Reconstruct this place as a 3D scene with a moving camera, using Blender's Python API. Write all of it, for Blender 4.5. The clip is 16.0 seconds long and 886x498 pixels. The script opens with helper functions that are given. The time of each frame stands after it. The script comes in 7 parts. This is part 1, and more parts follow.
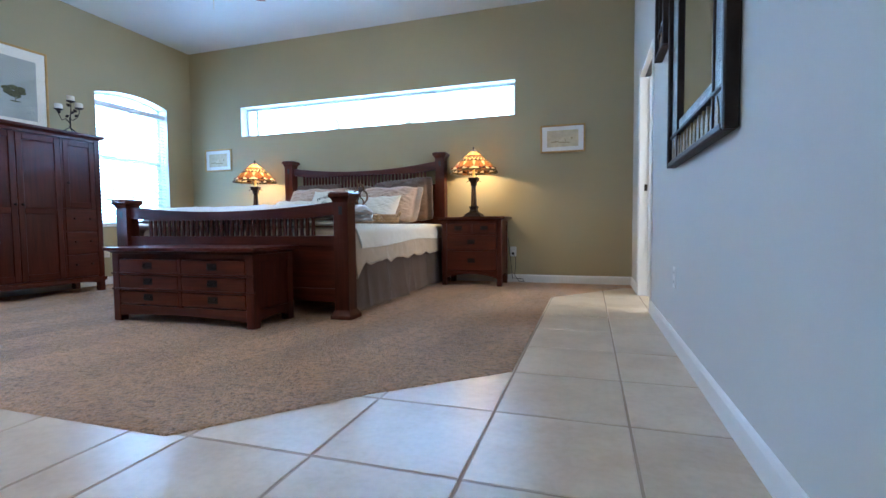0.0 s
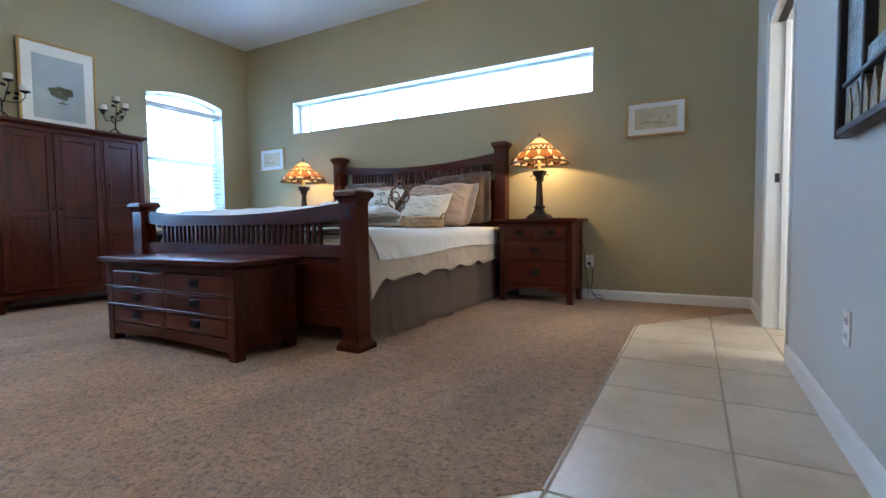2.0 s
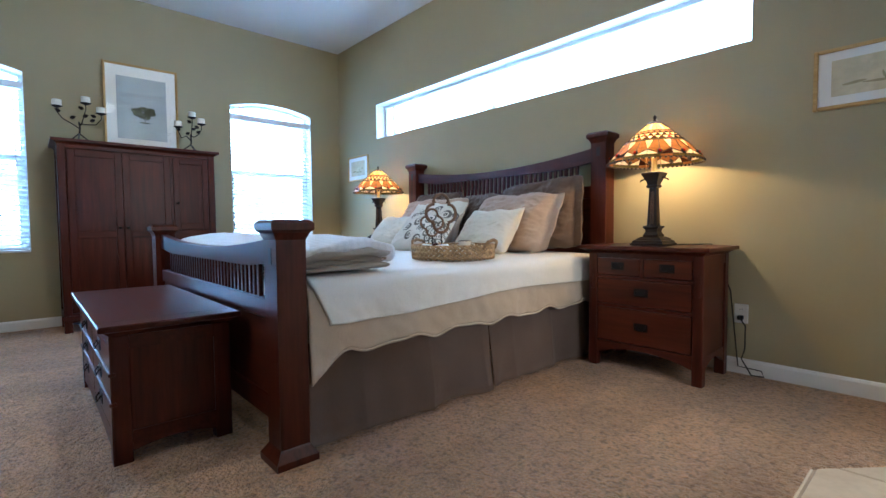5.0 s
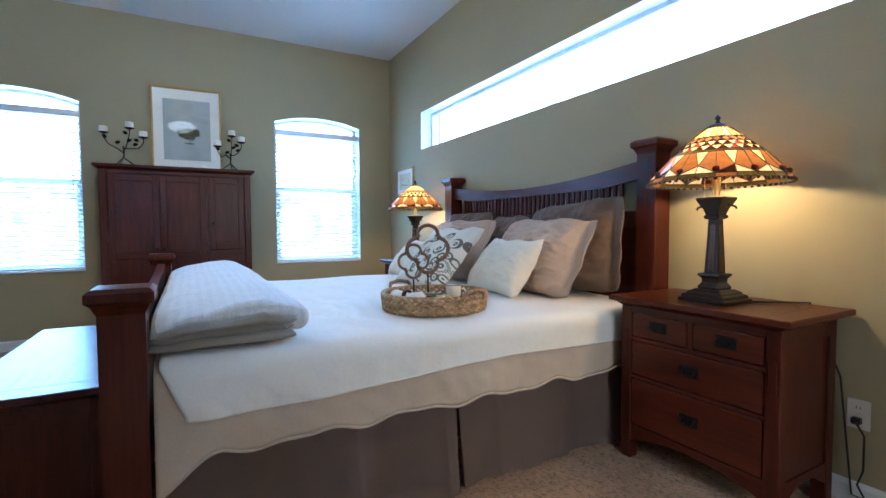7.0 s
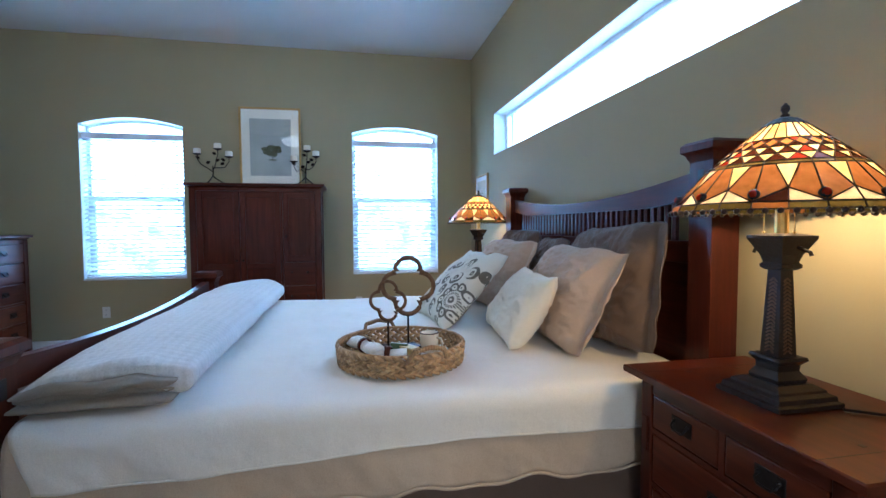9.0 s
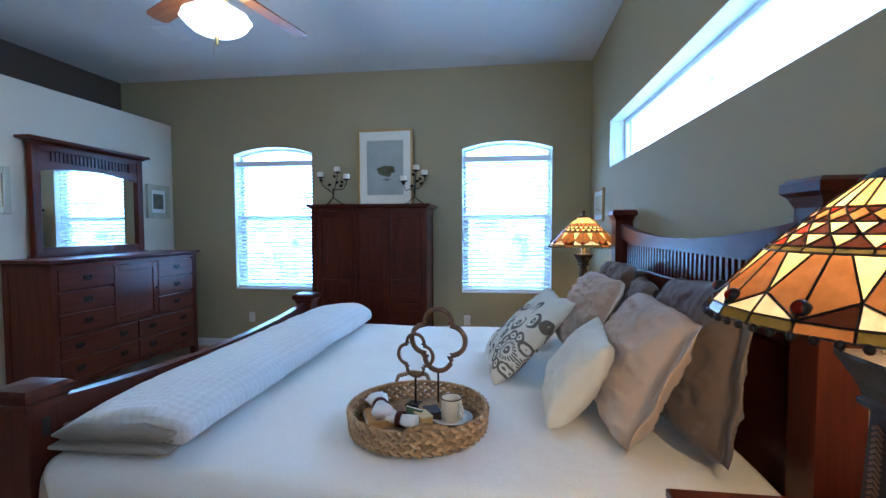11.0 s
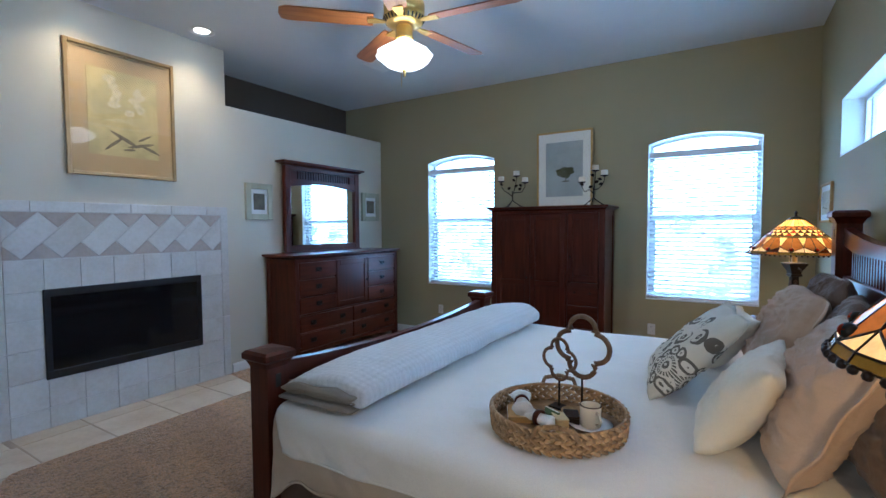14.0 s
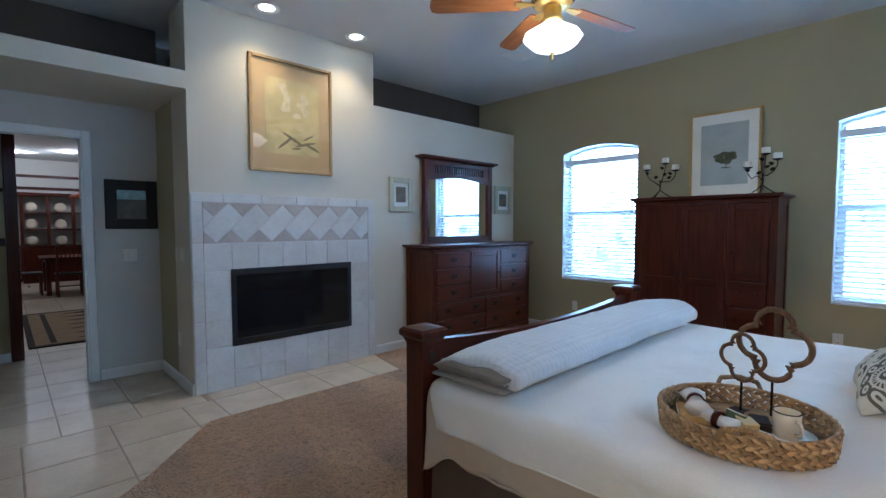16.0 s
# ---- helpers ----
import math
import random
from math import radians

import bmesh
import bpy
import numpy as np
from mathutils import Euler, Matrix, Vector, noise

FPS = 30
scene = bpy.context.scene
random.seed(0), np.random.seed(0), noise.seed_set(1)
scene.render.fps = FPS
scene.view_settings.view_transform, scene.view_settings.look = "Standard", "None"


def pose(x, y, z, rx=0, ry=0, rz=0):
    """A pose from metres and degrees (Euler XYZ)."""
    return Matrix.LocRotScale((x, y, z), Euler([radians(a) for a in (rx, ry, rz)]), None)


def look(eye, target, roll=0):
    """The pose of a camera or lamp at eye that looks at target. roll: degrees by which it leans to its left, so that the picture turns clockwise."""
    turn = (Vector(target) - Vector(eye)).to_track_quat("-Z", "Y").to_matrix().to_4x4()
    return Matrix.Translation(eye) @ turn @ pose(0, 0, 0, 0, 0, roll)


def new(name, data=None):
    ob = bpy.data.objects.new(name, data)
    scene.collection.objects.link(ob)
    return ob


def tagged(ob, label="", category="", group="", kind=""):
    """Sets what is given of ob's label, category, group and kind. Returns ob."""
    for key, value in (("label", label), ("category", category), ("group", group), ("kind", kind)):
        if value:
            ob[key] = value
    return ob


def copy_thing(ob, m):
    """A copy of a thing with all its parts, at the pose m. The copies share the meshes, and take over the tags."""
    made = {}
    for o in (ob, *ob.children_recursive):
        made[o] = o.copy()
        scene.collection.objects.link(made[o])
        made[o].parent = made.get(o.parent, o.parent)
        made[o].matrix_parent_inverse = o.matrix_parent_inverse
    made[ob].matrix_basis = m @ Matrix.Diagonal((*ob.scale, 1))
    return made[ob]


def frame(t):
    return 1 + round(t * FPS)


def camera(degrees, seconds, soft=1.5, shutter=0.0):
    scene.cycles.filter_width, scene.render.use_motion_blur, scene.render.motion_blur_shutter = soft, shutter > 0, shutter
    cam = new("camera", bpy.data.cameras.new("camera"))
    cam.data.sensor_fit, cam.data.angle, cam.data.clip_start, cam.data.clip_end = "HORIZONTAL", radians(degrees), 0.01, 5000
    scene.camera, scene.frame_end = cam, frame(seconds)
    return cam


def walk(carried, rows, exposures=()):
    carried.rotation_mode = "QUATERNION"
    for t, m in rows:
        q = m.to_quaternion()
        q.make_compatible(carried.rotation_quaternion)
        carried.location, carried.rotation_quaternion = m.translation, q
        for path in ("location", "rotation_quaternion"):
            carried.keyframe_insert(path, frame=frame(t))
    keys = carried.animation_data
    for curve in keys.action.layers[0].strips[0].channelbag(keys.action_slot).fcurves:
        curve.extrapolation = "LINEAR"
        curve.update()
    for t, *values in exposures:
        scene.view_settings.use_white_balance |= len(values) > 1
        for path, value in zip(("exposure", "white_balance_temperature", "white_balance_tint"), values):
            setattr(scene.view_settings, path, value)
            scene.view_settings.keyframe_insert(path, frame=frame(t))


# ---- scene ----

cam = camera(87.5, 16.0)
ROWS = [
    (0.0, 0.125, 0.785, 0.681, 17.54, -2.90, -0.56),
    (0.5, 0.123, 1.007, 0.692, 21.32, -2.91, -0.52),
    (1.0, 0.113, 1.227, 0.709, 24.56, -2.96, -0.57),
    (1.5, 0.119, 1.458, 0.722, 26.47, -2.88, -0.56),
    (2.0, 0.142, 1.697, 0.724, 28.45, -2.93, -0.65),
    (2.5, 0.162, 1.936, 0.739, 31.06, -2.87, -0.53),
    (3.0, 0.180, 2.178, 0.763, 34.03, -2.67, -0.63),
    (3.5, 0.191, 2.417, 0.788, 37.44, -2.76, -0.50),
    (4.0, 0.175, 2.639, 0.816, 41.60, -2.90, -0.52),
    (6.5, 0.062, 3.774, 1.052, 57.09, -2.37, -0.35),
    (7.0, 0.044, 3.995, 1.097, 61.27, -2.54, -0.30),
    (7.5, 0.003, 4.217, 1.142, 65.26, -2.63, -0.11),
    (8.0, -0.038, 4.441, 1.179, 69.14, -2.52, -0.41),
    (8.5, -0.061, 4.659, 1.208, 73.86, -2.64, -0.35),
    (11.0, -0.303, 5.355, 1.438, 97.66, -2.61, -0.14),
    (11.5, -0.333, 5.457, 1.448, 102.50, -2.59, -0.05),
    (12.0, -0.328, 5.524, 1.469, 107.49, -2.72, -0.16),
    (12.5, -0.295, 5.550, 1.498, 111.87, -2.76, -0.13),
    (13.0, -0.261, 5.562, 1.509, 115.66, -2.82, -0.14),
    (13.5, -0.248, 5.578, 1.498, 118.92, -2.85, -0.14),
    (14.0, -0.236, 5.578, 1.483, 121.41, -2.82, -0.27),
    (14.5, -0.222, 5.562, 1.466, 123.77, -2.96, -0.03),
    (15.0, -0.221, 5.545, 1.440, 127.03, -2.84, -0.28),
    (15.5, -0.207, 5.514, 1.421, 131.33, -2.89, -0.04),
    (16.0, -0.166, 5.453, 1.413, 136.39, -2.99, -0.04),
]
walk(cam, [(t, pose(x, y, z, 90 + pitch, -roll, yaw)) for t, x, y, z, yaw, pitch, roll in ROWS],
     exposures=[(0.0, 0.92, 4670, 10), (1.0, 0.75, 4720, 10), (2.5, 0.73, 4860, 10), (4.0, 0.81, 4840, 10), (7.0, 0.72, 4580, 10), (8.5, 0.46, 4580, 10), (11.0, 0.26, 4540, 10), (12.5, 0.04, 4630, 10), (16.0, 0.08, 4860, 10)])

# ---------------------------------------------------------------- plan
XW, XE, YN, YS, HC = -5.5, 0.575, 6.27, 1.32, 3.22      # west, east, north, south faces and ceiling height
YP, XP = 0.30, -1.285                                   # passage: back wall and side wall
TH = 0.20


# ---------------------------------------------------------------- world and large lights
world = bpy.data.worlds.new("sky")
scene.world = world
world.use_nodes = True
wn = world.node_tree.nodes
sky = wn.new("ShaderNodeTexSky")
sky.sky_type, sky.sun_disc = "NISHITA", False
sky.sun_elevation, sky.sun_rotation = radians(50), radians(120)
world.node_tree.links.new(sky.outputs[0], wn["Background"].inputs[0])
wn["Background"].inputs[1].default_value = 0.1


def lamp_light(name, kind, loc, power, color, target=None, size=0.05, spot=None):
    data = bpy.data.lights.new(name, kind)
    data.energy, data.color = power, color
    ob = new(name, data)
    if kind == "AREA":
        data.size = size
    else:
        data.shadow_soft_size = size
    if spot:
        data.spot_size, data.spot_blend = radians(spot), 1.0
    ob.matrix_world = look(loc, target) if target else pose(*loc)
    return ob


sun_data = bpy.data.lights.new("sun", "SUN")
sun_data.energy, sun_data.angle, sun_data.color = 1.0, radians(12), (1.0, 0.95, 0.88)
new("sun", sun_data).matrix_world = look((8, -6, 12), (0, 0, 0))
WARM = (1.0, 0.58, 0.20)
LAMP_A, LAMP_B = (-1.145, 5.99, 0.777), (-4.15, 5.98, 0.777)
FAN = (-2.74, 3.76)
CANS = [(-1.83, 1.58), (-2.70, 1.58)]
DAY = (0.50, 0.75, 1.0)
DAY_STRENGTH = 14.0
for cx, cy, cz in (LAMP_A, LAMP_B):
    lamp_light("table_lamp_bulb", "POINT", (cx, cy, cz + 0.585), 13.5, WARM, size=0.03)
lamp_light("fan_bulb", "POINT", (FAN[0], FAN[1], 2.585), 21, (1.0, 0.80, 0.52), size=0.07)
for cx, cy in CANS:
    lamp_light("recessed_bulb", "SPOT", (cx, cy, HC - 0.02), 38, (1.0, 0.74, 0.42), (cx, cy + 0.22, 0), size=0.06, spot=125)
# daylight from the side room beyond the doorway
side = lamp_light("side_room_daylight", "AREA", (XE + 1.5, 4.9, 1.65), 40, (1.0, 0.85, 0.64), (XE - 2.0, 5.0, 0.7), size=1.3)


# ---------------------------------------------------------------- materials
def link(nt, a, b):
    nt.links.new(a, b)


def base_mat(name):
    m = bpy.data.materials.new(name)
    m.use_nodes = True
    nt = m.node_tree
    return m, nt, nt.nodes["Principled BSDF"]


def coords(nt, scale=(1, 1, 1)):
    tc, mp = nt.nodes.new("ShaderNodeTexCoord"), nt.nodes.new("ShaderNodeMapping")
    link(nt, tc.outputs["Object"], mp.inputs[0])
    mp.inputs["Scale"].default_value = scale
    return mp.outputs[0]


def noise_tex(nt, vec, scale, detail=3.0, rough=0.55):
    n = nt.nodes.new("ShaderNodeTexNoise")
    n.inputs["Scale"].default_value, n.inputs["Detail"].default_value = scale, detail
    n.inputs["Roughness"].default_value = rough
    link(nt, vec, n.inputs["Vector"])
    return n.outputs[0]


def ramp(nt, fac, stops):
    r = nt.nodes.new("ShaderNodeValToRGB")
    while len(r.color_ramp.elements) < len(stops):
        r.color_ramp.elements.new(0.5)
    for e, (p, c) in zip(r.color_ramp.elements, stops):
        e.position, e.color = p, (*c, 1)
    link(nt, fac, r.inputs[0])
    return r.outputs[0]


def mixed(nt, fac, a, b, mode="MIX"):
    m = nt.nodes.new("ShaderNodeMix")
    m.data_type, m.blend_type = "RGBA", mode
    for sock, v in ((m.inputs[0], fac), (m.inputs[6], a), (m.inputs[7], b)):
        if isinstance(v, (int, float)):
            sock.default_value = v
        elif isinstance(v, tuple):
            sock.default_value = (*v, 1)
        else:
            link(nt, v, sock)
    return m.outputs[2]


def bump(nt, bsdf, height, strength, dist=0.01):
    b = nt.nodes.new("ShaderNodeBump")
    b.inputs["Strength"].default_value, b.inputs["Distance"].default_value = strength, dist
    link(nt, height, b.inputs["Height"])
    link(nt, b.outputs[0], bsdf.inputs["Normal"])


def shade(c, k):
    return tuple(min(1.0, v * k) for v in c)


def surface(name, color, rough=0.6, vary=0.12, coarse=2.0, fine=60.0, relief=0.15, metal=0.0, dist=0.004, random_tint=0.0, sheen=0.0):
    """A plain surface with tone varying at two scales and a fine relief."""
    m, nt, b = base_mat(name)
    v = coords(nt)
    big, small = noise_tex(nt, v, coarse, 4), noise_tex(nt, v, fine, 3)
    c = ramp(nt, big, [(0.3, shade(color, 1 - vary)), (0.7, shade(color, 1 + vary))])
    c2 = ramp(nt, small, [(0.25, shade((1, 1, 1), 1 - vary * 0.6)), (0.75, (1, 1, 1))])
    c = mixed(nt, 1.0, c, c2, "MULTIPLY")
    if random_tint:
        info = nt.nodes.new("ShaderNodeObjectInfo")
        t = ramp(nt, info.outputs["Random"], [(0.0, shade((1, 1, 1), 1 - random_tint)), (1.0, (1, 1, 1))])
        c = mixed(nt, 1.0, c, t, "MULTIPLY")
    link(nt, c, b.inputs["Base Color"])
    b.inputs["Roughness"].default_value, b.inputs["Metallic"].default_value = rough, metal
    if sheen:
        b.inputs["Sheen Weight"].default_value = sheen
    if relief:
        bump(nt, b, small, relief, dist)
    return m


def wood(name, light, dark, axis, rough=0.30):
    """Stained wood with the grain along one axis."""
    m, nt, b = base_mat(name)
    sc = [14.0, 14.0, 14.0]
    sc["xyz".index(axis)] = 1.1
    v = coords(nt, tuple(sc))
    grain = noise_tex(nt, v, 2.2, 6, 0.62)
    sc2 = [90.0, 90.0, 90.0]
    sc2["xyz".index(axis)] = 3.0
    pores = noise_tex(nt, coords(nt, tuple(sc2)), 1.0, 2)
    big = noise_tex(nt, coords(nt), 1.6, 3)
    c = ramp(nt, grain, [(0.28, dark), (0.5, tuple((p + q) / 2 for p, q in zip(light, dark))), (0.74, light)])
    c = mixed(nt, 1.0, c, ramp(nt, pores, [(0.3, (0.84, 0.83, 0.83)), (0.6, (1, 1, 1))]), "MULTIPLY")
    c = mixed(nt, 1.0, c, ramp(nt, big, [(0.3, (0.82, 0.82, 0.82)), (0.7, (1.1, 1.08, 1.05))]), "MULTIPLY")
    link(nt, c, b.inputs["Base Color"])
    r = nt.nodes.new("ShaderNodeMapRange")
    r.inputs["To Min"].default_value, r.inputs["To Max"].default_value = rough - 0.03, rough + 0.04
    link(nt, grain, r.inputs["Value"])
    link(nt, r.outputs[0], b.inputs["Roughness"])
    b.inputs["Specular IOR Level"].default_value = 0.26
    bump(nt, b, pores, 0.05, 0.001)
    return m


def carpet_mat():
    """Cut pile: tufts with dark gaps, trodden patches and straight vacuum tracks."""
    m, nt, b = base_mat("carpet_pile")
    v = coords(nt)
    tuft, big = noise_tex(nt, v, 80, 3, 0.75), noise_tex(nt, v, 1.3, 3)
    clump, mid = noise_tex(nt, v, 40, 2, 0.5), noise_tex(nt, v, 14, 4, 0.7)
    c = ramp(nt, tuft, [(0.28, (0.50, 0.285, 0.140)), (0.45, (0.72, 0.435, 0.220)), (0.66, (0.86, 0.55, 0.300))])
    c = mixed(nt, 1.0, c, ramp(nt, big, [(0.3, (0.90, 0.885, 0.88)), (0.7, (1, 1, 1))]), "MULTIPLY")
    c = mixed(nt, 1.0, c, ramp(nt, clump, [(0.31, (0.60, 0.56, 0.53)), (0.42, (0.88, 0.86, 0.84)), (0.52, (1, 1, 1))]), "MULTIPLY")
    c = mixed(nt, 1.0, c, ramp(nt, mid, [(0.34, (0.80, 0.77, 0.75)), (0.58, (1, 1, 1))]), "MULTIPLY")
    trodden = ramp(nt, noise_tex(nt, v, 0.75, 2), [(0.40, (0.15, 0.15, 0.15)), (0.60, (1, 1, 1))])
    for turn, scale, dark in ((11, 0.50, 0.84), (-24, 0.33, 0.91)):
        stripe = nt.nodes.new("ShaderNodeTexWave")
        stripe.inputs["Scale"].default_value, stripe.inputs["Distortion"].default_value = scale, 3.4
        stripe.inputs["Detail"].default_value, stripe.inputs["Detail Scale"].default_value = 1.0, 0.5
        mp = nt.nodes.new("ShaderNodeMapping")
        mp.inputs["Rotation"].default_value = (0, 0, radians(turn))
        link(nt, v, mp.inputs[0])
        link(nt, mp.outputs[0], stripe.inputs[0])
        c = mixed(nt, trodden, c, ramp(nt, stripe.outputs[0], [(0.42, (dark, dark * 0.985, dark * 0.97)), (0.58, (1.04, 1.04, 1.03))]), "MULTIPLY")
    link(nt, c, b.inputs["Base Color"])
    b.inputs["Roughness"].default_value = 0.95
    b.inputs["Sheen Weight"].default_value = 0.3
    add = nt.nodes.new("ShaderNodeMath")
    link(nt, tuft, add.inputs[0])
    link(nt, clump, add.inputs[1])
    bump(nt, b, add.outputs[0], 1.0, 0.04)
    return m


def stone_tile(name, color, vein, rough, tint=0.10):
    m, nt, b = base_mat(name)
    v = coords(nt)
    info = nt.nodes.new("ShaderNodeObjectInfo")
    off = nt.nodes.new("ShaderNodeVectorMath")
    off.operation = "MULTIPLY_ADD"
    comb = nt.nodes.new("ShaderNodeCombineXYZ")
    for i in range(3):
        link(nt, info.outputs["Random"], comb.inputs[i])
    link(nt, comb.outputs[0], off.inputs[0])
    off.inputs[1].default_value = (31, 17, 11)
    link(nt, v, off.inputs[2])
    big, fine = noise_tex(nt, off.outputs[0], 3.2, 5, 0.6), noise_tex(nt, off.outputs[0], 40, 3)
    c = ramp(nt, big, [(0.32, vein), (0.55, color), (0.8, shade(color, 1.08))])
    c = mixed(nt, 1.0, c, ramp(nt, fine, [(0.3, (0.93, 0.92, 0.9)), (0.6, (1, 1, 1))]), "MULTIPLY")
    c = mixed(nt, 1.0, c, ramp(nt, info.outputs["Random"], [(0, shade((1, 0.99, 0.97), 1 - tint)), (1, (1, 1, 1))]), "MULTIPLY")
    link(nt, c, b.inputs["Base Color"])
    b.inputs["Roughness"].default_value = rough
    bump(nt, b, big, 0.05, 0.006)
    return m


def fabric(name, color, weave=420.0, rough=0.85, vary=0.08, wrinkle=0.25, wscale=7.0):
    m, nt, b = base_mat(name)
    v = coords(nt)
    big, thread = noise_tex(nt, v, 3.0, 3), noise_tex(nt, v, weave, 2)
    fold = noise_tex(nt, v, wscale, 4, 0.55)
    c = ramp(nt, big, [(0.3, shade(color, 1 - vary)), (0.7, shade(color, 1 + vary * 0.5))])
    c = mixed(nt, 1.0, c, ramp(nt, thread, [(0.3, (0.88, 0.88, 0.88)), (0.6, (1, 1, 1))]), "MULTIPLY")
    link(nt, c, b.inputs["Base Color"])
    b.inputs["Roughness"].default_value = rough
    b.inputs["Sheen Weight"].default_value = 0.2
    add = nt.nodes.new("ShaderNodeMath")
    add.operation = "MULTIPLY_ADD"
    link(nt, thread, add.inputs[0])
    add.inputs[1].default_value = 0.10
    link(nt, fold, add.inputs[2])
    bump(nt, b, add.outputs[0], wrinkle, 0.02)
    return m


def glass_pane():
    m, nt, b = base_mat("window_glass")
    b.inputs["Transmission Weight"].default_value, b.inputs["Roughness"].default_value = 1.0, 0.0
    b.inputs["IOR"].default_value, b.inputs["Base Color"].default_value = 1.45, (0.96, 0.98, 0.98, 1)
    return m


def lit_glass(name, color, trans=0.6):
    """Stained glass: light from the bulb behind it shines through."""
    m, nt, b = base_mat(name)
    t = nt.nodes.new("ShaderNodeBsdfTranslucent")
    info = nt.nodes.new("ShaderNodeNewGeometry")
    v = noise_tex(nt, coords(nt), 38, 3)
    c = ramp(nt, info.outputs["Random Per Island"], [(0, shade(color, 0.75)), (1, shade(color, 1.1))])
    c = mixed(nt, 1.0, c, ramp(nt, v, [(0.3, (0.75, 0.72, 0.68)), (0.7, (1, 1, 1))]), "MULTIPLY")
    link(nt, c, b.inputs["Base Color"])
    link(nt, c, t.inputs[0])
    b.inputs["Roughness"].default_value = 0.12
    mix = nt.nodes.new("ShaderNodeMixShader")
    mix.inputs[0].default_value = trans
    link(nt, b.outputs[0], mix.inputs[1])
    link(nt, t.outputs[0], mix.inputs[2])
    link(nt, mix.outputs[0], nt.nodes["Material Output"].inputs[0])
    return m


def glow(name, color, strength):
    m, nt, b = base_mat(name)
    b.inputs["Base Color"].default_value = (*color, 1)
    b.inputs["Emission Color"].default_value = (*color, 1)
    b.inputs["Emission Strength"].default_value = strength
    return m


def backdrop_mat(name, strength, axis):
    """Bright hazy daylight with pale foliage low down."""
    m, nt, b = base_mat(name)
    v = coords(nt)
    sep = nt.nodes.new("ShaderNodeSeparateXYZ")
    link(nt, v, sep.inputs[0])
    leaf = noise_tex(nt, v, 2.6, 6, 0.7)
    line = noise_tex(nt, v, 0.9, 3)
    edge = nt.nodes.new("ShaderNodeMath")
    edge.operation = "MULTIPLY_ADD"
    link(nt, line, edge.inputs[0])
    edge.inputs[1].default_value = -0.9
    link(nt, sep.outputs["Z"], edge.inputs[2])
    edge2 = nt.nodes.new("ShaderNodeMath")
    edge2.operation = "MULTIPLY"
    edge2.inputs[1].default_value = 0.5
    link(nt, edge.outputs[0], edge2.inputs[0])
    low = ramp(nt, edge2.outputs[0], [(0.50, (1, 1, 1)), (0.62, (0, 0, 0))] if axis == "x" else [(0.96, (1, 1, 1)), (1.0, (0.9, 0.9, 0.9))])
    fol = ramp(nt, leaf, [(0.34, (0.042, 0.052, 0.056)), (0.44, (0.075, 0.080, 0.085)), (0.50, DAY)] if axis == "x" else [(0.30, (0.035, 0.048, 0.055)), (0.37, (0.06, 0.07, 0.075)), (0.42, DAY)])
    col = mixed(nt, low, DAY, fol)
    em = nt.nodes.new("ShaderNodeEmission")
    link(nt, col, em.inputs[0])
    em.inputs[1].default_value = strength
    link(nt, em.outputs[0], nt.nodes["Material Output"].inputs[0])
    return m


KHAKI = surface("khaki_wall_paint", (0.385, 0.330, 0.185), 0.75, 0.04, 0.8, 220, 0.10)
CREAM = surface("cream_wall_paint", (0.66, 0.605, 0.48), 0.75, 0.03, 0.8, 220, 0.10)
PALE = surface("pale_grey_wall_paint", (0.56, 0.545, 0.49), 0.72, 0.03, 0.8, 220, 0.10)
# brown with the deep shade behind the ledge and over the passage in it
BROWNSHADE = surface("dark_brown_shaded_wall", (0.085, 0.068, 0.052), 0.75, 0.06, 0.8, 220, 0.10)
CEIL = surface("white_ceiling_paint", (0.72, 0.72, 0.71), 0.85, 0.03, 1.2, 150, 0.25)
TRIM = surface("white_trim_paint", (0.78, 0.77, 0.73), 0.4, 0.03, 3, 120, 0.05)
VINYL = surface("white_window_vinyl", (0.80, 0.81, 0.82), 0.4, 0.02, 3, 120, 0.03)
SLAT = surface("white_blind_slat", (0.82, 0.83, 0.85), 0.5, 0.02, 3, 120, 0.03)
CARPET = carpet_mat()
TILE = stone_tile("cream_floor_tile", (0.65, 0.54, 0.40), (0.54, 0.42, 0.285), 0.31)
GROUT = surface("brown_grout", (0.42, 0.33, 0.245), 0.9, 0.15, 6, 200, 0.3)
HTILE = stone_tile("white_hearth_tile", (0.68, 0.66, 0.62), (0.60, 0.57, 0.52), 0.35, 0.06)
HTAUPE = stone_tile("taupe_hearth_tile", (0.50, 0.425, 0.37), (0.42, 0.355, 0.305), 0.4, 0.08)
HGROUT = surface("pale_grout", (0.63, 0.60, 0.555), 0.9, 0.1, 6, 200, 0.3)
WL, WD = (0.098, 0.0195, 0.0080), (0.036, 0.0070, 0.0034)
WX, WY, WZ = (wood("cherry_wood_" + a, WL, WD, a) for a in "xyz")
DX, DZ = (wood("auburn_wood_" + a, (0.115, 0.0245, 0.0085), (0.048, 0.0100, 0.0042), a) for a in "xz")
BLADE = wood("fan_blade_wood", (0.42, 0.17, 0.055), (0.20, 0.075, 0.025), "x", 0.4)
IRON = surface("dark_iron", (0.022, 0.020, 0.020), 0.45, 0.2, 8, 90, 0.2, 0.8)
BRONZE = surface("dark_bronze", (0.030, 0.021, 0.017), 0.45, 0.2, 10, 120, 0.25, 0.5)
BRASS = surface("polished_brass", (0.80, 0.53, 0.15), 0.28, 0.1, 6, 80, 0.05, 0.9)
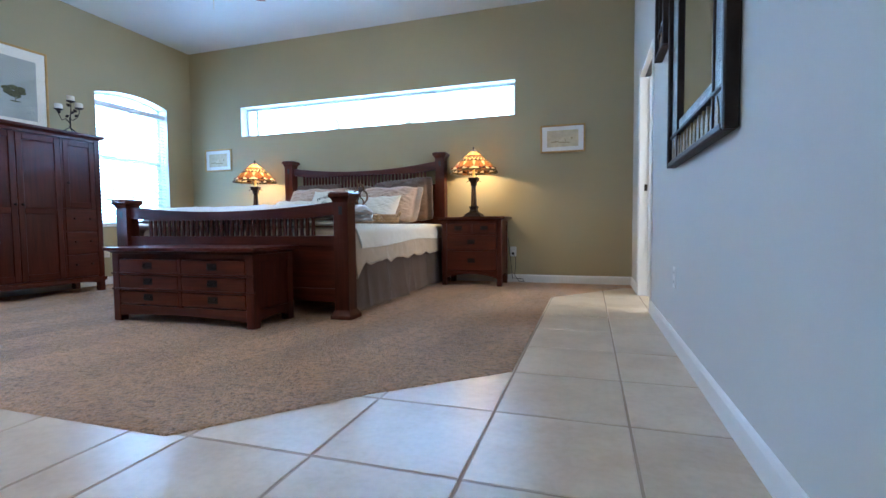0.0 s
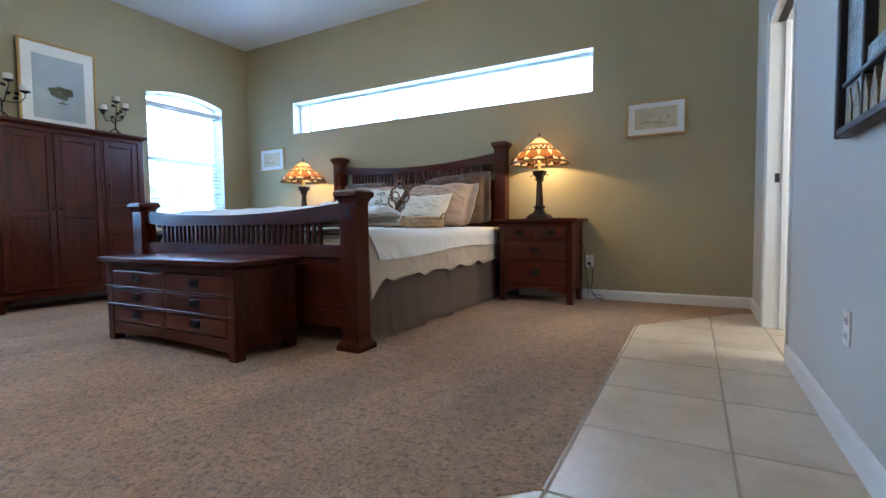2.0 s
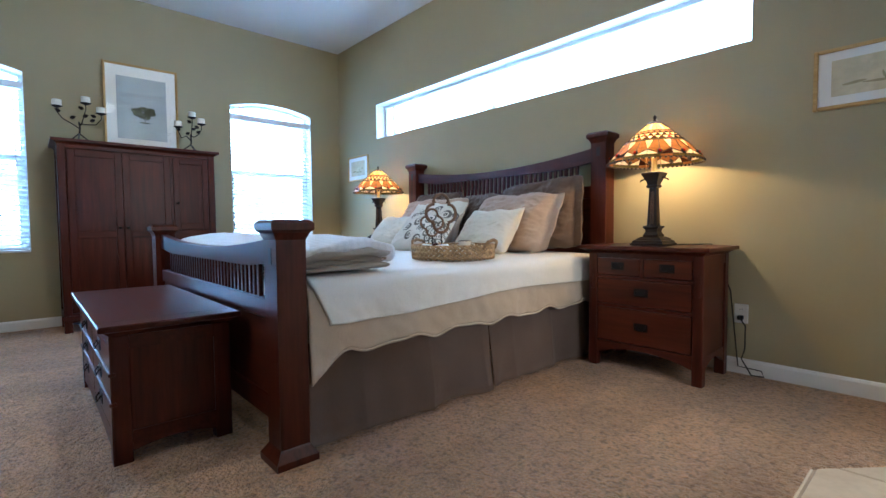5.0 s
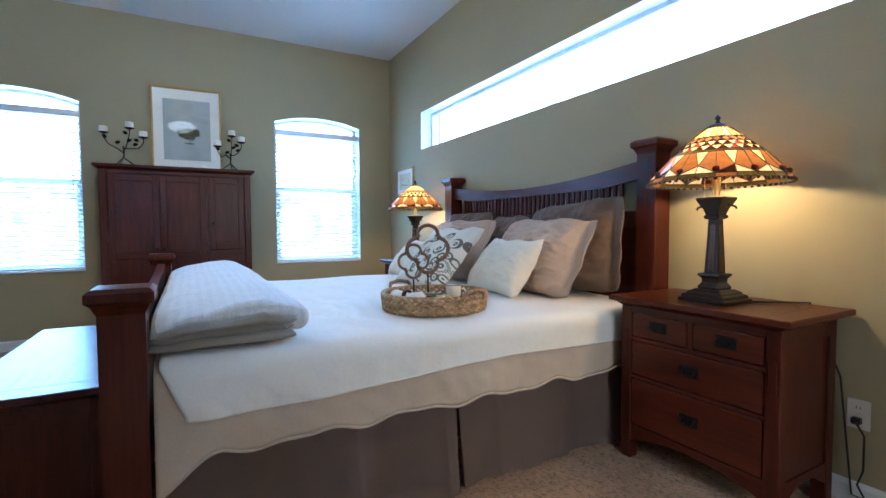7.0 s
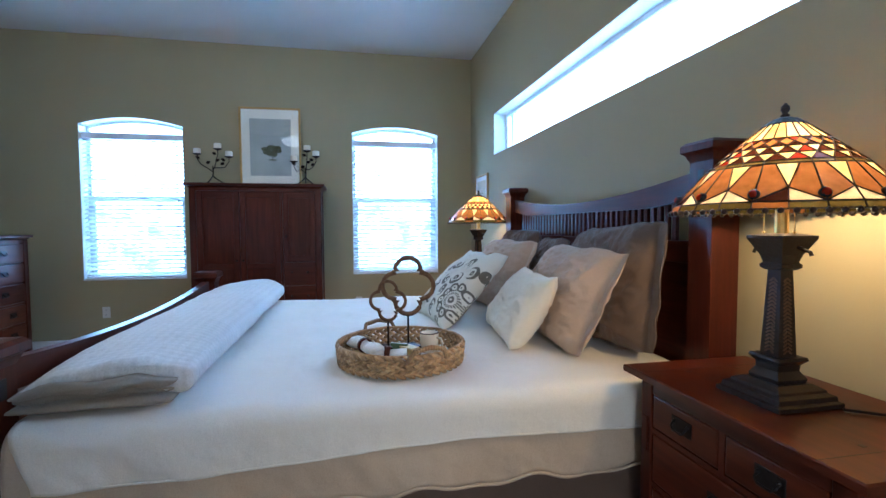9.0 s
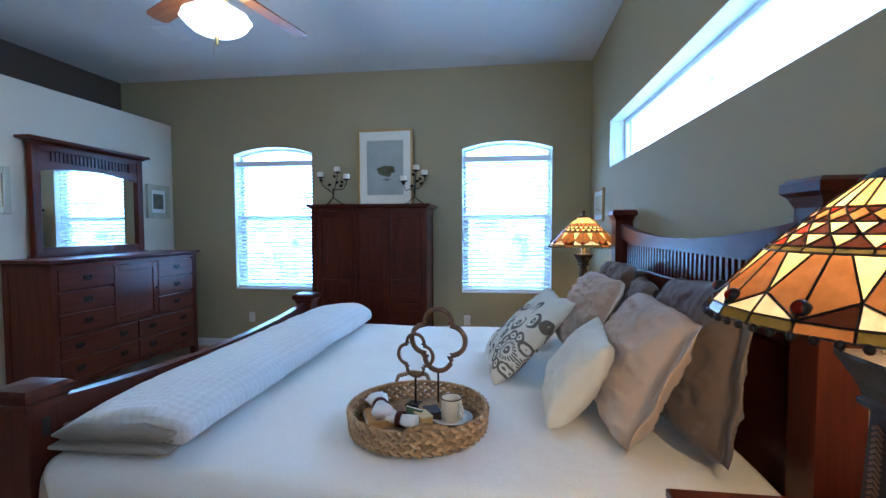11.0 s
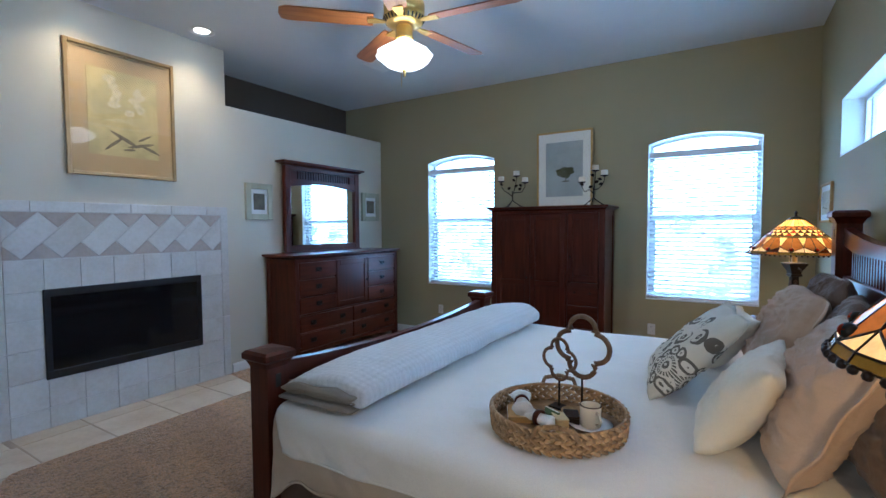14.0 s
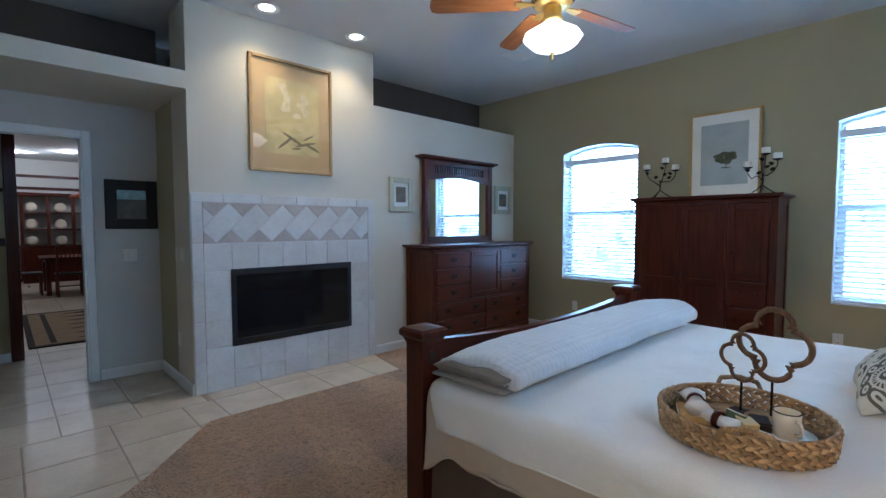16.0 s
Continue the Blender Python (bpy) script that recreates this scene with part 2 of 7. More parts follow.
GOLD = wood("pale_gold_frame_wood", (0.62, 0.42, 0.15), (0.45, 0.28, 0.09), "x", 0.4)
GILT = surface("antique_gold_frame", (0.40, 0.27, 0.12), 0.4, 0.15, 6, 90, 0.2, 0.35)
BLACK = surface("black_metal", (0.010, 0.010, 0.011), 0.38, 0.2, 5, 100, 0.1)
SOOT = surface("sooty_brick", (0.048, 0.045, 0.042), 0.9, 0.3, 5, 60, 0.5)
WHITEC = fabric("white_coverlet", (0.82, 0.79, 0.715), 340, 0.9, 0.03, 0.55, 7)
BEIGEC = fabric("beige_quilt", (0.56, 0.455, 0.335), 340, 0.9, 0.07, 0.40, 8)
SKIRTC = fabric("taupe_bed_skirt", (0.25, 0.176, 0.136), 380, 0.9, 0.07, 0.25, 6)
def ribbed(m, scale, depth):
    """Adds a soft checked rib to a cloth's tone."""
    nt = m.node_tree
    b = nt.nodes["Principled BSDF"]
    src = b.inputs["Base Color"].links[0].from_socket
    v = coords(nt)
    c = src
    for axis in ("X", "Y"):
        w = nt.nodes.new("ShaderNodeTexWave")
        w.bands_direction = axis
        w.inputs["Scale"].default_value, w.inputs["Distortion"].default_value = scale, 1.6
        link(nt, v, w.inputs[0])
        c = mixed(nt, 1.0, c, ramp(nt, w.outputs[0], [(0.35, (1 - depth,) * 3), (0.55, (1, 1, 1))]), "MULTIPLY")
    link(nt, c, b.inputs["Base Color"])
    return m


BLANKET = fabric("pale_grey_blanket", (0.68, 0.675, 0.66), 150, 0.95, 0.05, 0.45, 14)
BLANKET = ribbed(BLANKET, 9.0, 0.055)
# lower folds: darker colour standing in for the shade in the creases
BLANKETSHADE = fabric("shaded_blanket_fold", (0.30, 0.27, 0.225), 200, 0.95, 0.08, 0.4, 14)
TANC = fabric("tan_cotton", (0.51, 0.365, 0.255), 420, 0.8, 0.05, 0.8, 9)
BROWNC = fabric("brown_cotton", (0.128, 0.082, 0.054), 420, 0.8, 0.06, 0.85, 9)
IVORY = fabric("ivory_cotton", (0.74, 0.68, 0.55), 420, 0.85, 0.03, 0.35, 9)
CANDLE = surface("white_candle_wax", (0.80, 0.76, 0.66), 0.5, 0.03, 6, 60, 0.05)
WICKER = surface("straw_wicker", (0.56, 0.36, 0.17), 0.65, 0.4, 22, 190, 0.7, random_tint=0.45)
CERAM = surface("cream_ceramic", (0.72, 0.64, 0.50), 0.2, 0.03, 6, 60, 0.02)
PAPER = surface("white_paper_mat", (0.78, 0.77, 0.73), 0.7, 0.02, 4, 150, 0.03)
PLASTIC = surface("ivory_plastic", (0.72, 0.69, 0.62), 0.4, 0.02, 4, 60, 0.02)
GLASS = glass_pane()


# ---------------------------------------------------------------- mesh helpers
def finish(name, bm, material, parent=None, label="", smooth=False):
    bmesh.ops.recalc_face_normals(bm, faces=bm.faces)
    me = bpy.data.meshes.new(name)
    bm.to_mesh(me)
    bm.free()
    for mt in (material if isinstance(material, (list, tuple)) else [material]):
        me.materials.append(mt)
    if smooth:
        me.shade_smooth()
    ob = new(name, me)
    if parent:
        ob.parent = parent
    if label:
        tagged(ob, label)
    return ob


def part(name, bm, material, parent, label="", smooth=False):
    return finish(name, bm, material, parent, label, smooth)


def thing(name, x, y, z, label, category, group="", rz=0):
    ob = new(name)
    ob.empty_display_size = 0.1
    ob.matrix_world = pose(x, y, z, 0, 0, rz)
    return tagged(ob, label, category, group)


def structure(name, bm, material, label="", smooth=False):
    return tagged(finish(name, bm, material, None, "", smooth), label, "", "", "structure")


def add_box(bm, x0, x1, y0, y1, z0, z1, bev=0.0, seg=1):
    g = bmesh.ops.create_cube(bm, size=1.0)
    m = Matrix.Translation(((x0 + x1) / 2, (y0 + y1) / 2, (z0 + z1) / 2)) @ Matrix.Diagonal((abs(x1 - x0), abs(y1 - y0), abs(z1 - z0), 1))
    bmesh.ops.transform(bm, matrix=m, verts=g["verts"])
    if bev:
        es = {e for v in g["verts"] for e in v.link_edges}
        r = bmesh.ops.bevel(bm, geom=list(es), offset=bev, segments=seg, affect="EDGES", profile=0.5)
        return r["verts"]
    return g["verts"]


def box(x0, x1, y0, y1, z0, z1, bev=0.0, seg=1):
    bm = bmesh.new()
    add_box(bm, x0, x1, y0, y1, z0, z1, bev, seg)
    return bm


def add_prism(bm, poly, a, b, axis):
    """A prism over a 2D outline (counted round), from a to b along an axis; outline axes: x:(y,z), y:(x,z), z:(x,y)."""
    def at(p, w):
        return {"x": (w, p[0], p[1]), "y": (p[0], w, p[1]), "z": (p[0], p[1], w)}[axis]
    lo, hi = [bm.verts.new(at(p, a)) for p in poly], [bm.verts.new(at(p, b)) for p in poly]
    n = len(poly)
    bm.faces.new(lo[::-1])
    bm.faces.new(hi)
    for i in range(n):
        bm.faces.new((lo[i], lo[(i + 1) % n], hi[(i + 1) % n], hi[i]))
    return lo + hi


def prism(poly, a, b, axis, bev=0.0):
    bm = bmesh.new()
    add_prism(bm, poly, a, b, axis)
    if bev:
        bmesh.ops.bevel(bm, geom=[e for e in bm.edges], offset=bev, segments=1, affect="EDGES")
    return bm


def add_strip_prism(bm, top, bottom, a, b, axis):
    """A curved board between two lines of points, as joined convex slices."""
    def at(p, w):
        return {"x": (w, p[0], p[1]), "y": (p[0], w, p[1]), "z": (p[0], p[1], w)}[axis]
    cols = [[bm.verts.new(at(p, w)) for w in (a, b) for p in (t, u)] for t, u in zip(top, bottom)]
    for c, d in zip(cols, cols[1:]):
        for i, j in ((0, 1), (1, 3), (3, 2), (2, 0)):
            bm.faces.new((c[i], c[j], d[j], d[i]))
    for c in (cols[0], cols[-1]):
        bm.faces.new((c[0], c[1], c[3], c[2]))


def add_lathe(bm, profile, seg=24, cx=0.0, cy=0.0, cap=True):
    rings = []
    for r, z in profile:
        rings.append([bm.verts.new((cx + r * math.cos(2 * math.pi * i / seg), cy + r * math.sin(2 * math.pi * i / seg), z)) for i in range(seg)])
    for p, q in zip(rings, rings[1:]):
        for i in range(seg):
            bm.faces.new((p[i], p[(i + 1) % seg], q[(i + 1) % seg], q[i]))
    if cap:
        bm.faces.new(rings[0][::-1])
        bm.faces.new(rings[-1])


def lathe(profile, seg=24, cx=0.0, cy=0.0, cap=True):
    bm = bmesh.new()
    add_lathe(bm, profile, seg, cx, cy, cap)
    return bm


def add_square_stack(bm, levels, cx=0.0, cy=0.0):
    """Square rings (half width, z) joined bottom to top."""
    rings = [[bm.verts.new((cx + sx * h, cy + sy * h, z)) for sx, sy in ((-1, -1), (1, -1), (1, 1), (-1, 1))] for h, z in levels]
    for p, q in zip(rings, rings[1:]):
        for i in range(4):
            bm.faces.new((p[i], p[(i + 1) % 4], q[(i + 1) % 4], q[i]))
    bm.faces.new(rings[0][::-1])
    bm.faces.new(rings[-1])


def add_tube(bm, pts, r, seg=8, closed=False):
    pts = [Vector(p) for p in pts]
    n, rings = len(pts), []
    up = Vector((0.31, 0.17, 0.93)).normalized()
    for i, p in enumerate(pts):
        d = (pts[(i + 1) % n] - pts[i - 1]) if closed or 0 < i < n - 1 else (pts[1] - pts[0] if i == 0 else pts[-1] - pts[-2])
        d.normalize()
        a = d.cross(up)
        if a.length < 1e-4:
            a = d.cross(Vector((1, 0, 0)))
        a.normalize()
        b = d.cross(a)
        rr = r[i] if isinstance(r, (list, tuple)) else r
        rings.append([bm.verts.new(p + rr * (math.cos(2 * math.pi * k / seg) * a + math.sin(2 * math.pi * k / seg) * b)) for k in range(seg)])
    for p, q in list(zip(rings, rings[1:])) + ([(rings[-1], rings[0])] if closed else []):
        for k in range(seg):
            bm.faces.new((p[k], p[(k + 1) % seg], q[(k + 1) % seg], q[k]))
    if not closed:
        bm.faces.new(rings[0][::-1])
        bm.faces.new(rings[-1])


def tube(pts, r, seg=8, closed=False):
    bm = bmesh.new()
    add_tube(bm, pts, r, seg, closed)
    return bm


def add_ball(bm, c, rx, ry=None, rz=None, seg=8, rings=5):
    m = Matrix.Translation(c) @ Matrix.Diagonal((rx, ry or rx, rz or rx, 1))
    bmesh.ops.create_uvsphere(bm, u_segments=seg, v_segments=rings, radius=1.0, matrix=m)


# ---------------------------------------------------------------- shell of the room
# floor slab under tile and carpet, through the passage into the room beyond
structure("floor", box(-8.0, 4.0, -11.0, YN + TH, -0.30, -0.0035), GROUT, "brown grout floor bed under tiles and carpet")

# carpet with its cut edges beside the tiled walkway
CARPET_OUT = [(-5.49, 1.335), (-3.05, 1.335), (-2.94, 1.925), (-1.20, 1.925), (-0.72, 2.46), (-0.215, 2.90), (-0.215, 5.20), (0.47, 6.02), (0.565, 6.02), (0.565, YN - 0.004), (-5.49, YN - 0.004)]
bmc = bmesh.new()
lo = [bmc.verts.new((x, y, -0.010)) for x, y in CARPET_OUT]
fc = bmc.faces.new(lo)
ext = bmesh.ops.extrude_face_region(bmc, geom=[fc])
tv = [e for e in ext["geom"] if isinstance(e, bmesh.types.BMVert)]
bmesh.ops.translate(bmc, vec=(0, 0, 0.0135), verts=tv)
te = [e for e in bmc.edges if e.verts[0] in tv and e.verts[1] in tv]
bmesh.ops.bevel(bmc, geom=te, offset=0.005, segments=3, affect="EDGES", profile=0.5)
bmesh.ops.triangulate(bmc, faces=[f for f in bmc.faces if len(f.verts) > 4])
structure("carpet", bmc, CARPET, "tan looped pile carpet with vacuum marks and a cut edge")

# north wall with the long high window
HX0, HX1, HZ0, HZ1 = -4.605, -0.708, 1.968, 2.378
bm = bmesh.new()
add_box(bm, XW - TH, HX0, YN, YN + TH, 0, HC)
add_box(bm, HX1, XE + TH, YN, YN + TH, 0, HC)
add_box(bm, HX0, HX1, YN, YN + TH, 0, HZ0)
add_box(bm, HX0, HX1, YN, YN + TH, HZ1, HC)
structure("wall_north", bm, KHAKI, "khaki painted wall behind the bed with a long high window")

# west wall with two arched windows
W1, W2, WZ0, WZ1, WZA = (2.13, 3.113), (4.87, 5.863), 0.708, 2.322, 2.40


def arch(y0, y1, z1, za, n=18):
    out = []
    half, rise = (y1 - y0) / 2, za - z1
    rad = (half * half + rise * rise) / (2 * rise)
    for i in range(n + 1):
        u = -half + 2 * half * i / n
        out.append(((y0 + y1) / 2 + u, za - rad + math.sqrt(rad * rad - u * u)))
    return out


bm = bmesh.new()
for y0, y1 in ((-0.2, W1[0]), (W1[1], W2[0]), (W2[1], YN)):
    add_box(bm, XW - TH, XW, y0, y1, 0, HC)
for y0, y1 in (W1, W2):
    add_box(bm, XW - TH, XW, y0, y1, 0, WZ0)
    pts = arch(y0, y1, WZ1, WZA)
    add_strip_prism(bm, [(p[0], HC) for p in pts], pts, XW - TH, XW, "x")
structure("wall_west", bm, KHAKI, "khaki painted wall with two arched windows")

# east wall with a doorway opening near the bed wall
DY0, DY1, DZT = 4.62, 5.49, 2.05
ET = 0.125
bm = bmesh.new()
add_box(bm, XE, XE + ET, -0.2, DY0, 0, HC)
add_box(bm, XE, XE + ET, DY1, YN, 0, HC)
add_box(bm, XE, XE + ET, DY0, DY1, DZT, HC)
structure("wall_east", bm, PALE, "pale grey painted wall with a doorway")
# side room behind the doorway, closed off
bm = bmesh.new()
add_box(bm, XE + 1.6, XE + 1.7, 3.4, 6.5, 0, HC)
add_box(bm, XE + ET, XE + 1.6, 3.3, 3.4, 0, HC)
add_box(bm, XE + ET, XE + 1.6, YN + TH, YN + TH + 0.1, 0, HC)
structure("wall_side_room", bm, PALE, "pale wall of the side room")
structure("ceiling_side_room", box(XE + ET, XE + 1.7, 3.3, YN + TH + 0.1, 2.5, 2.6), CEIL, "white ceiling of the side room")

# south wall: fireplace breast, low wall with ledge, passage header
XB0, XB1, LEDGE = -3.08, XP + 0.015, 2.685
FB = (-2.757, -1.587, 0.376, 1.022)
bm = bmesh.new()
add_box(bm, XB0, FB[0], YS - 0.45, YS, 0, HC)
add_box(bm, FB[1], XB1, YS - 0.45, YS, 0, HC)
add_box(bm, FB[0], FB[1], YS - 0.45, YS, 0, FB[2])
add_box(bm, FB[0], FB[1], YS - 0.45, YS, FB[3], HC)
structure("wall_chimney", bm, CREAM, "cream painted chimney breast above the tiled fireplace")
structure("wall_south", box(XW, XB0, 0.66, YS, 0, LEDGE), CREAM, "cream painted low wall with a plant ledge on top")
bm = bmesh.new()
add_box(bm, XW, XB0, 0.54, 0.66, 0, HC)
structure("wall_niche", bm, BROWNSHADE, "brown wall at the back of the ledge, darkened for its shade")
structure("wall_header", box(XB1, XE, YP, YS, 2.50, 2.64), CREAM, "cream painted header over the passage")
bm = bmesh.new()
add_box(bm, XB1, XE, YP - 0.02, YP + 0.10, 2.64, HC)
structure("wall_niche_passage", bm, BROWNSHADE, "brown wall above the passage, darkened for its shade")
# passage side wall and the wall with the way into the next room
PX0, PX1, PZT = -0.70, 0.25, 2.18
bm = bmesh.new()
add_box(bm, XP - 0.12, XP, YP, YS - 0.45, 0, 2.50)
add_box(bm, XP, XB1, YP, YS - 0.45, 0, 2.50)
structure("wall_passage", bm, KHAKI, "khaki side wall of the passage")
bm = bmesh.new()
add_box(bm, XP - 0.12, PX0, YP - 0.12, YP, 0, 2.64)
add_box(bm, PX1, XE, YP - 0.12, YP, 0, 2.64)
add_box(bm, PX0, PX1, YP - 0.12, YP, PZT, 2.64)
structure("wall_passage_end", bm, PALE, "grey painted end wall of the passage with a doorway")

structure("ceiling", box(XW - TH, XE + ET, -0.2, YN + TH, HC, HC + 0.12), CEIL, "white textured flat ceiling")

# baseboards
def baseboard(x0, y0, x1, y1, nx, ny, h=0.095, d=0.014):
    """Runs from one point to the other on a wall whose face looks along (nx, ny)."""
    bm = bmesh.new()
    L = math.hypot(x1 - x0, y1 - y0)
    prof = [(0, 0), (d, 0), (d, h - 0.018), (d - 0.006, h - 0.004), (0.002, h), (0, h)]
    add_prism(bm, prof, 0, L, "x")
    ux, uy = (x1 - x0) / L, (y1 - y0) / L
    m = Matrix(((ux, nx, 0, x0), (uy, ny, 0, y0), (0, 0, 1, 0.0), (0, 0, 0, 1)))
    bmesh.ops.transform(bm, matrix=m, verts=bm.verts)
    return structure("baseboard", bm, TRIM, "white painted baseboard")


baseboard(XW, YN, XE, YN, 0, -1)
baseboard(XW, YS, XW, YN, 1, 0)
baseboard(XE, -0.05, XE, DY0 - 0.004, -1, 0)
baseboard(XE, DY1 + 0.05, XE, YN - 0.015, -1, 0)
baseboard(XW + 0.015, YS, XB0 - 0.004, YS, 0, 1)
baseboard(XB1, YP + 0.02, XB1, YS - 0.001, 1, 0)
baseboard(XB1 + 0.015, YP, PX0 - 0.075, YP, 0, 1)
baseboard(PX1 + 0.075, YP, XE - 0.015, YP, 0, 1)

# doorway to the side room: white jambs with a latch plate
door = tagged(new("door_1"), "white painted pocket doorway jamb with a bronze latch", "", "", "structure")
part("jamb", box(XE - 0.012, XE + ET + 0.012, DY1 - 0.001, DY1 + 0.022, 0.0, DZT, 0.003), TRIM, door)
part("jamb", box(XE - 0.012, XE + ET + 0.012, DY0 - 0.018, DY0 + 0.002, 0.0, DZT, 0.003), TRIM, door)
part("head_jamb", box(XE - 0.012, XE + ET + 0.012, DY0 + 0.002, DY1 - 0.001, DZT - 0.02, DZT + 0.001, 0.003), TRIM, door)
part("casing", box(XE - 0.016, XE - 0.001, DY1 + 0.022, DY1 + 0.085, 0.0, DZT + 0.06, 0.004), TRIM, door)
part("pocket_stop", box(XE + 0.075, XE + 0.105, DY1 - 0.016, DY1 - 0.001, 0.0, DZT - 0.02, 0.002), TRIM, door)
part("latch_plate", box(XE + 0.036, XE + 0.062, DY1 - 0.006, DY1 - 0.0015, 0.985, 1.045, 0.001), BRONZE, door, "dark bronze latch plate")
part("threshold_shadow_gap", box(XE + 0.03, XE + 0.075, DY0 + 0.01, DY1 - 0.02, DZT - 0.026, DZT - 0.021), BRONZE, door)

# passage doorway casing
door = tagged(new("door_2"), "white painted door casing of the open passage doorway", "", "", "structure")
part("casing", box(PX0 - 0.06, PX0 + 0.001, YP + 0.001, YP + 0.018, 0, PZT + 0.06, 0.004), TRIM, door)
part("casing", box(PX1 - 0.001, PX1 + 0.06, YP + 0.001, YP + 0.018, 0, PZT + 0.06, 0.004), TRIM, door)
part("head_casing", box(PX0 + 0.001, PX1 - 0.001, YP + 0.001, YP + 0.018, PZT - 0.001, PZT + 0.06, 0.004), TRIM, door)
part("jamb", box(PX0 - 0.002, PX0 + 0.016, YP - 0.125, YP + 0.001, 0, PZT, 0.002), TRIM, door)
part("jamb", box(PX1 - 0.016, PX1 + 0.002, YP - 0.125, YP + 0.001, 0, PZT, 0.002), TRIM, door)
part("head_jamb", box(PX0 + 0.016, PX1 - 0.016, YP - 0.125, YP + 0.001, PZT - 0.016, PZT + 0.002, 0.002), TRIM, door)


# windows
def arched_window(y0, y1):
    w = tagged(new("window_" + ("1" if y0 < 4 else "2")), "white vinyl single-hung window with an arched top", "", "", "structure")
    xo = XW - 0.135
    pts = arch(y0, y1, WZ1, WZA)
    inner = [(a[0], a[1] - 0.035) for a in pts]
    bm = bmesh.new()
    add_strip_prism(bm, pts, inner, xo - 0.05, xo, "x")
    part("arched_head", bm, VINYL, w)
    part("frame", box(xo - 0.05, xo, y0, y0 + 0.042, WZ0, WZ1 - 0.03, 0.004), VINYL, w)
    part("frame", box(xo - 0.05, xo, y1 - 0.042, y1, WZ0, WZ1 - 0.03, 0.004), VINYL, w)
    part("frame", box(xo - 0.05, xo, y0 + 0.042, y1 - 0.042, WZ0, WZ0 + 0.05, 0.004), VINYL, w)
    part("meeting_rail", box(xo - 0.045, xo + 0.012, y0 + 0.042, y1 - 0.042, 1.545, 1.59, 0.005), VINYL, w)
    part("sash_stile", box(xo - 0.03, xo + 0.006, y0 + 0.042, y0 + 0.07, WZ0 + 0.05, 1.545, 0.003), VINYL, w)
    part("sash_stile", box(xo - 0.03, xo + 0.006, y1 - 0.07, y1 - 0.042, WZ0 + 0.05, 1.545, 0.003), VINYL, w)
    for z0, z1 in ((WZ0 + 0.05, 1.545), (1.59, WZ1 - 0.03)):
        p = part("pane", box(xo - 0.022, xo - 0.018, y0 + 0.042, y1 - 0.042, z0, z1), GLASS, w)
        p.visible_shadow = False
    part("window_sill", box(XW - 0.135, XW + 0.012, y0 + 0.001, y1 - 0.001, WZ0 - 0.002, WZ0 + 0.016, 0.004), VINYL, w)
    for a, b in ((y0 + 0.0005, y0 + 0.006), (y1 - 0.006, y1 - 0.0005)):
        part("reveal_lining", box(xo, XW - 0.001, a, b, WZ0 + 0.016, WZ1 - 0.012), TRIM, w)
    bm = bmesh.new()
    add_strip_prism(bm, [(a[0], a[1] - 0.001) for a in pts], [(a[0], a[1] - 0.006) for a in pts], xo, XW - 0.001, "x")
    part("arched_lining", bm, TRIM, w)
    # blind in the opening
    bl = thing("window_blind", XW - 0.055, (y0 + y1) / 2, WZ0 + 0.016, "white slatted window blind lowered with open slats", "blind", "blinds of the arched windows")
    half = (y1 - y0) / 2 - 0.012
    part("head_rail", box(-0.030, 0.030, -half, half, 1.455, 1.515, 0.004), SLAT, bl)
    part("bottom_rail", box(-0.026, 0.026, -half, half, 0.004, 0.024, 0.005), SLAT, bl)
    slat = None
    n = 32
    for i in range(n):
        z = 0.05 + i * (1.44 - 0.05) / (n - 1)
        if slat is None:
            bm = box(-0.024, 0.024, -half, half, -0.0012, 0.0012)
            slat = part("slat", bm, SLAT, bl)
            data = slat.data
        else:
            slat = new("slat", data)
            slat.parent = bl
        slat.matrix_local = pose(0, 0, z, 0, 24, 0)
    for u in (-half * 0.62, half * 0.62):
        part("ladder_cord", tube([(0.02, u, 0.02), (0.02, u, 1.46)], 0.0012, 5), SLAT, bl)
    part("tilt_wand", tube([(0.036, half - 0.06, 1.45), (0.038, half - 0.06, 0.72)], 0.004, 6), PLASTIC, bl)
    return w


arched_window(*W1)
arched_window(*W2)

w = tagged(new("window_3"), "long high fixed window with white reveal and frame", "", "", "structure")
yo = YN + 0.125
for a, b, c, d in ((HX0 + 0.001, HX1 - 0.001, HZ0, HZ0 + 0.035), (HX0 + 0.001, HX1 - 0.001, HZ1 - 0.035, HZ1)):
    part("frame", box(a, b, yo, yo + 0.05, c, d, 0.004), VINYL, w)
for a in (HX0, HX1 - 0.04):
    part("frame", box(a, a + 0.04, yo, yo + 0.05, HZ0 + 0.035, HZ1 - 0.035, 0.004), VINYL, w)
part("mullion", box(HX0 + 0.16, HX0 + 0.19, yo + 0.004, yo + 0.05, HZ0 + 0.035, HZ1 - 0.035, 0.003), VINYL, w)
p = part("pane", box(HX0 + 0.04, HX1 - 0.04, yo + 0.028, yo + 0.032, HZ0 + 0.035, HZ1 - 0.035), GLASS, w)
p.visible_shadow = False
part("reveal_lining", box(HX0, HX0 + 0.005, YN + 0.001, yo, HZ0 + 0.005, HZ1 - 0.005), TRIM, w)
part("reveal_lining", box(HX1 - 0.005, HX1, YN + 0.001, yo, HZ0 + 0.005, HZ1 - 0.005), TRIM, w)
part("reveal_lining", box(HX0, HX1, YN + 0.001, yo, HZ1 - 0.005, HZ1), TRIM, w)
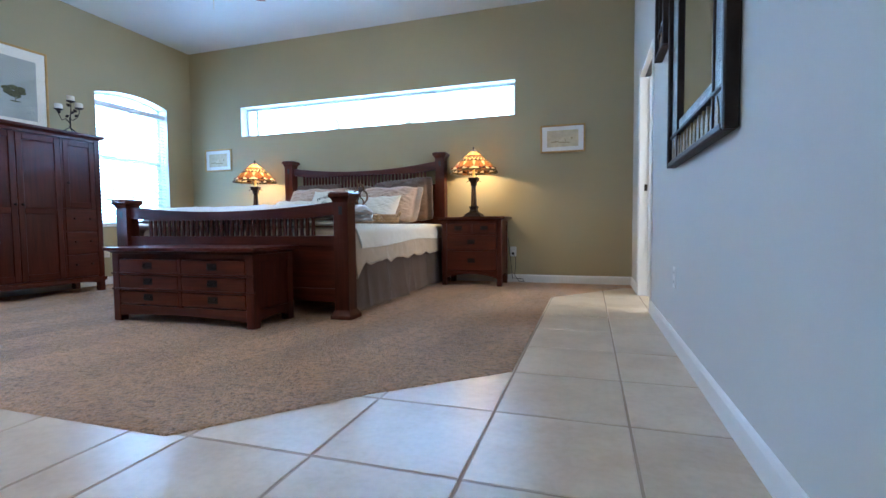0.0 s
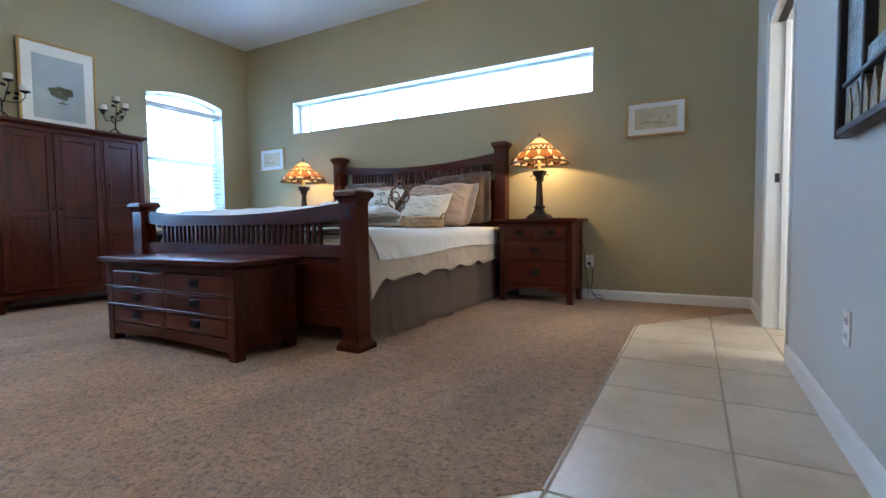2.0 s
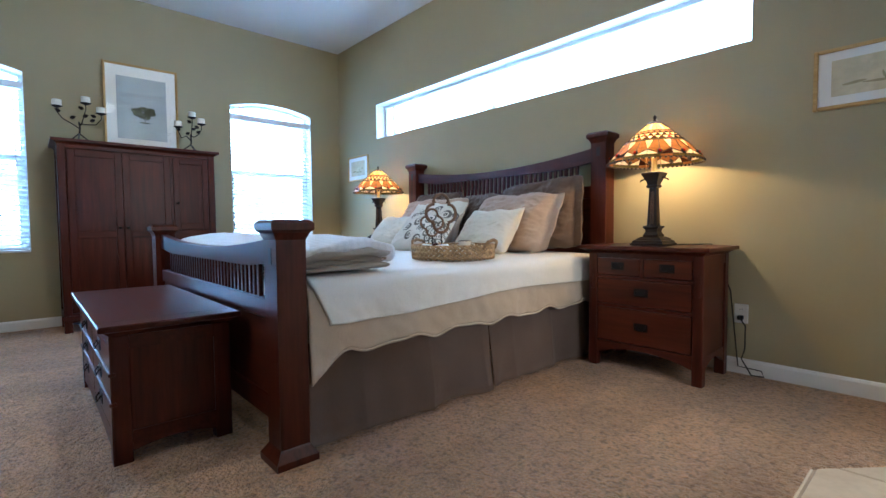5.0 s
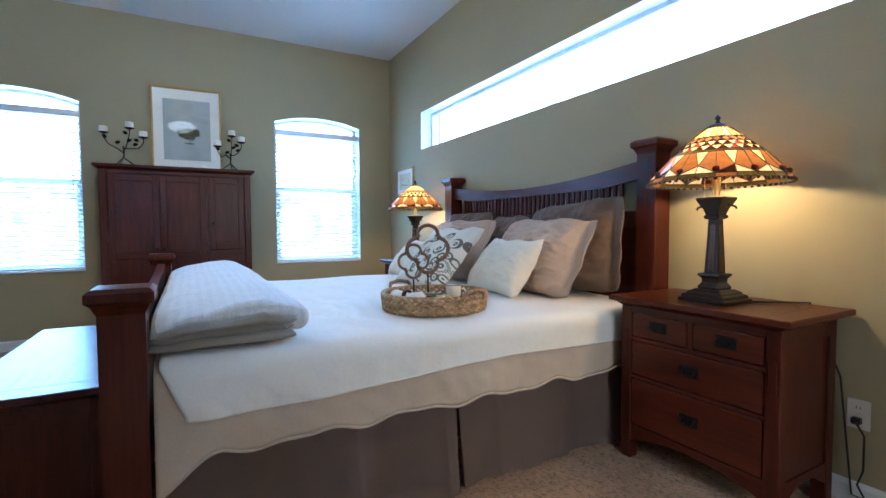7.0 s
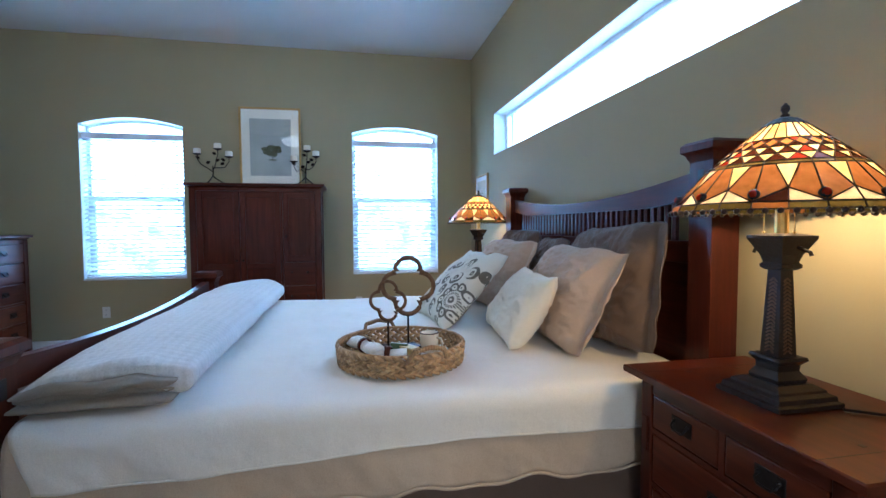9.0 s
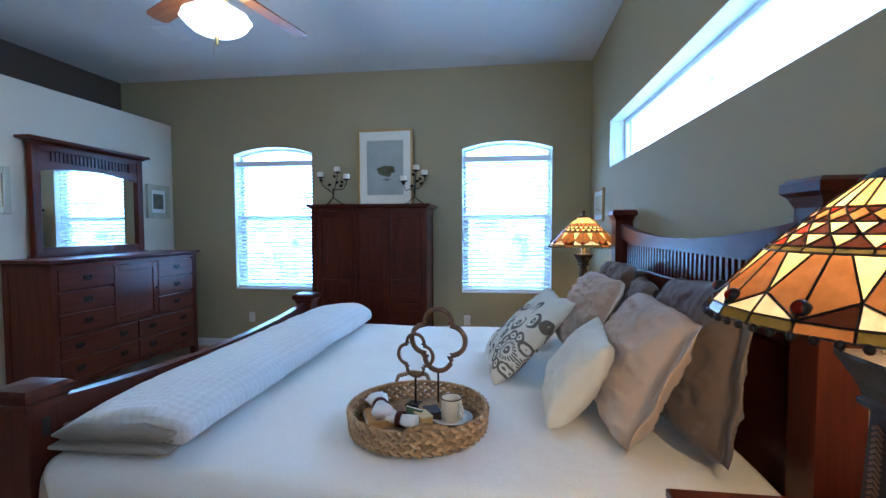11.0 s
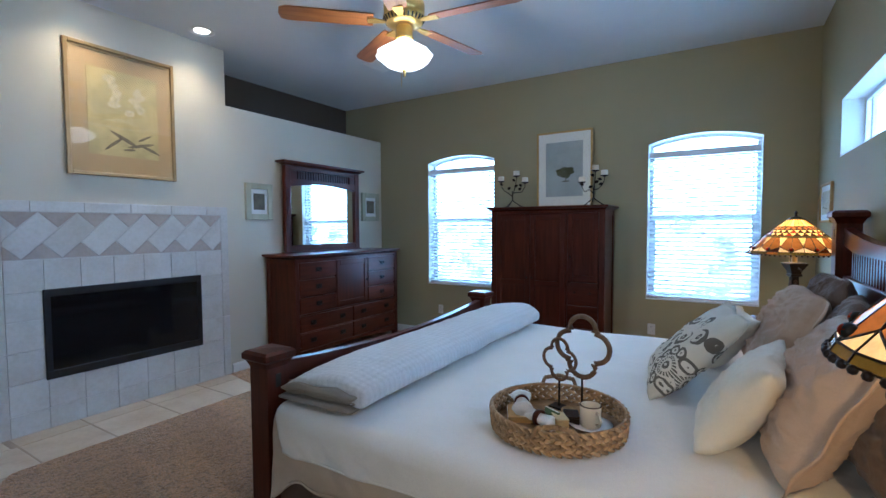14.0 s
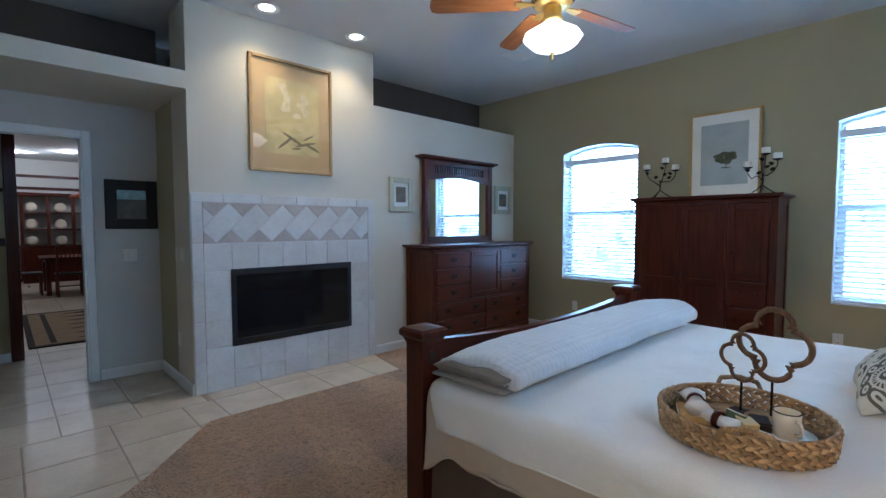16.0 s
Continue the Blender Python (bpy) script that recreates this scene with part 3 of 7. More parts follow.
part("window_sill", box(HX0, HX1, YN + 0.001, yo, HZ0, HZ0 + 0.005), TRIM, w)

# daylight outside the windows
structure("backdrop", box(XW - 1.15, XW - 1.13, 0.2, 8.0, -0.2, 4.2), backdrop_mat("daylight_west", DAY_STRENGTH, "x"), "bright hazy daylight with pale garden foliage")
structure("backdrop", box(-7.5, 2.5, YN + 1.13, YN + 1.15, 0.6, 5.0), backdrop_mat("daylight_north", DAY_STRENGTH, "y"), "bright hazy daylight")
structure("ground", box(-60, 60, -60, 60, -0.40, -0.31), surface("lawn", (0.07, 0.11, 0.04), 0.95, 0.3, 0.5, 20, 0.5), "green lawn round the house")


# ---------------------------------------------------------------- joinery helpers (fronts look along -y)
def bail_pull(parent, x, y, z, w=0.085):
    plate = part("pull_plate", box(x - w / 2, x + w / 2, y - 0.004, y, z - 0.024, z + 0.024, 0.002), IRON, parent, "dark iron pull")
    bm = bmesh.new()
    pts = [(x - w * 0.34, y - 0.006, z + 0.008), (x - w * 0.34, y - 0.016, z - 0.004), (x - w * 0.22, y - 0.018, z - 0.015),
           (x + w * 0.22, y - 0.018, z - 0.015), (x + w * 0.34, y - 0.016, z - 0.004), (x + w * 0.34, y - 0.006, z + 0.008)]
    add_tube(bm, pts, 0.0035, 6)
    for s in (-1, 1):
        add_ball(bm, (x + s * w * 0.34, y - 0.006, z + 0.008), 0.006)
    part("bail", bm, IRON, plate, "", True)


def drawer(root, x0, x1, z0, z1, y, mat, pulls=1, name="drawer"):
    d = part(name, box(x0, x1, y, y + 0.022, z0, z1, 0.005, 2), mat, root)
    for i in range(pulls):
        u = (i + 0.5) / pulls if pulls == 1 else (0.22 + 0.56 * i / (pulls - 1))
        bail_pull(d, x0 + (x1 - x0) * u, y, (z0 + z1) / 2 + 0.005)
    return d


def panel_door(root, x0, x1, z0, z1, y, mv, mh, knob=None, split=None):
    d = part("door", box(x0 + 0.05, x1 - 0.05, y + 0.010, y + 0.018, z0 + 0.05, z1 - 0.05), mv, root)
    for a, b in ((x0, x0 + 0.055), (x1 - 0.055, x1)):
        part("stile", box(a, b, y, y + 0.022, z0, z1, 0.003), mv, d)
    rails = [(z0, z0 + 0.065), (z1 - 0.06, z1)] + ([(split - 0.03, split + 0.03)] if split else [])
    for a, b in rails:
        part("rail", box(x0 + 0.055, x1 - 0.055, y + 0.001, y + 0.022, a, b, 0.003), mh, d)
    if knob:
        bm = bmesh.new()
        add_tube(bm, [(knob[0], y, knob[1]), (knob[0], y - 0.014, knob[1])], 0.005, 8)
        add_ball(bm, (knob[0], y - 0.020, knob[1]), 0.013, 0.009, 0.013, 10, 6)
        part("knob", bm, IRON, d, "dark iron knob", True)
    return d


def arched_apron(x0, x1, z0, z1, y0, y1, rise, n=12):
    bm = bmesh.new()
    top = [(x0 + (x1 - x0) * i / n, z1) for i in range(n + 1)]
    bot = [(x0 + (x1 - x0) * i / n, z0 + rise * (1 - (2 * i / n - 1) ** 2)) for i in range(n + 1)]
    add_strip_prism(bm, top, bot, y0, y1, "y")
    return bm


def moulded_top(root, hx, hy, z, over, mat, th=0.028, name="top"):
    bm = bmesh.new()
    rings = [(hx - 0.004, hy - 0.004, z - th - 0.018), (hx + over * 0.45, hy + over * 0.45, z - th), (hx + over, hy + over, z - th + 0.006), (hx + over, hy + over, z - 0.004), (hx + over - 0.004, hy + over - 0.004, z)]
    vs = [[bm.verts.new((sx * a, sy * b, c)) for sx, sy in ((-1, -1), (1, -1), (1, 1), (-1, 1))] for a, b, c in rings]
    for p, q in zip(vs, vs[1:]):
        for i in range(4):
            bm.faces.new((p[i], p[(i + 1) % 4], q[(i + 1) % 4], q[i]))
    bm.faces.new(vs[0][::-1])
    bm.faces.new(vs[-1])
    return part(name, bm, mat, root)


def case_body(root, hx, hy, z0, z1, leg, mv, mh, arch_rise=0.05, sides=True):
    """Corner posts, side panels, back and front rails of a case piece."""
    for sx in (-1, 1):
        for sy in (-1, 1):
            part("leg", box(sx * hx, sx * (hx - leg), sy * hy, sy * (hy - leg), 0, z1, 0.004), mv, root)
        part("side_panel", box(sx * (hx - 0.010), sx * (hx - 0.026), -hy + leg, hy - leg, z0 + 0.05, z1 - 0.055), mv, root)
        part("side_rail", box(sx * (hx - 0.003), sx * (hx - 0.028), -hy + leg, hy - leg, z1 - 0.055, z1 - 0.002), mh, root)
        bm = arched_apron(-hy + leg, hy - leg, z0 - 0.03, z0 + 0.05, sx * (hx - 0.003), sx * (hx - 0.028), arch_rise)
        bmesh.ops.transform(bm, matrix=Matrix(((0, 1, 0, 0), (1, 0, 0, 0), (0, 0, 1, 0), (0, 0, 0, 1))), verts=bm.verts)
        part("side_apron", bm, mh, root)
    part("back_panel", box(-hx + leg, hx - leg, hy - 0.02, hy - 0.004, z0, z1), mv, root)
    part("bottom_board", box(-hx + leg, hx - leg, -hy + 0.03, hy - 0.02, z0 + 0.02, z0 + 0.036), mh, root)
    part("carcass", box(-hx + leg, hx - leg, -hy + 0.026, -hy + 0.036, z0 + 0.02, z1), mh, root)
    part("apron", arched_apron(-hx + leg, hx - leg, z0 - 0.03, z0 + 0.05, -hy + 0.004, -hy + 0.026, arch_rise), mh, root)
    part("top_rail", box(-hx + leg, hx - leg, -hy + 0.004, -hy + 0.026, z1 - 0.03, z1 - 0.001), mh, root)


# ---------------------------------------------------------------- nightstands
def nightstand(x, y):
    r = thing("nightstand", x, y, 0, "cherry-stained wooden nightstand with four drawers and iron pulls", "nightstand", "nightstands beside the bed")
    hx, hy, lg = 0.343, 0.205, 0.055
    case_body(r, hx, hy, 0.12, 0.730, lg, WZ, WX, 0.05)
    moulded_top(r, hx, hy, 0.775, 0.042, DX)
    a, b, f = -hx + lg + 0.004, hx - lg - 0.004, -hy + 0.002
    part("drawer_rail", box(a - 0.004, b + 0.004, -hy + 0.004, -hy + 0.026, 0.572, 0.588), WX, r)
    part("drawer_rail", box(a - 0.004, b + 0.004, -hy + 0.004, -hy + 0.026, 0.392, 0.408), WX, r)
    part("divider", box(-0.010, 0.010, -hy + 0.004, -hy + 0.026, 0.588, 0.701), WZ, r)
    drawer(r, a, -0.013, 0.592, 0.698, f, DX)
    drawer(r, 0.013, b, 0.592, 0.698, f, DX)
    drawer(r, a, b, 0.412, 0.568, f, DX)
    drawer(r, a, b, 0.174, 0.388, f, DX)
    for sx in (-1, 1):
        part("top_joint", box(sx * (hx - 0.052), sx * (hx - 0.0545), -hy - 0.040, hy + 0.040, 0.7735, 0.7754), BLACK, r)
        for k in (-0.09, 0.09):
            part("peg", box(sx * (hx - 0.082) - 0.006, sx * (hx - 0.082) + 0.006, k - 0.006, k + 0.006, 0.7735, 0.7757), BLACK, r)
    for sx in (-1, 1):
        part("corbel", box(sx * (hx - 0.012), sx * (hx - 0.040), -hy - 0.006, -hy, 0.50, 0.62, 0.002), WZ, r)
    return r


ns = nightstand(-1.135, 6.010)
copy_thing(ns, pose(-4.20, 6.010, 0))


# ---------------------------------------------------------------- stained glass lamps
CREAMG = lit_glass("cream_stained_glass", (0.92, 0.68, 0.27))
YELLOWG = lit_glass("yellow_stained_glass", (0.84, 0.49, 0.11))
AMBERG = lit_glass("amber_stained_glass", (0.28, 0.122, 0.030))
REDG = lit_glass("red_stained_glass", (0.25, 0.028, 0.008))
DARKG = lit_glass("dark_brown_stained_glass", (0.045, 0.014, 0.007))
GREENG = lit_glass("olive_stained_glass", (0.095, 0.075, 0.018))
WHITEG = lit_glass("opal_stained_glass", (0.85, 0.68, 0.44))
LEAD = surface("blackened_lead", (0.03, 0.026, 0.022), 0.5, 0.2, 10, 120, 0.2, 0.6)


def table_lamp(x, y, z):
    r = thing("table_lamp", x, y, z, "stained glass table lamp with a dark bronze pillar base, lit", "lamp", "stained glass lamps on the nightstands")
    def slim(rings):
        return [(a * 0.78, b) for a, b in rings]
    bm = bmesh.new()
    add_square_stack(bm, slim([(0.130, 0), (0.130, 0.012), (0.118, 0.016), (0.116, 0.028), (0.098, 0.034), (0.096, 0.040), (0.070, 0.052)]))
    part("foot", bm, BRONZE, r, "stepped square bronze foot")
    bm = bmesh.new()
    add_square_stack(bm, slim([(0.056, 0.050), (0.060, 0.062), (0.044, 0.082), (0.046, 0.098), (0.062, 0.112), (0.058, 0.120)]))
    part("pedestal", bm, BRONZE, r)
    bm = bmesh.new()
    add_square_stack(bm, slim([(0.037, 0.119), (0.025, 0.355)]))
    part("pillar", bm, BRONZE, r, "tapered bronze pillar with herringbone relief")
    bm = bmesh.new()
    for q in range(4):
        for k in range(20):
            zz = 0.133 + k * 0.0102
            h = (0.037 - (zz - 0.119) * 0.0508) * 0.78
            for s in (-1, 1):
                vs = add_box(bm, -0.0075, 0.0075, -0.0022, 0.0022, -0.0022, 0.0022)
                m = Matrix.Rotation(math.pi / 2 * q, 4, "Z") @ Matrix.Translation((s * 0.012 * h / 0.045, -h + 0.0002, zz)) @ Matrix.Rotation(s * radians(38), 4, "Y")
                bmesh.ops.transform(bm, matrix=m, verts=vs)
    part("herringbone_relief", bm, surface("rubbed_bronze", (0.16, 0.085, 0.045), 0.45, 0.2, 20, 150, 0.2, 0.4), r)
    bm = bmesh.new()
    add_square_stack(bm, slim([(0.032, 0.353), (0.043, 0.360), (0.043, 0.368), (0.036, 0.374), (0.044, 0.395), (0.072, 0.438), (0.072, 0.446), (0.03, 0.452)]))
    part("capital", bm, BRONZE, r)
    for s in (-1, 1):
        part("switch", tube([(s * 0.05, 0, 0.415), (s * 0.082, 0, 0.405), (s * 0.086, 0, 0.396)], 0.005, 6), BRONZE, r)
    part("stem", lathe([(0.016, 0.45), (0.016, 0.54), (0.006, 0.545), (0.006, 0.75)], 12), BRASS, r)
    # shade: rows of glass between lead lines
    sh = part("shade", lathe([(0.052, 0.742), (0.056, 0.738), (0.030, 0.756), (0.012, 0.762)], 20), LEAD, r, "conical stained glass shade with beaded rim")
    P = [(0.054, 0.740), (0.116, 0.693), (0.147, 0.669), (0.170, 0.650), (0.195, 0.630), (0.205, 0.621), (0.266, 0.560), (0.296, 0.528), (0.306, 0.511)]

    def at(i, a):
        j = min(int(i), len(P) - 2)
        f = i - j
        rr, zz = (P[j][0] + (P[j + 1][0] - P[j][0]) * f) * 0.89, P[j][1] + (P[j + 1][1] - P[j][1]) * f
        return Vector((rr * math.cos(a), rr * math.sin(a), zz))
    n = 24
    st = 2 * math.pi / n
    quads = {"cream": [], "yellow": [], "amber": [], "red": [], "dark": [], "green": [], "white": []}
    for k in range(n):
        a, b, c = k * st, (k + 0.5) * st, (k + 1) * st
        quads["yellow" if (k % 3) else "cream"].append((at(0, a), at(0, c), at(1, c), at(1, a)))
        quads["dark" if k % 3 else "red"].append((at(1, a), at(1, c), at(1.5, b)))
        quads["amber"].append((at(1, c), at(1.5, b + st), at(2, c), at(1.5, b)))
        quads["dark"].append((at(1.5, b), at(2, c), at(2, a)))
        for i in (2, 3):
            s = 0.0 if i == 2 else 0.5 * st
            quads["cream"].append((at(i, a + s), at(i, c + s), at(i + 1, b + s)))
            quads["red" if (k + i) % 4 == 0 else "dark"].append((at(i, a + s), at(i + 1, b + s), at(i + 1, b - st + s)))
        quads["green"].append((at(4, a), at(4, c), at(5, c), at(5, a)))
        if k % 2 == 0:
            quads["cream"].append((at(5, c - 0.48 * st), at(5, c + 0.48 * st), at(6, c)))
            quads["amber"].append((at(5, c + 0.48 * st), at(5, c + st), at(7, c + st), at(6, c)))
            quads["amber"].append((at(5, c + st), at(5, c + 1.52 * st), at(6, c + 2 * st), at(7, c + st)))
            quads["white" if k % 4 else "dark"].append((at(6, c), at(7, c), at(7, c - st)))
            quads["white"].append((at(6, c), at(7, c + st), at(7, c)))
        quads["green" if k % 4 else "amber"].append((at(7, a), at(7, c), at(8, c), at(8, a)))
    mats = {"cream": CREAMG, "yellow": YELLOWG, "amber": AMBERG, "red": REDG, "dark": DARKG, "green": GREENG, "white": WHITEG}
    lead = bmesh.new()
    big = {"cream": "cream_pane", "yellow": "yellow_pane", "amber": "amber_pane", "white": "opal_pane"}
    for kind, faces in quads.items():
        bm = bmesh.new()
        for f in faces:
            f = [p for i, p in enumerate(f) if (p - f[i - 1]).length > 0.002]
            if len(f) < 3:
                continue
            c = sum(f, Vector()) / len(f)
            if kind in big and c.z < 0.60 or (c.z > 0.70 and kind in big):
                pb = bmesh.new()
                pb.faces.new([pb.verts.new(c + (p - c) * 0.97) for p in f])
                part(big[kind], pb, mats[kind], sh)
            else:
                bm.faces.new([bm.verts.new(c + (p - c) * 0.97) for p in f])
            for p, q in zip(f, f[1:] + f[:1]):
                d = (q - p).normalized()
                out = Vector((p.x + q.x, p.y + q.y, 0.12)).normalized()
                w = d.cross(out) * 0.0016
                e = out * 0.0018
                vs = [lead.verts.new(v) for v in (p - w - e, p + w - e, p + w + e, p - w + e, q - w - e, q + w - e, q + w + e, q - w + e)]
                for idx in ((0, 1, 5, 4), (1, 2, 6, 5), (2, 3, 7, 6), (3, 0, 4, 7)):
                    lead.faces.new([vs[i] for i in idx])
        if len(bm.faces):
            tagged(part(kind + "_glass", bm, mats[kind], sh), kind="stuff")
        else:
            bm.free()
    part("lead_came", lead, LEAD, sh)
    bm = bmesh.new()
    for k in range(60):
        a = 2 * math.pi * k / 60
        add_ball(bm, (0.273 * math.cos(a), 0.273 * math.sin(a), 0.507), 0.0075, None, None, 6, 4)
    part("beaded_rim", bm, BRONZE, sh, "", True)
    jewel = lit_glass("red_glass_jewel", (0.62, 0.045, 0.012), 0.75)
    for k in range(0, 24, 2):
        a = k * st
        bm = bmesh.new()
        add_ball(bm, (0.254 * math.cos(a), 0.254 * math.sin(a), 0.546), 0.0105, None, None, 10, 7)
        j = part("red_jewel", bm, jewel, sh, "", True)
        bm = bmesh.new()
        add_ball(bm, (0.250 * math.cos(a), 0.250 * math.sin(a), 0.545), 0.0135, None, None, 10, 6)
        part("setting", bm, LEAD, j, "", True)
    bm = lathe([(0.006, 0.760), (0.012, 0.766), (0.006, 0.772), (0.011, 0.782), (0.010, 0.790), (0.002, 0.800)], 12)
    part("finial", bm, BRONZE, r, "", True)
    for s in (-1, 1):
        bm = bmesh.new()
        add_tube(bm, [(s * 0.045, -0.01, 0.545), (s * 0.046, -0.01, 0.46)], 0.001, 5)
        add_ball(bm, (s * 0.046, -0.01, 0.455), 0.004)
        part("pull_chain", bm, BRASS, r)
    part("bulb", lathe([(0.012, 0.545), (0.02, 0.56), (0.026, 0.59), (0.016, 0.622), (0.003, 0.630)], 12), glow("lamp_bulb_glass", (1.0, 0.72, 0.40), 12.0), r, "", True).visible_shadow = False
    return r


tl = table_lamp(*LAMP_A)
copy_thing(tl, pose(*LAMP_B, 0, 0, 20))

# ---------------------------------------------------------------- bed frame
BX, BW = -2.66, 1.065
bed = thing("bed", BX, 5.0, 0, "cherry-stained wooden king bed with slatted headboard and footboard", "bed")


def bed_post(x, y, h):
    bm = bmesh.new()
    add_square_stack(bm, [(0.083, 0), (0.083, 0.030), (0.062, 0.062), (0.058, 0.070), (0.058, h - 0.075), (0.064, h - 0.062), (0.070, h - 0.048), (0.083, h - 0.036), (0.083, h - 0.012), (0.070, h), (0.01, h + 0.004)], x, y)
    p = part("post", bm, WZ, bed)
    for s in (-1, 1):
        part("inlay", box(x - 0.014, x + 0.014, y + s * 0.0575, y + s * 0.0595, h - 0.165, h - 0.105), BLACK, p)


FY, HY = 3.82 - 5.0, 6.175 - 5.0
for s in (-1, 1):
    bed_post(s * BW, FY, 0.932)
    bed_post(s * BW, HY, 1.562)


def bed_end(y, th, ztop, dip, zr, zs, zl, zp, zb, n, span):
    """Curved top rail, slats, lower rail and panel between two posts."""
    xs = [-BW + 0.057 + (2 * BW - 0.114) * i / 24 for i in range(25)]
    cur = [ztop - dip * (1 - (x / BW) ** 2) for x in xs]
    bm = bmesh.new()
    add_strip_prism(bm, list(zip(xs, cur)), list(zip(xs, [max(c - (ztop - zr), zr - dip * 0.55) for c in cur])), y - th / 2, y + th / 2, "y")
    part("top_rail", bm, WX, bed)
    data = None
    for i in range(n):
        x = -span + 2 * span * i / (n - 1)
        if data is None:
            o = part("slat", box(-0.0125, 0.0125, -0.009, 0.009, zs, zr + 0.004, 0.002), WZ, bed)
            data = o.data
        else:
            o = new("slat", data)
            o.parent = bed
        o.location = (x, y, 0)
    part("lower_rail", box(-BW + 0.057, BW - 0.057, y - th / 2, y + th / 2, zl, zs, 0.004), WX, bed)
    part("panel", box(-BW + 0.057, BW - 0.057, y - 0.010, y + 0.010, zp, zl), WX, bed)
    part("bottom_rail", box(-BW + 0.057, BW - 0.057, y - th / 2 + 0.004, y + th / 2 - 0.004, zb, zp, 0.004), WX, bed)


bed_end(FY, 0.046, 0.872, 0.062, 0.776, 0.615, 0.535, 0.22, 0.12, 33, 0.80)
bed_end(HY, 0.046, 1.470, 0.085, 1.374, 1.190, 1.10, 0.42, 0.30, 37, 0.86)
for s in (-1, 1):
    part("side_rail", box(s * (BW - 0.075), s * (BW - 0.045), FY + 0.05, HY - 0.05, 0.20, 0.36, 0.004), WY, bed)
part("mattress", box(-BW + 0.075, BW - 0.075, FY + 0.06, HY - 0.04, 0.28, 0.672, 0.05, 3), IVORY, bed, "ivory mattress")


# ---------------------------------------------------------------- bedding
def drape(hx, y0, y1, ztop, hem, off, ny=150, round_r=0.07, slant=0.0):
    """A cloth over the mattress, hanging on both sides, with a wavy hem."""
    bm = bmesh.new()
    rows = []
    for j in range(ny + 1):
        y = y0 + (y1 - y0) * j / ny
        low = hem(y)
        prof = []
        side = 14
        for i in range(side):
            f = i / side
            z = low + (ztop - round_r - low) * f
            d = (ztop - round_r - z) / 0.35
            bulge = 0.007 * math.sin(y * 17.5) * d + 0.006 * math.sin(y * 9.3 + 1) * d + 0.016 * noise.noise((y * 5 + z * 3, z * 5, 0)) * min(1, d * 4) + 0.006 * noise.noise((y * 17 + z * 9, z * 13, 2)) * min(1, d * 4)
            prof.append((hx + off + bulge + (0.014 + 0.008 * max(0.0, (-0.75 - y) / 0.36) ** 1.5) * d, z))
        for i in range(7):
            a = math.pi / 2 * i / 6
            prof.append((hx + off - round_r + round_r * math.cos(a), ztop - round_r + round_r * math.sin(a)))
        top = 16
        for i in range(1, top + 1):
            x = (hx + off - round_r) * (1 - i / top)
            prof.append((x, ztop + 0.006 * noise.noise((x * 3, y * 3, 4)) + 0.0025 * noise.noise((x * 9, y * 14, 8)) + 0.010 * (1 - (x / hx) ** 2)))
        rows.append([(x, z) for x, z in prof] + [(-x, z + 0.004 * math.sin(y * 7)) for x, z in prof[-2::-1]])
        fade = max(0.0, 1 - (y - y0) / 0.30)
        rows[-1] = [bm.verts.new((x, y + slant * fade * min(1.0, max(0.0, (ztop - 0.02 - z) / 0.15)), z)) for x, z in rows[-1]]
    for p, q in zip(rows, rows[1:]):
        for i in range(len(p) - 1):
            bm.faces.new((p[i], q[i], q[i + 1], p[i + 1]))
    bmesh.ops.recalc_face_normals(bm, faces=bm.faces)
    bmesh.ops.solidify(bm, geom=bm.faces[:], thickness=0.006)
    return bm


def hem_beige(y):
    k = max(0.0, (-0.92 - y) / 0.20) ** 1.3
    return 0.393 + 0.013 * math.sin(y * 17.5) + 0.006 * math.sin(y * 31) - 0.105 * min(1, k)


def hem_white(y):
    return 0.545 + 0.008 * math.sin(y * 4.1 + 1) - 0.035 * max(0, (0.2 - y) / 1.3)


ob = finish("quilt", drape(1.065, FY + 0.070, HY - 0.06, 0.688, hem_beige, 0.040), BEIGEC, None, "", True)
ob.matrix_world = pose(BX, 5.0, 0)
for s in (-1, 1):
    pts = [(s * (1.065 + 0.040 + 0.012 + 0.007 * math.sin(y * 17.5) + 0.006 * math.sin(y * 9.3 + 1)), y, hem_beige(y)) for y in [FY + 0.07 + (HY - FY - 0.13) * k / 120 for k in range(121)]]
    part("hem_binding", tube(pts, 0.0055, 6), BEIGEC, ob, "", True)
tagged(ob, "beige quilt with a scalloped hem hanging over the bed", "quilt")
ob = finish("coverlet", drape(1.065, FY + 0.085, HY - 0.065, 0.701, hem_white, 0.053, slant=0.065), WHITEC, None, "", True)
ob.matrix_world = pose(BX, 5.0, 0)
for s in (-1, 1):
    pts = [(s * (1.065 + 0.053 + 0.004 + 0.003 * math.sin(y * 17.5)), y, hem_white(y) + 0.003) for y in [FY + 0.175 + (HY - FY - 0.240) * k / 120 for k in range(121)]]
    part("hem", tube(pts, 0.0035, 6), WHITEC, ob, "", True)
tagged(ob, "white cotton coverlet spread smoothly over the bed", "coverlet")


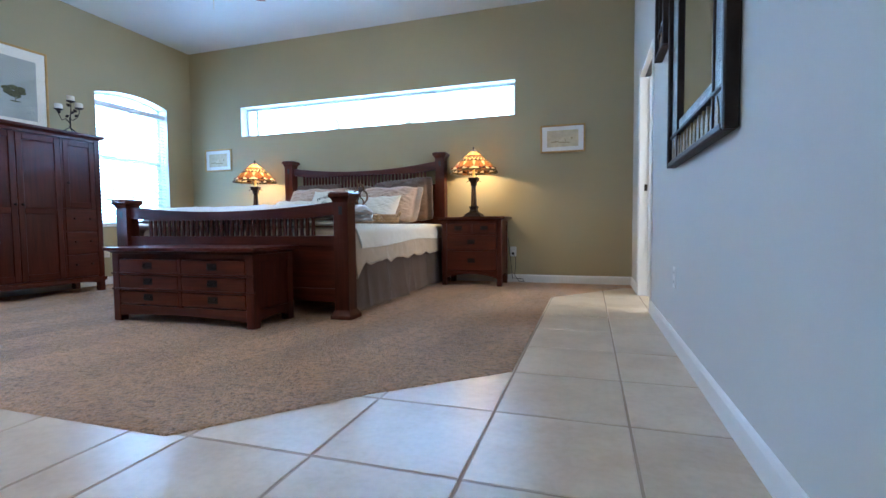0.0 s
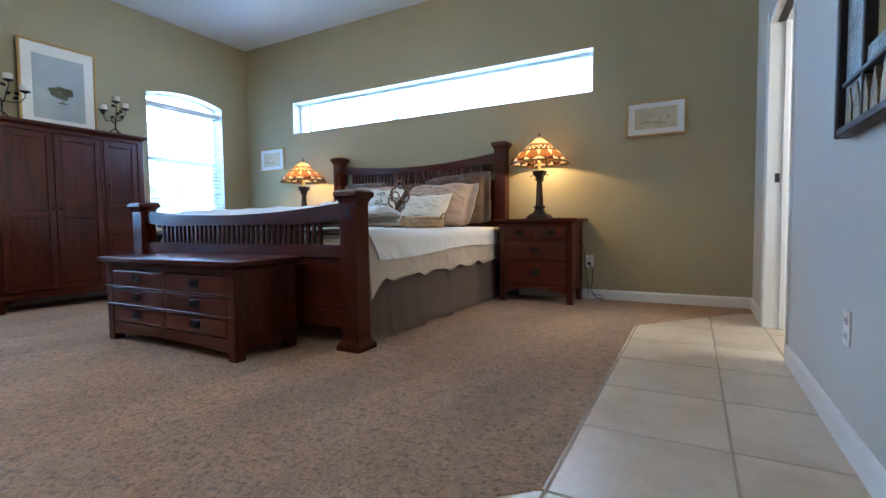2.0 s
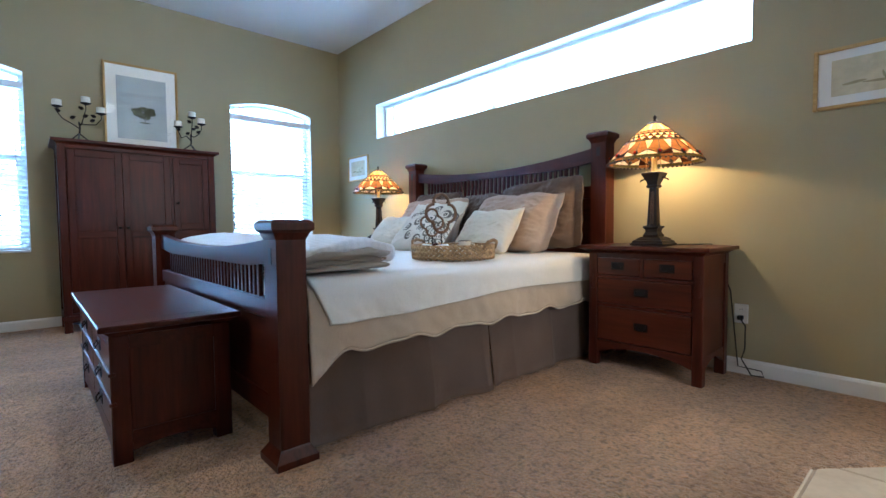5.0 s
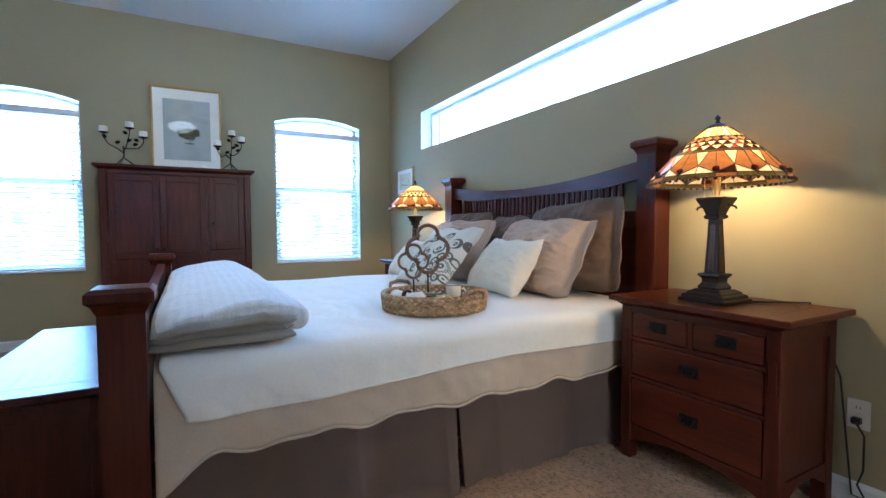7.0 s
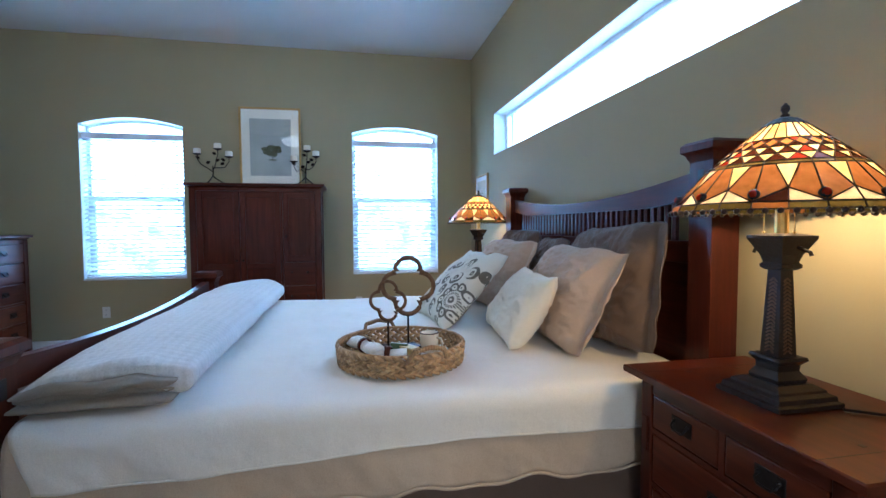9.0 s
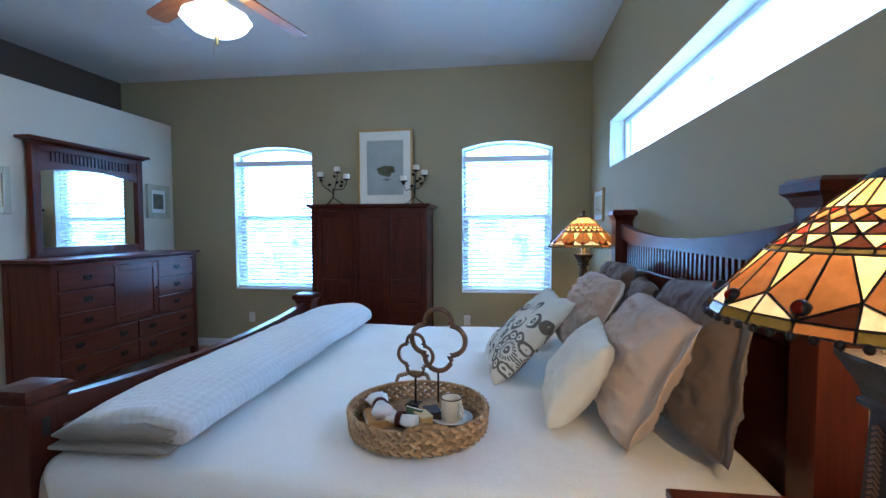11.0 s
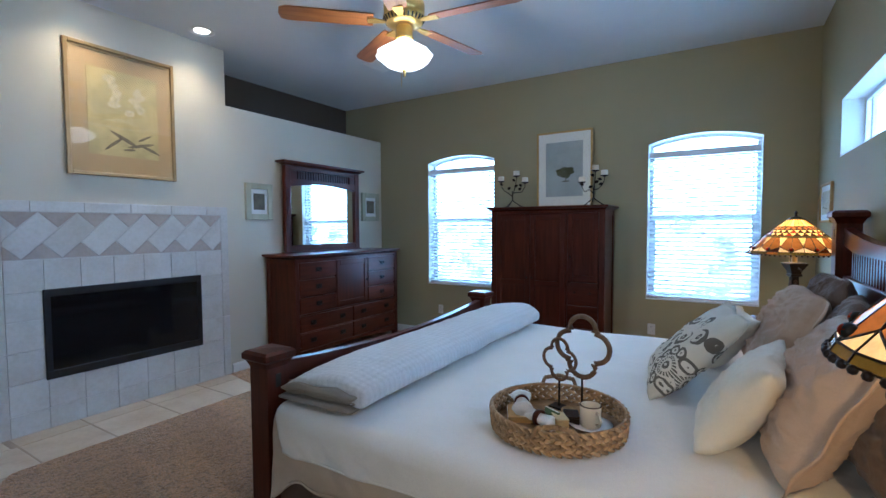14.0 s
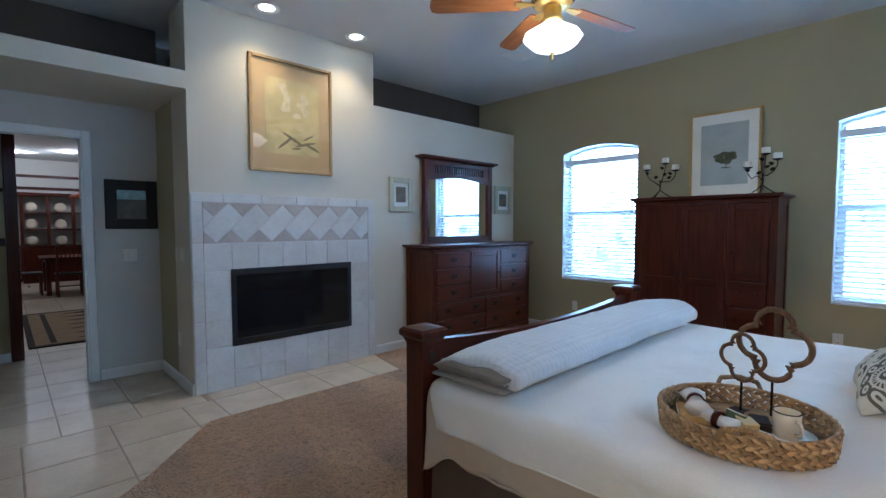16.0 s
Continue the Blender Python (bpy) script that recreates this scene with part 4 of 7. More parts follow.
def skirt_panel(y0, y1, x, sgn, seed):
    bm = bmesh.new()
    n, rows = 130, []
    for j in range(9):
        f = j / 8
        z = 0.022 + 0.42 * f
        row = []
        for i in range(n + 1):
            y = y0 + (y1 - y0) * i / n
            amp = (1 - f) ** 0.7 * 0.026
            pl = 0.55 * math.sin(y * 11 + seed + 0.8 * math.sin(y * 5 + seed)) + 0.45 * (1 - 2 * abs(math.sin(y * 8.5 + seed * 2 + 0.15 * f)) ** 0.5) + 0.5 * noise.noise((y * 9, f * 1.5, seed))
            flare = (1 - f) * (0.020 * math.exp(-((y + 0.05) / 0.10) ** 2))
            shift = (1 - f) * 0.014 * math.exp(-((y + 0.05) / 0.05) ** 2) * (-1 if y1 < 0 else 1)
            row.append(bm.verts.new((x + sgn * (amp * pl + flare + 0.030 * (1 - f)), y + shift, z + 0.004 * math.sin(y * 23 + seed) * (1 - f))))
        rows.append(row)
    for p, q in zip(rows, rows[1:]):
        for i in range(n):
            bm.faces.new((p[i], p[i + 1], q[i + 1], q[i]))
    bmesh.ops.solidify(bm, geom=bm.faces[:], thickness=0.004)
    return bm


sk = thing("bed_skirt", BX, 5.0, 0, "taupe pleated bed skirt reaching the carpet", "bed skirt")
for s in (-1, 1):
    part("skirt_panel", skirt_panel(FY + 0.075, -0.055, s * (BW + 0.004), s, 1.0 + s), SKIRTC, sk, "", True)
    part("skirt_panel", skirt_panel(-0.045, HY - 0.065, s * (BW + 0.004), s, 3.0 + s), SKIRTC, sk, "", True)


# folded blanket across the foot
def folded_blanket():
    r = thing("folded_blanket", BX, 5.0, 0, "pale grey woven blanket folded across the foot of the bed", "blanket")
    y0, y1 = FY + 0.050, FY + 0.530
    # lower edge, upper edge, reach past the bed edge, shift of the folded edge
    layers = [(0.000, 0.036, 0.036, -0.034), (0.031, 0.068, 0.006, -0.022), (0.062, 0.098, 0.030, -0.030), (0.088, 0.136, 0.006, 0.010)]
    nx, m = 90, 32
    for k, (a, b, reach, sh) in enumerate(layers):
        top = k == len(layers) - 1
        bm = bmesh.new()
        rows = []
        for i in range(nx + 1):
            f = i / nx
            ring = []
            for j in range(m):
                t = 2 * math.pi * j / m
                p, q = (0.55, 0.70) if top else (0.42, 0.95)
                cy, cz = math.copysign(abs(math.cos(t)) ** p, math.cos(t)), math.copysign(abs(math.sin(t)) ** q, math.sin(t))
                ye = y1 + sh
                x = -BW + 0.06 + (2 * BW - 0.10 + reach + 0.016 * noise.noise((cy * 3 + k * 5, k, 2))) * f
                ye += 0.012 * noise.noise((x * 2.6, k, 1))
                ys = y0 + 0.004 * k + 0.008 * noise.noise((x * 2, k, 5))
                yy = (ys + ye) / 2 + (ye - ys) / 2 * cy
                near = max(0.0, (x - 0.62) / 0.45)
                wav = 0.010 * noise.noise((x * 4, yy * 7, 3.0)) + 0.010 * near * math.sin(yy * 31 + 0.6 + 0.5 * k) + 0.004 * noise.noise((x * 13, yy * 17, k))
                zz = (a + b) / 2 + (b - a) / 2 * cz
                if top:
                    wrap = min(1.0, max(0.0, (cy - 0.45) / 0.5))
                    wrap = wrap * wrap * (3 - 2 * wrap)
                    zz = zz * (1 - wrap) + ((a + b) / 2 * 0.56 + 0.058 * cz) * wrap
                    zz += 0.016 * max(0.0, cz) * (0.7 + 0.3 * cy)
                    zz -= 0.045 * max(0.0, -cy - 0.15)
                    zz += 0.0035 * noise.noise((x * 22, yy * 9, 7.0)) * max(0.0, cz)
                    zz -= 0.006 * min(1.0, near) * max(0.0, cz)
                lift = (a + b) / 2 / 0.11
                zz += wav * (0.25 + 0.75 * min(1.0, lift)) if k else max(-0.002, wav * 0.2)
                zz -= 0.012 * min(1.25, near) ** 3 * (0.9 - 0.6 * cy)
                droop = max(0.0, -cy - 0.1) ** 1.5
                zz = max(0.004 * k, zz * (1 - 0.06 * min(1.0, near)) * (1 - 0.34 * droop * min(1.0, near)))
                ring.append(bm.verts.new((x, yy, 0.722 + zz)))
            rows.append(ring)
        for p, q in zip(rows, rows[1:]):
            for j in range(m):
                bm.faces.new((p[j], p[(j + 1) % m], q[(j + 1) % m], q[j]))
        # rounded, slightly hollow ends
        for ring, d in ((rows[0], -1), (rows[-1], 1)):
            c = sum((v.co for v in ring), Vector()) / m
            inner = [bm.verts.new(v.co + (c - v.co) * 0.30 * (0.3 if abs(v.co.y - c.y) > 0.1 else 1.0) + Vector((d * 0.010, 0, 0))) for v in ring]
            for j in range(m):
                bm.faces.new((ring[j], ring[(j + 1) % m], inner[(j + 1) % m], inner[j]))
            bm.faces.new(inner)
        bmesh.ops.recalc_face_normals(bm, faces=bm.faces)
        part("fold", bm, BLANKET if top else BLANKETSHADE, r, "" if top else "lower folded layer, coloured darker for the shaded creases", True)
    return r


folded_blanket()


# pillows
def pillow_mesh(w, h, t, seed, n=60, wrinkle=0.12, pinch=0.06, flange=0.0, calm=1.0):
    bm = bmesh.new()
    sides = []
    for s in (-1, 1):
        g = []
        for j in range(n + 1):
            v = 2 * j / n - 1
            row = []
            for i in range(n + 1):
                u = 2 * i / n - 1
                ub = min(1.0, (u + 1) * (1 + flange) - 1)
                k = (max(0.0, 1 - abs(ub) ** 3) * max(0.0, 1 - abs(v) ** 3)) ** 0.5
                open_end = max(0.0, (u - 1 + 2.2 * flange) / (2.2 * flange)) if flange else 0.0
                px = w / 2 * u * (1 - pinch * (1 - v * v) * abs(u))
                pz = h / 2 * v * (1 - pinch * (1 - u * u) * abs(v))
                px *= 1 - (0.07 if flange else 0.015) * abs(v) ** 5
                pz *= 1 - (0.09 if flange else 0.02) * abs(u) ** 5
                crease = max(0.0, 0.16 - abs(noise.noise((u * 3.1 + v * 1.4 + seed * 3, v * 2.2 - u * 1.6, s + 14)))) + 0.7 * max(0.0, 0.13 - abs(noise.noise((u * 4.4 - v * 2.3 + seed, v * 1.8 + u * 2.6, s + 21))))
                wr = s * crease * wrinkle + 0.008 * noise.noise((u * 9 + v * 4 + seed, v * 11 - u * 3, s + 9)) + 0.020 * noise.noise((u * 2.4 + seed, v * 2.4, s)) + 0.011 * noise.noise((u * 5 + seed, v * 7, s + 3)) + 0.012 * max(0, -v - 0.45) * math.sin(u * 19 + seed)
                wr *= calm
                sag = 1.0 - 0.18 * v
                y = s * (t / 2 * k * sag) + wr * k
                y += open_end * (0.004 * math.sin(v * 5 + seed) + 0.003 * math.sin(v * 9 + seed * 2) - 0.02 * open_end) + s * open_end * 0.010 * (1 - abs(v) ** 6) * (1 - u ** 20)
                edge = max(abs(u), abs(v)) ** 6
                y += edge * (0.012 * math.sin(u * 7 + seed) * abs(v) + 0.016 * noise.noise((u * 2 + seed, v * 2, 31)))
                row.append((px + edge * 0.006 * noise.noise((v * 5, seed, 3)), y, pz + edge * 0.008 * noise.noise((u * 5, seed, 6))))
            g.append(row)
        sides.append(g)
    grids = []
    for s, g in enumerate(sides):
        vs = []
        for j in range(n + 1):
            row = []
            for i in range(n + 1):
                if s == 1 and (i in (0, n) or j in (0, n)):
                    row.append(grids[0][j][i])
                else:
                    row.append(bm.verts.new(g[j][i]))
            vs.append(row)
        grids.append(vs)
        for j in range(n):
            for i in range(n):
                bm.faces.new((vs[j][i], vs[j][i + 1], vs[j + 1][i + 1], vs[j + 1][i]))
    return bm


def pillow(x, y, w, h, t, lean, mat, label, seed, rz=0, z=0.712, roll=0, group=""):
    """Stands on its lower edge at (x, y) and leans back towards the headboard."""
    bm = pillow_mesh(w, h, t, seed, wrinkle=0.05 if mat in (IVORY, MEDAL) else 0.095, pinch=0.09 if mat in (IVORY, MEDAL) else 0.04, flange=0.12 if mat in (TANC, BROWNC) else 0.0, calm=0.45 if mat in (IVORY, MEDAL) else 0.9)
    bmesh.ops.translate(bm, vec=(0, 0, h / 2), verts=bm.verts)
    ob = finish("pillow", bm, mat, None, "", True)
    ob.matrix_world = pose(x, y, z, 0, 0, rz) @ pose(0, 0, 0, -lean, roll, 0)
    low = min((ob.matrix_world @ v.co).z for v in ob.data.vertices)
    ob.location.z += 0.705 - low
    return tagged(ob, label, "pillow", group)


def medallion_fabric():
    m, nt, b = base_mat("medallion_print_cotton")
    tc = nt.nodes.new("ShaderNodeTexCoord")
    mp = nt.nodes.new("ShaderNodeMapping")
    mp.inputs["Location"].default_value = (-0.205, 0, -0.160)
    link(nt, tc.outputs["Object"], mp.inputs[0])
    sep = nt.nodes.new("ShaderNodeSeparateXYZ")
    link(nt, mp.outputs[0], sep.inputs[0])

    def math_node(op, a, c=None, d=None):
        k = nt.nodes.new("ShaderNodeMath")
        k.operation = op
        for i, v in enumerate((a, c, d)):
            if v is None:
                continue
            if isinstance(v, (int, float)):
                k.inputs[i].default_value = v
            else:
                link(nt, v, k.inputs[i])
        return k.outputs[0]
    x, z = sep.outputs["X"], sep.outputs["Z"]
    rad = math_node("SQRT", math_node("ADD", math_node("MULTIPLY", x, x), math_node("MULTIPLY", z, z)))
    ang = math_node("ARCTAN2", z, x)
    def band(val, lo, hi):
        return math_node("MULTIPLY", math_node("GREATER_THAN", val, lo), math_node("LESS_THAN", val, hi))
    eye = band(rad, 0.007, 0.021)
    teeth = math_node("MULTIPLY", band(rad, 0.034, 0.050), math_node("GREATER_THAN", math_node("SINE", math_node("MULTIPLY", ang, 22.0)), -0.2))
    # a ring of round petals, each with a dark border and a dark heart
    cell = math.pi / 5
    phi = math_node("SUBTRACT", math_node("FLOORED_MODULO", ang, cell), cell / 2)
    pu = math_node("SUBTRACT", math_node("MULTIPLY", rad, math_node("COSINE", phi)), 0.083)
    pv = math_node("MULTIPLY", rad, math_node("SINE", phi))
    pd = math_node("SQRT", math_node("ADD", math_node("MULTIPLY", pu, pu), math_node("MULTIPLY", pv, pv)))
    border = math_node("MAXIMUM", band(pd, 0.017, 0.029), math_node("LESS_THAN", pd, 0.006))
    border = math_node("MULTIPLY", border, math_node("GREATER_THAN", rad, 0.058))
    v1 = math_node("MAXIMUM", math_node("MAXIMUM", eye, teeth), border)
    # curling tendrils with round tips round the medallion
    flat = nt.nodes.new("ShaderNodeCombineXYZ")
    link(nt, x, flat.inputs[0])
    link(nt, z, flat.inputs[2])
    v2 = None
    curls = [(-0.165, 0.020, 0.036, 0.4), (-0.125, 0.125, 0.042, 2.2), (-0.235, 0.105, 0.038, 3.6), (-0.020, 0.185, 0.040, 1.2), (-0.150, -0.085, 0.038, 5.2),
             (-0.255, -0.040, 0.034, 4.4), (-0.130, 0.235, 0.040, 0.2), (-0.255, 0.215, 0.036, 2.9), (0.075, 0.210, 0.036, 4.0), (-0.330, 0.040, 0.036, 1.6), (-0.325, 0.165, 0.030, 5.6), (-0.040, -0.125, 0.030, 3.0)]
    for cx, cz, cr, ph in curls:
        dist = nt.nodes.new("ShaderNodeVectorMath")
        dist.operation = "DISTANCE"
        link(nt, flat.outputs[0], dist.inputs[0])
        dist.inputs[1].default_value = (cx, 0, cz)
        d = dist.outputs["Value"]
        turn = math_node("ARCTAN2", math_node("SUBTRACT", z, cz), math_node("SUBTRACT", x, cx))
        arc = math_node("SINE", math_node("ADD", turn, ph))
        # the stroke thins out towards its open end
        width = math_node("MULTIPLY_ADD", arc, 0.006, 0.0055)
        stroke = math_node("LESS_THAN", math_node("ABSOLUTE", math_node("SUBTRACT", d, cr)), width)
        tip = math_node("LESS_THAN", math_node("ABSOLUTE", math_node("SUBTRACT", d, cr * 0.30)), cr * 0.16)
        one = math_node("MAXIMUM", stroke, tip)
        v2 = one if v2 is None else math_node("MAXIMUM", v2, one)
    v2 = math_node("MULTIPLY", v2, math_node("GREATER_THAN", rad, 0.116))
    fac = math_node("MAXIMUM", v1, v2)
    c = mixed(nt, fac, (0.66, 0.63, 0.54), (0.135, 0.125, 0.105))
    thread = noise_tex(nt, coords(nt), 420, 2)
    c = mixed(nt, 1.0, c, ramp(nt, thread, [(0.3, (0.88, 0.88, 0.88)), (0.6, (1, 1, 1))]), "MULTIPLY")
    link(nt, c, b.inputs["Base Color"])
    b.inputs["Roughness"].default_value = 0.9
    bump(nt, b, noise_tex(nt, coords(nt), 9, 3), 0.3, 0.015)
    return m


MEDAL = medallion_fabric()
pillow(-2.01, 5.97, 0.80, 0.55, 0.17, 9, BROWNC, "large brown cotton pillow leaning on the headboard", 1.3, roll=-4, group="brown pillows")
pillow(-3.20, 5.97, 0.68, 0.54, 0.17, 9, BROWNC, "large brown cotton pillow leaning on the headboard", 4.1, 3, group="brown pillows")
pillow(-2.68, 5.93, 0.56, 0.50, 0.16, 14, BROWNC, "crumpled brown cotton pillow between the larger pillows", 7.7, -8)
pillow(-2.16, 5.745, 0.88, 0.49, 0.20, 27, TANC, "tan cotton pillow leaning on brown pillows", 2.2, -3, group="tan pillows")
pillow(-3.10, 5.73, 0.82, 0.50, 0.20, 27, TANC, "tan cotton pillow leaning on brown pillows", 5.9, 4, group="tan pillows")
pillow(-2.24, 5.545, 0.60, 0.38, 0.17, 34, IVORY, "small ivory throw pillow in front of tan pillows", 3.6, -7, group="ivory throw pillows")
pillow(-3.30, 5.47, 0.52, 0.36, 0.16, 40, IVORY, "small ivory throw pillow in front of tan pillows", 8.4, 8, group="ivory throw pillows")
pillow(-2.68, 5.27, 0.55, 0.54, 0.15, 44, MEDAL, "square throw pillow printed with a grey medallion", 6.1, 6)


# ---------------------------------------------------------------- blanket chest at the foot of the bed
def blanket_chest():
    r = thing("chest", -2.612, 3.515, 0, "cherry-stained wooden blanket chest with six drawer fronts standing before the bed", "chest")
    hx, hy, lg = 0.628, 0.215, 0.065
    case_body(r, hx, hy, 0.075, 0.500, lg, WZ, WX, 0.022)
    moulded_top(r, hx, hy, 0.545, 0.036, WX)
    a, b, f = -hx + lg + 0.004, hx - lg - 0.004, -hy + 0.002
    for sx in (-1, 1):
        part("top_joint", box(sx * (hx - 0.075), sx * (hx - 0.0775), -hy - 0.034, hy + 0.034, 0.5435, 0.5454), BLACK, r)
    part("divider", box(-0.014, 0.014, -hy + 0.003, -hy + 0.026, 0.125, 0.47), WZ, r)
    for i in range(2):
        z = 0.2335 + i * 0.1145
        part("drawer_rail", box(-hx - 0.004, hx + 0.004, -hy - 0.006, -hy + 0.018, z, z + 0.014, 0.002), WX, r)
    for i in range(3):
        z0 = 0.132 + i * 0.1145
        drawer(r, a, -0.017, z0, z0 + 0.098, f, DX, 1, "drawer_front")
        drawer(r, 0.017, b, z0, z0 + 0.098, f, DX, 1, "drawer_front")


blanket_chest()


# ---------------------------------------------------------------- armoire
def armoire():
    r = thing("armoire", -5.245, 3.925, 0, "tall cherry-stained wooden armoire with panelled doors and small drawers", "armoire", "", 90)
    hx, hy, lg, H = 0.625, 0.225, 0.06, 1.645
    case_body(r, hx, hy, 0.12, H, lg, WZ, WX, 0.05)
    moulded_top(r, hx, hy, 1.690, 0.038, WX, 0.03, "cornice")
    f = -hy + 0.001
    xa, xb, xc, xd = -hx + lg + 0.003, -0.165, 0.235, hx - lg - 0.003
    panel_door(r, xa, xb - 0.002, 0.175, 1.605, f, WZ, WX, (xb - 0.03, 0.92), 0.86)
    panel_door(r, xb + 0.002, xc - 0.012, 0.175, 1.605, f, WZ, WX, (xb + 0.03, 0.92), 0.86)
    part("divider", box(xc - 0.010, xc + 0.010, -hy + 0.003, -hy + 0.026, 0.17, 1.61), WZ, r)
    panel_door(r, xc + 0.013, xd, 0.90, 1.605, f, WZ, WX, (xc + 0.045, 1.16))
    for i in range(3):
        z0 = 0.178 + i * 0.242
        d = part("drawer", box(xc + 0.013, xd, f, f + 0.022, z0, z0 + 0.232, 0.005, 2), WX, r)
        for u in (0.25, 0.75):
            bm = bmesh.new()
            add_ball(bm, (xc + 0.013 + (xd - xc - 0.013) * u, f - 0.012, z0 + 0.13), 0.011, 0.012, 0.011, 8, 5)
            part("knob", bm, IRON, d, "", True)
    part("base_moulding", box(-hx - 0.014, hx + 0.014, -hy - 0.014, -hy - 0.001, 0.115, 0.155, 0.004), WX, r)


armoire()


# ---------------------------------------------------------------- dresser and mirror (fronts look along +y)
def dresser():
    r = thing("dresser", -4.345, 1.59, 0, "wide auburn wooden dresser with twelve drawers and a small door", "dresser", "", 180)
    hx, hy, lg = 0.865, 0.225, 0.06
    case_body(r, hx, hy, 0.12, 1.145, lg, WZ, DX, 0.05)
    moulded_top(r, hx, hy, 1.190, 0.03, WX)
    f = -hy + 0.001
    a, b = -hx + lg + 0.004, hx - lg - 0.004
    w = (b - a - 0.03) / 3
    xs = [a, a + w + 0.015, a + 2 * w + 0.03]
    for i in range(3):
        z0 = 0.565 + i * 0.185
        drawer(r, xs[0], xs[0] + w, z0, z0 + 0.170, f, DX)
        drawer(r, xs[2], xs[2] + w, z0, z0 + 0.170, f, DX)
    panel_door(r, xs[1], xs[1] + w, 0.565, 1.105, f, DZ, DX, (xs[1] + w - 0.03, 0.84))
    for x in (xs[1] - 0.012, xs[2] - 0.012):
        part("divider", box(x, x + 0.009, -hy + 0.004, -hy + 0.026, 0.56, 1.11), DZ, r)
    mid = (a + b) / 2
    for i in range(2):
        z0 = 0.178 + i * 0.188
        drawer(r, a, mid - 0.006, z0, z0 + 0.172, f, DX, 2)
        drawer(r, mid + 0.006, b, z0, z0 + 0.172, f, DX, 2)
    for z in (0.352, 0.545):
        part("drawer_rail", box(a - 0.004, b + 0.004, -hy + 0.003, -hy + 0.026, z, z + 0.012), DX, r)


dresser()
MIRROR = base_mat("mirror_silver")
MIRROR[2].inputs["Metallic"].default_value, MIRROR[2].inputs["Roughness"].default_value = 1.0, 0.015
MIRROR[2].inputs["Base Color"].default_value = (0.88, 0.90, 0.90, 1)


def dresser_mirror():
    r = thing("mirror", -4.315, 1.395, 1.19, "wooden mirror with slatted crest and arched glass on the dresser", "mirror", "", 180)
    hw, H = 0.60, 1.03
    for s in (-1, 1):
        part("post", box(s * hw, s * (hw - 0.075), -0.025, 0.03, 0.0, H - 0.05, 0.004), DZ, r)
    part("bottom_rail", box(-hw + 0.075, hw - 0.075, -0.020, 0.025, 0.012, 0.085, 0.004), DX, r)
    part("base_rail", box(-hw - 0.02, hw + 0.02, -0.04, 0.04, 0.0, 0.012, 0.003), DX, r)
    moulded_top(r, hw + 0.01, 0.03, H, 0.045, DX, 0.03, "cornice")
    part("crest_rail", box(-hw + 0.075, hw - 0.075, -0.020, 0.025, H - 0.10, H - 0.05, 0.003), DX, r)
    xs = [-hw + 0.075 + (2 * hw - 0.15) * i / 16 for i in range(17)]
    arc = [0.745 + 0.05 * (1 - (x / (hw - 0.075)) ** 2) for x in xs]
    bm = bmesh.new()
    add_strip_prism(bm, [(x, 0.835) for x in xs], list(zip(xs, arc)), -0.020, 0.025, "y")
    part("arched_rail", bm, DX, r)
    data = None
    for i in range(21):
        x = -0.40 + 0.80 * i / 20
        if data is None:
            o = part("slat", box(-0.009, 0.009, -0.006, 0.006, 0.833, H - 0.098, 0.001), WZ, r)
            data = o.data
        else:
            o = new("slat", data)
            o.parent = r
        o.location = (x, 0, 0)
    part("crest_back", box(-hw + 0.075, hw - 0.075, 0.018, 0.024, 0.835, H - 0.10), WX, r)
    for s in (-1, 1):
        part("crest_block", box(s * 0.43, s * (hw - 0.075), -0.015, 0.018, 0.835, H - 0.10, 0.002), DX, r)
    part("glass", box(-hw + 0.073, hw - 0.073, 0.004, 0.010, 0.083, 0.80), MIRROR[0], r, "silvered mirror glass")


dresser_mirror()


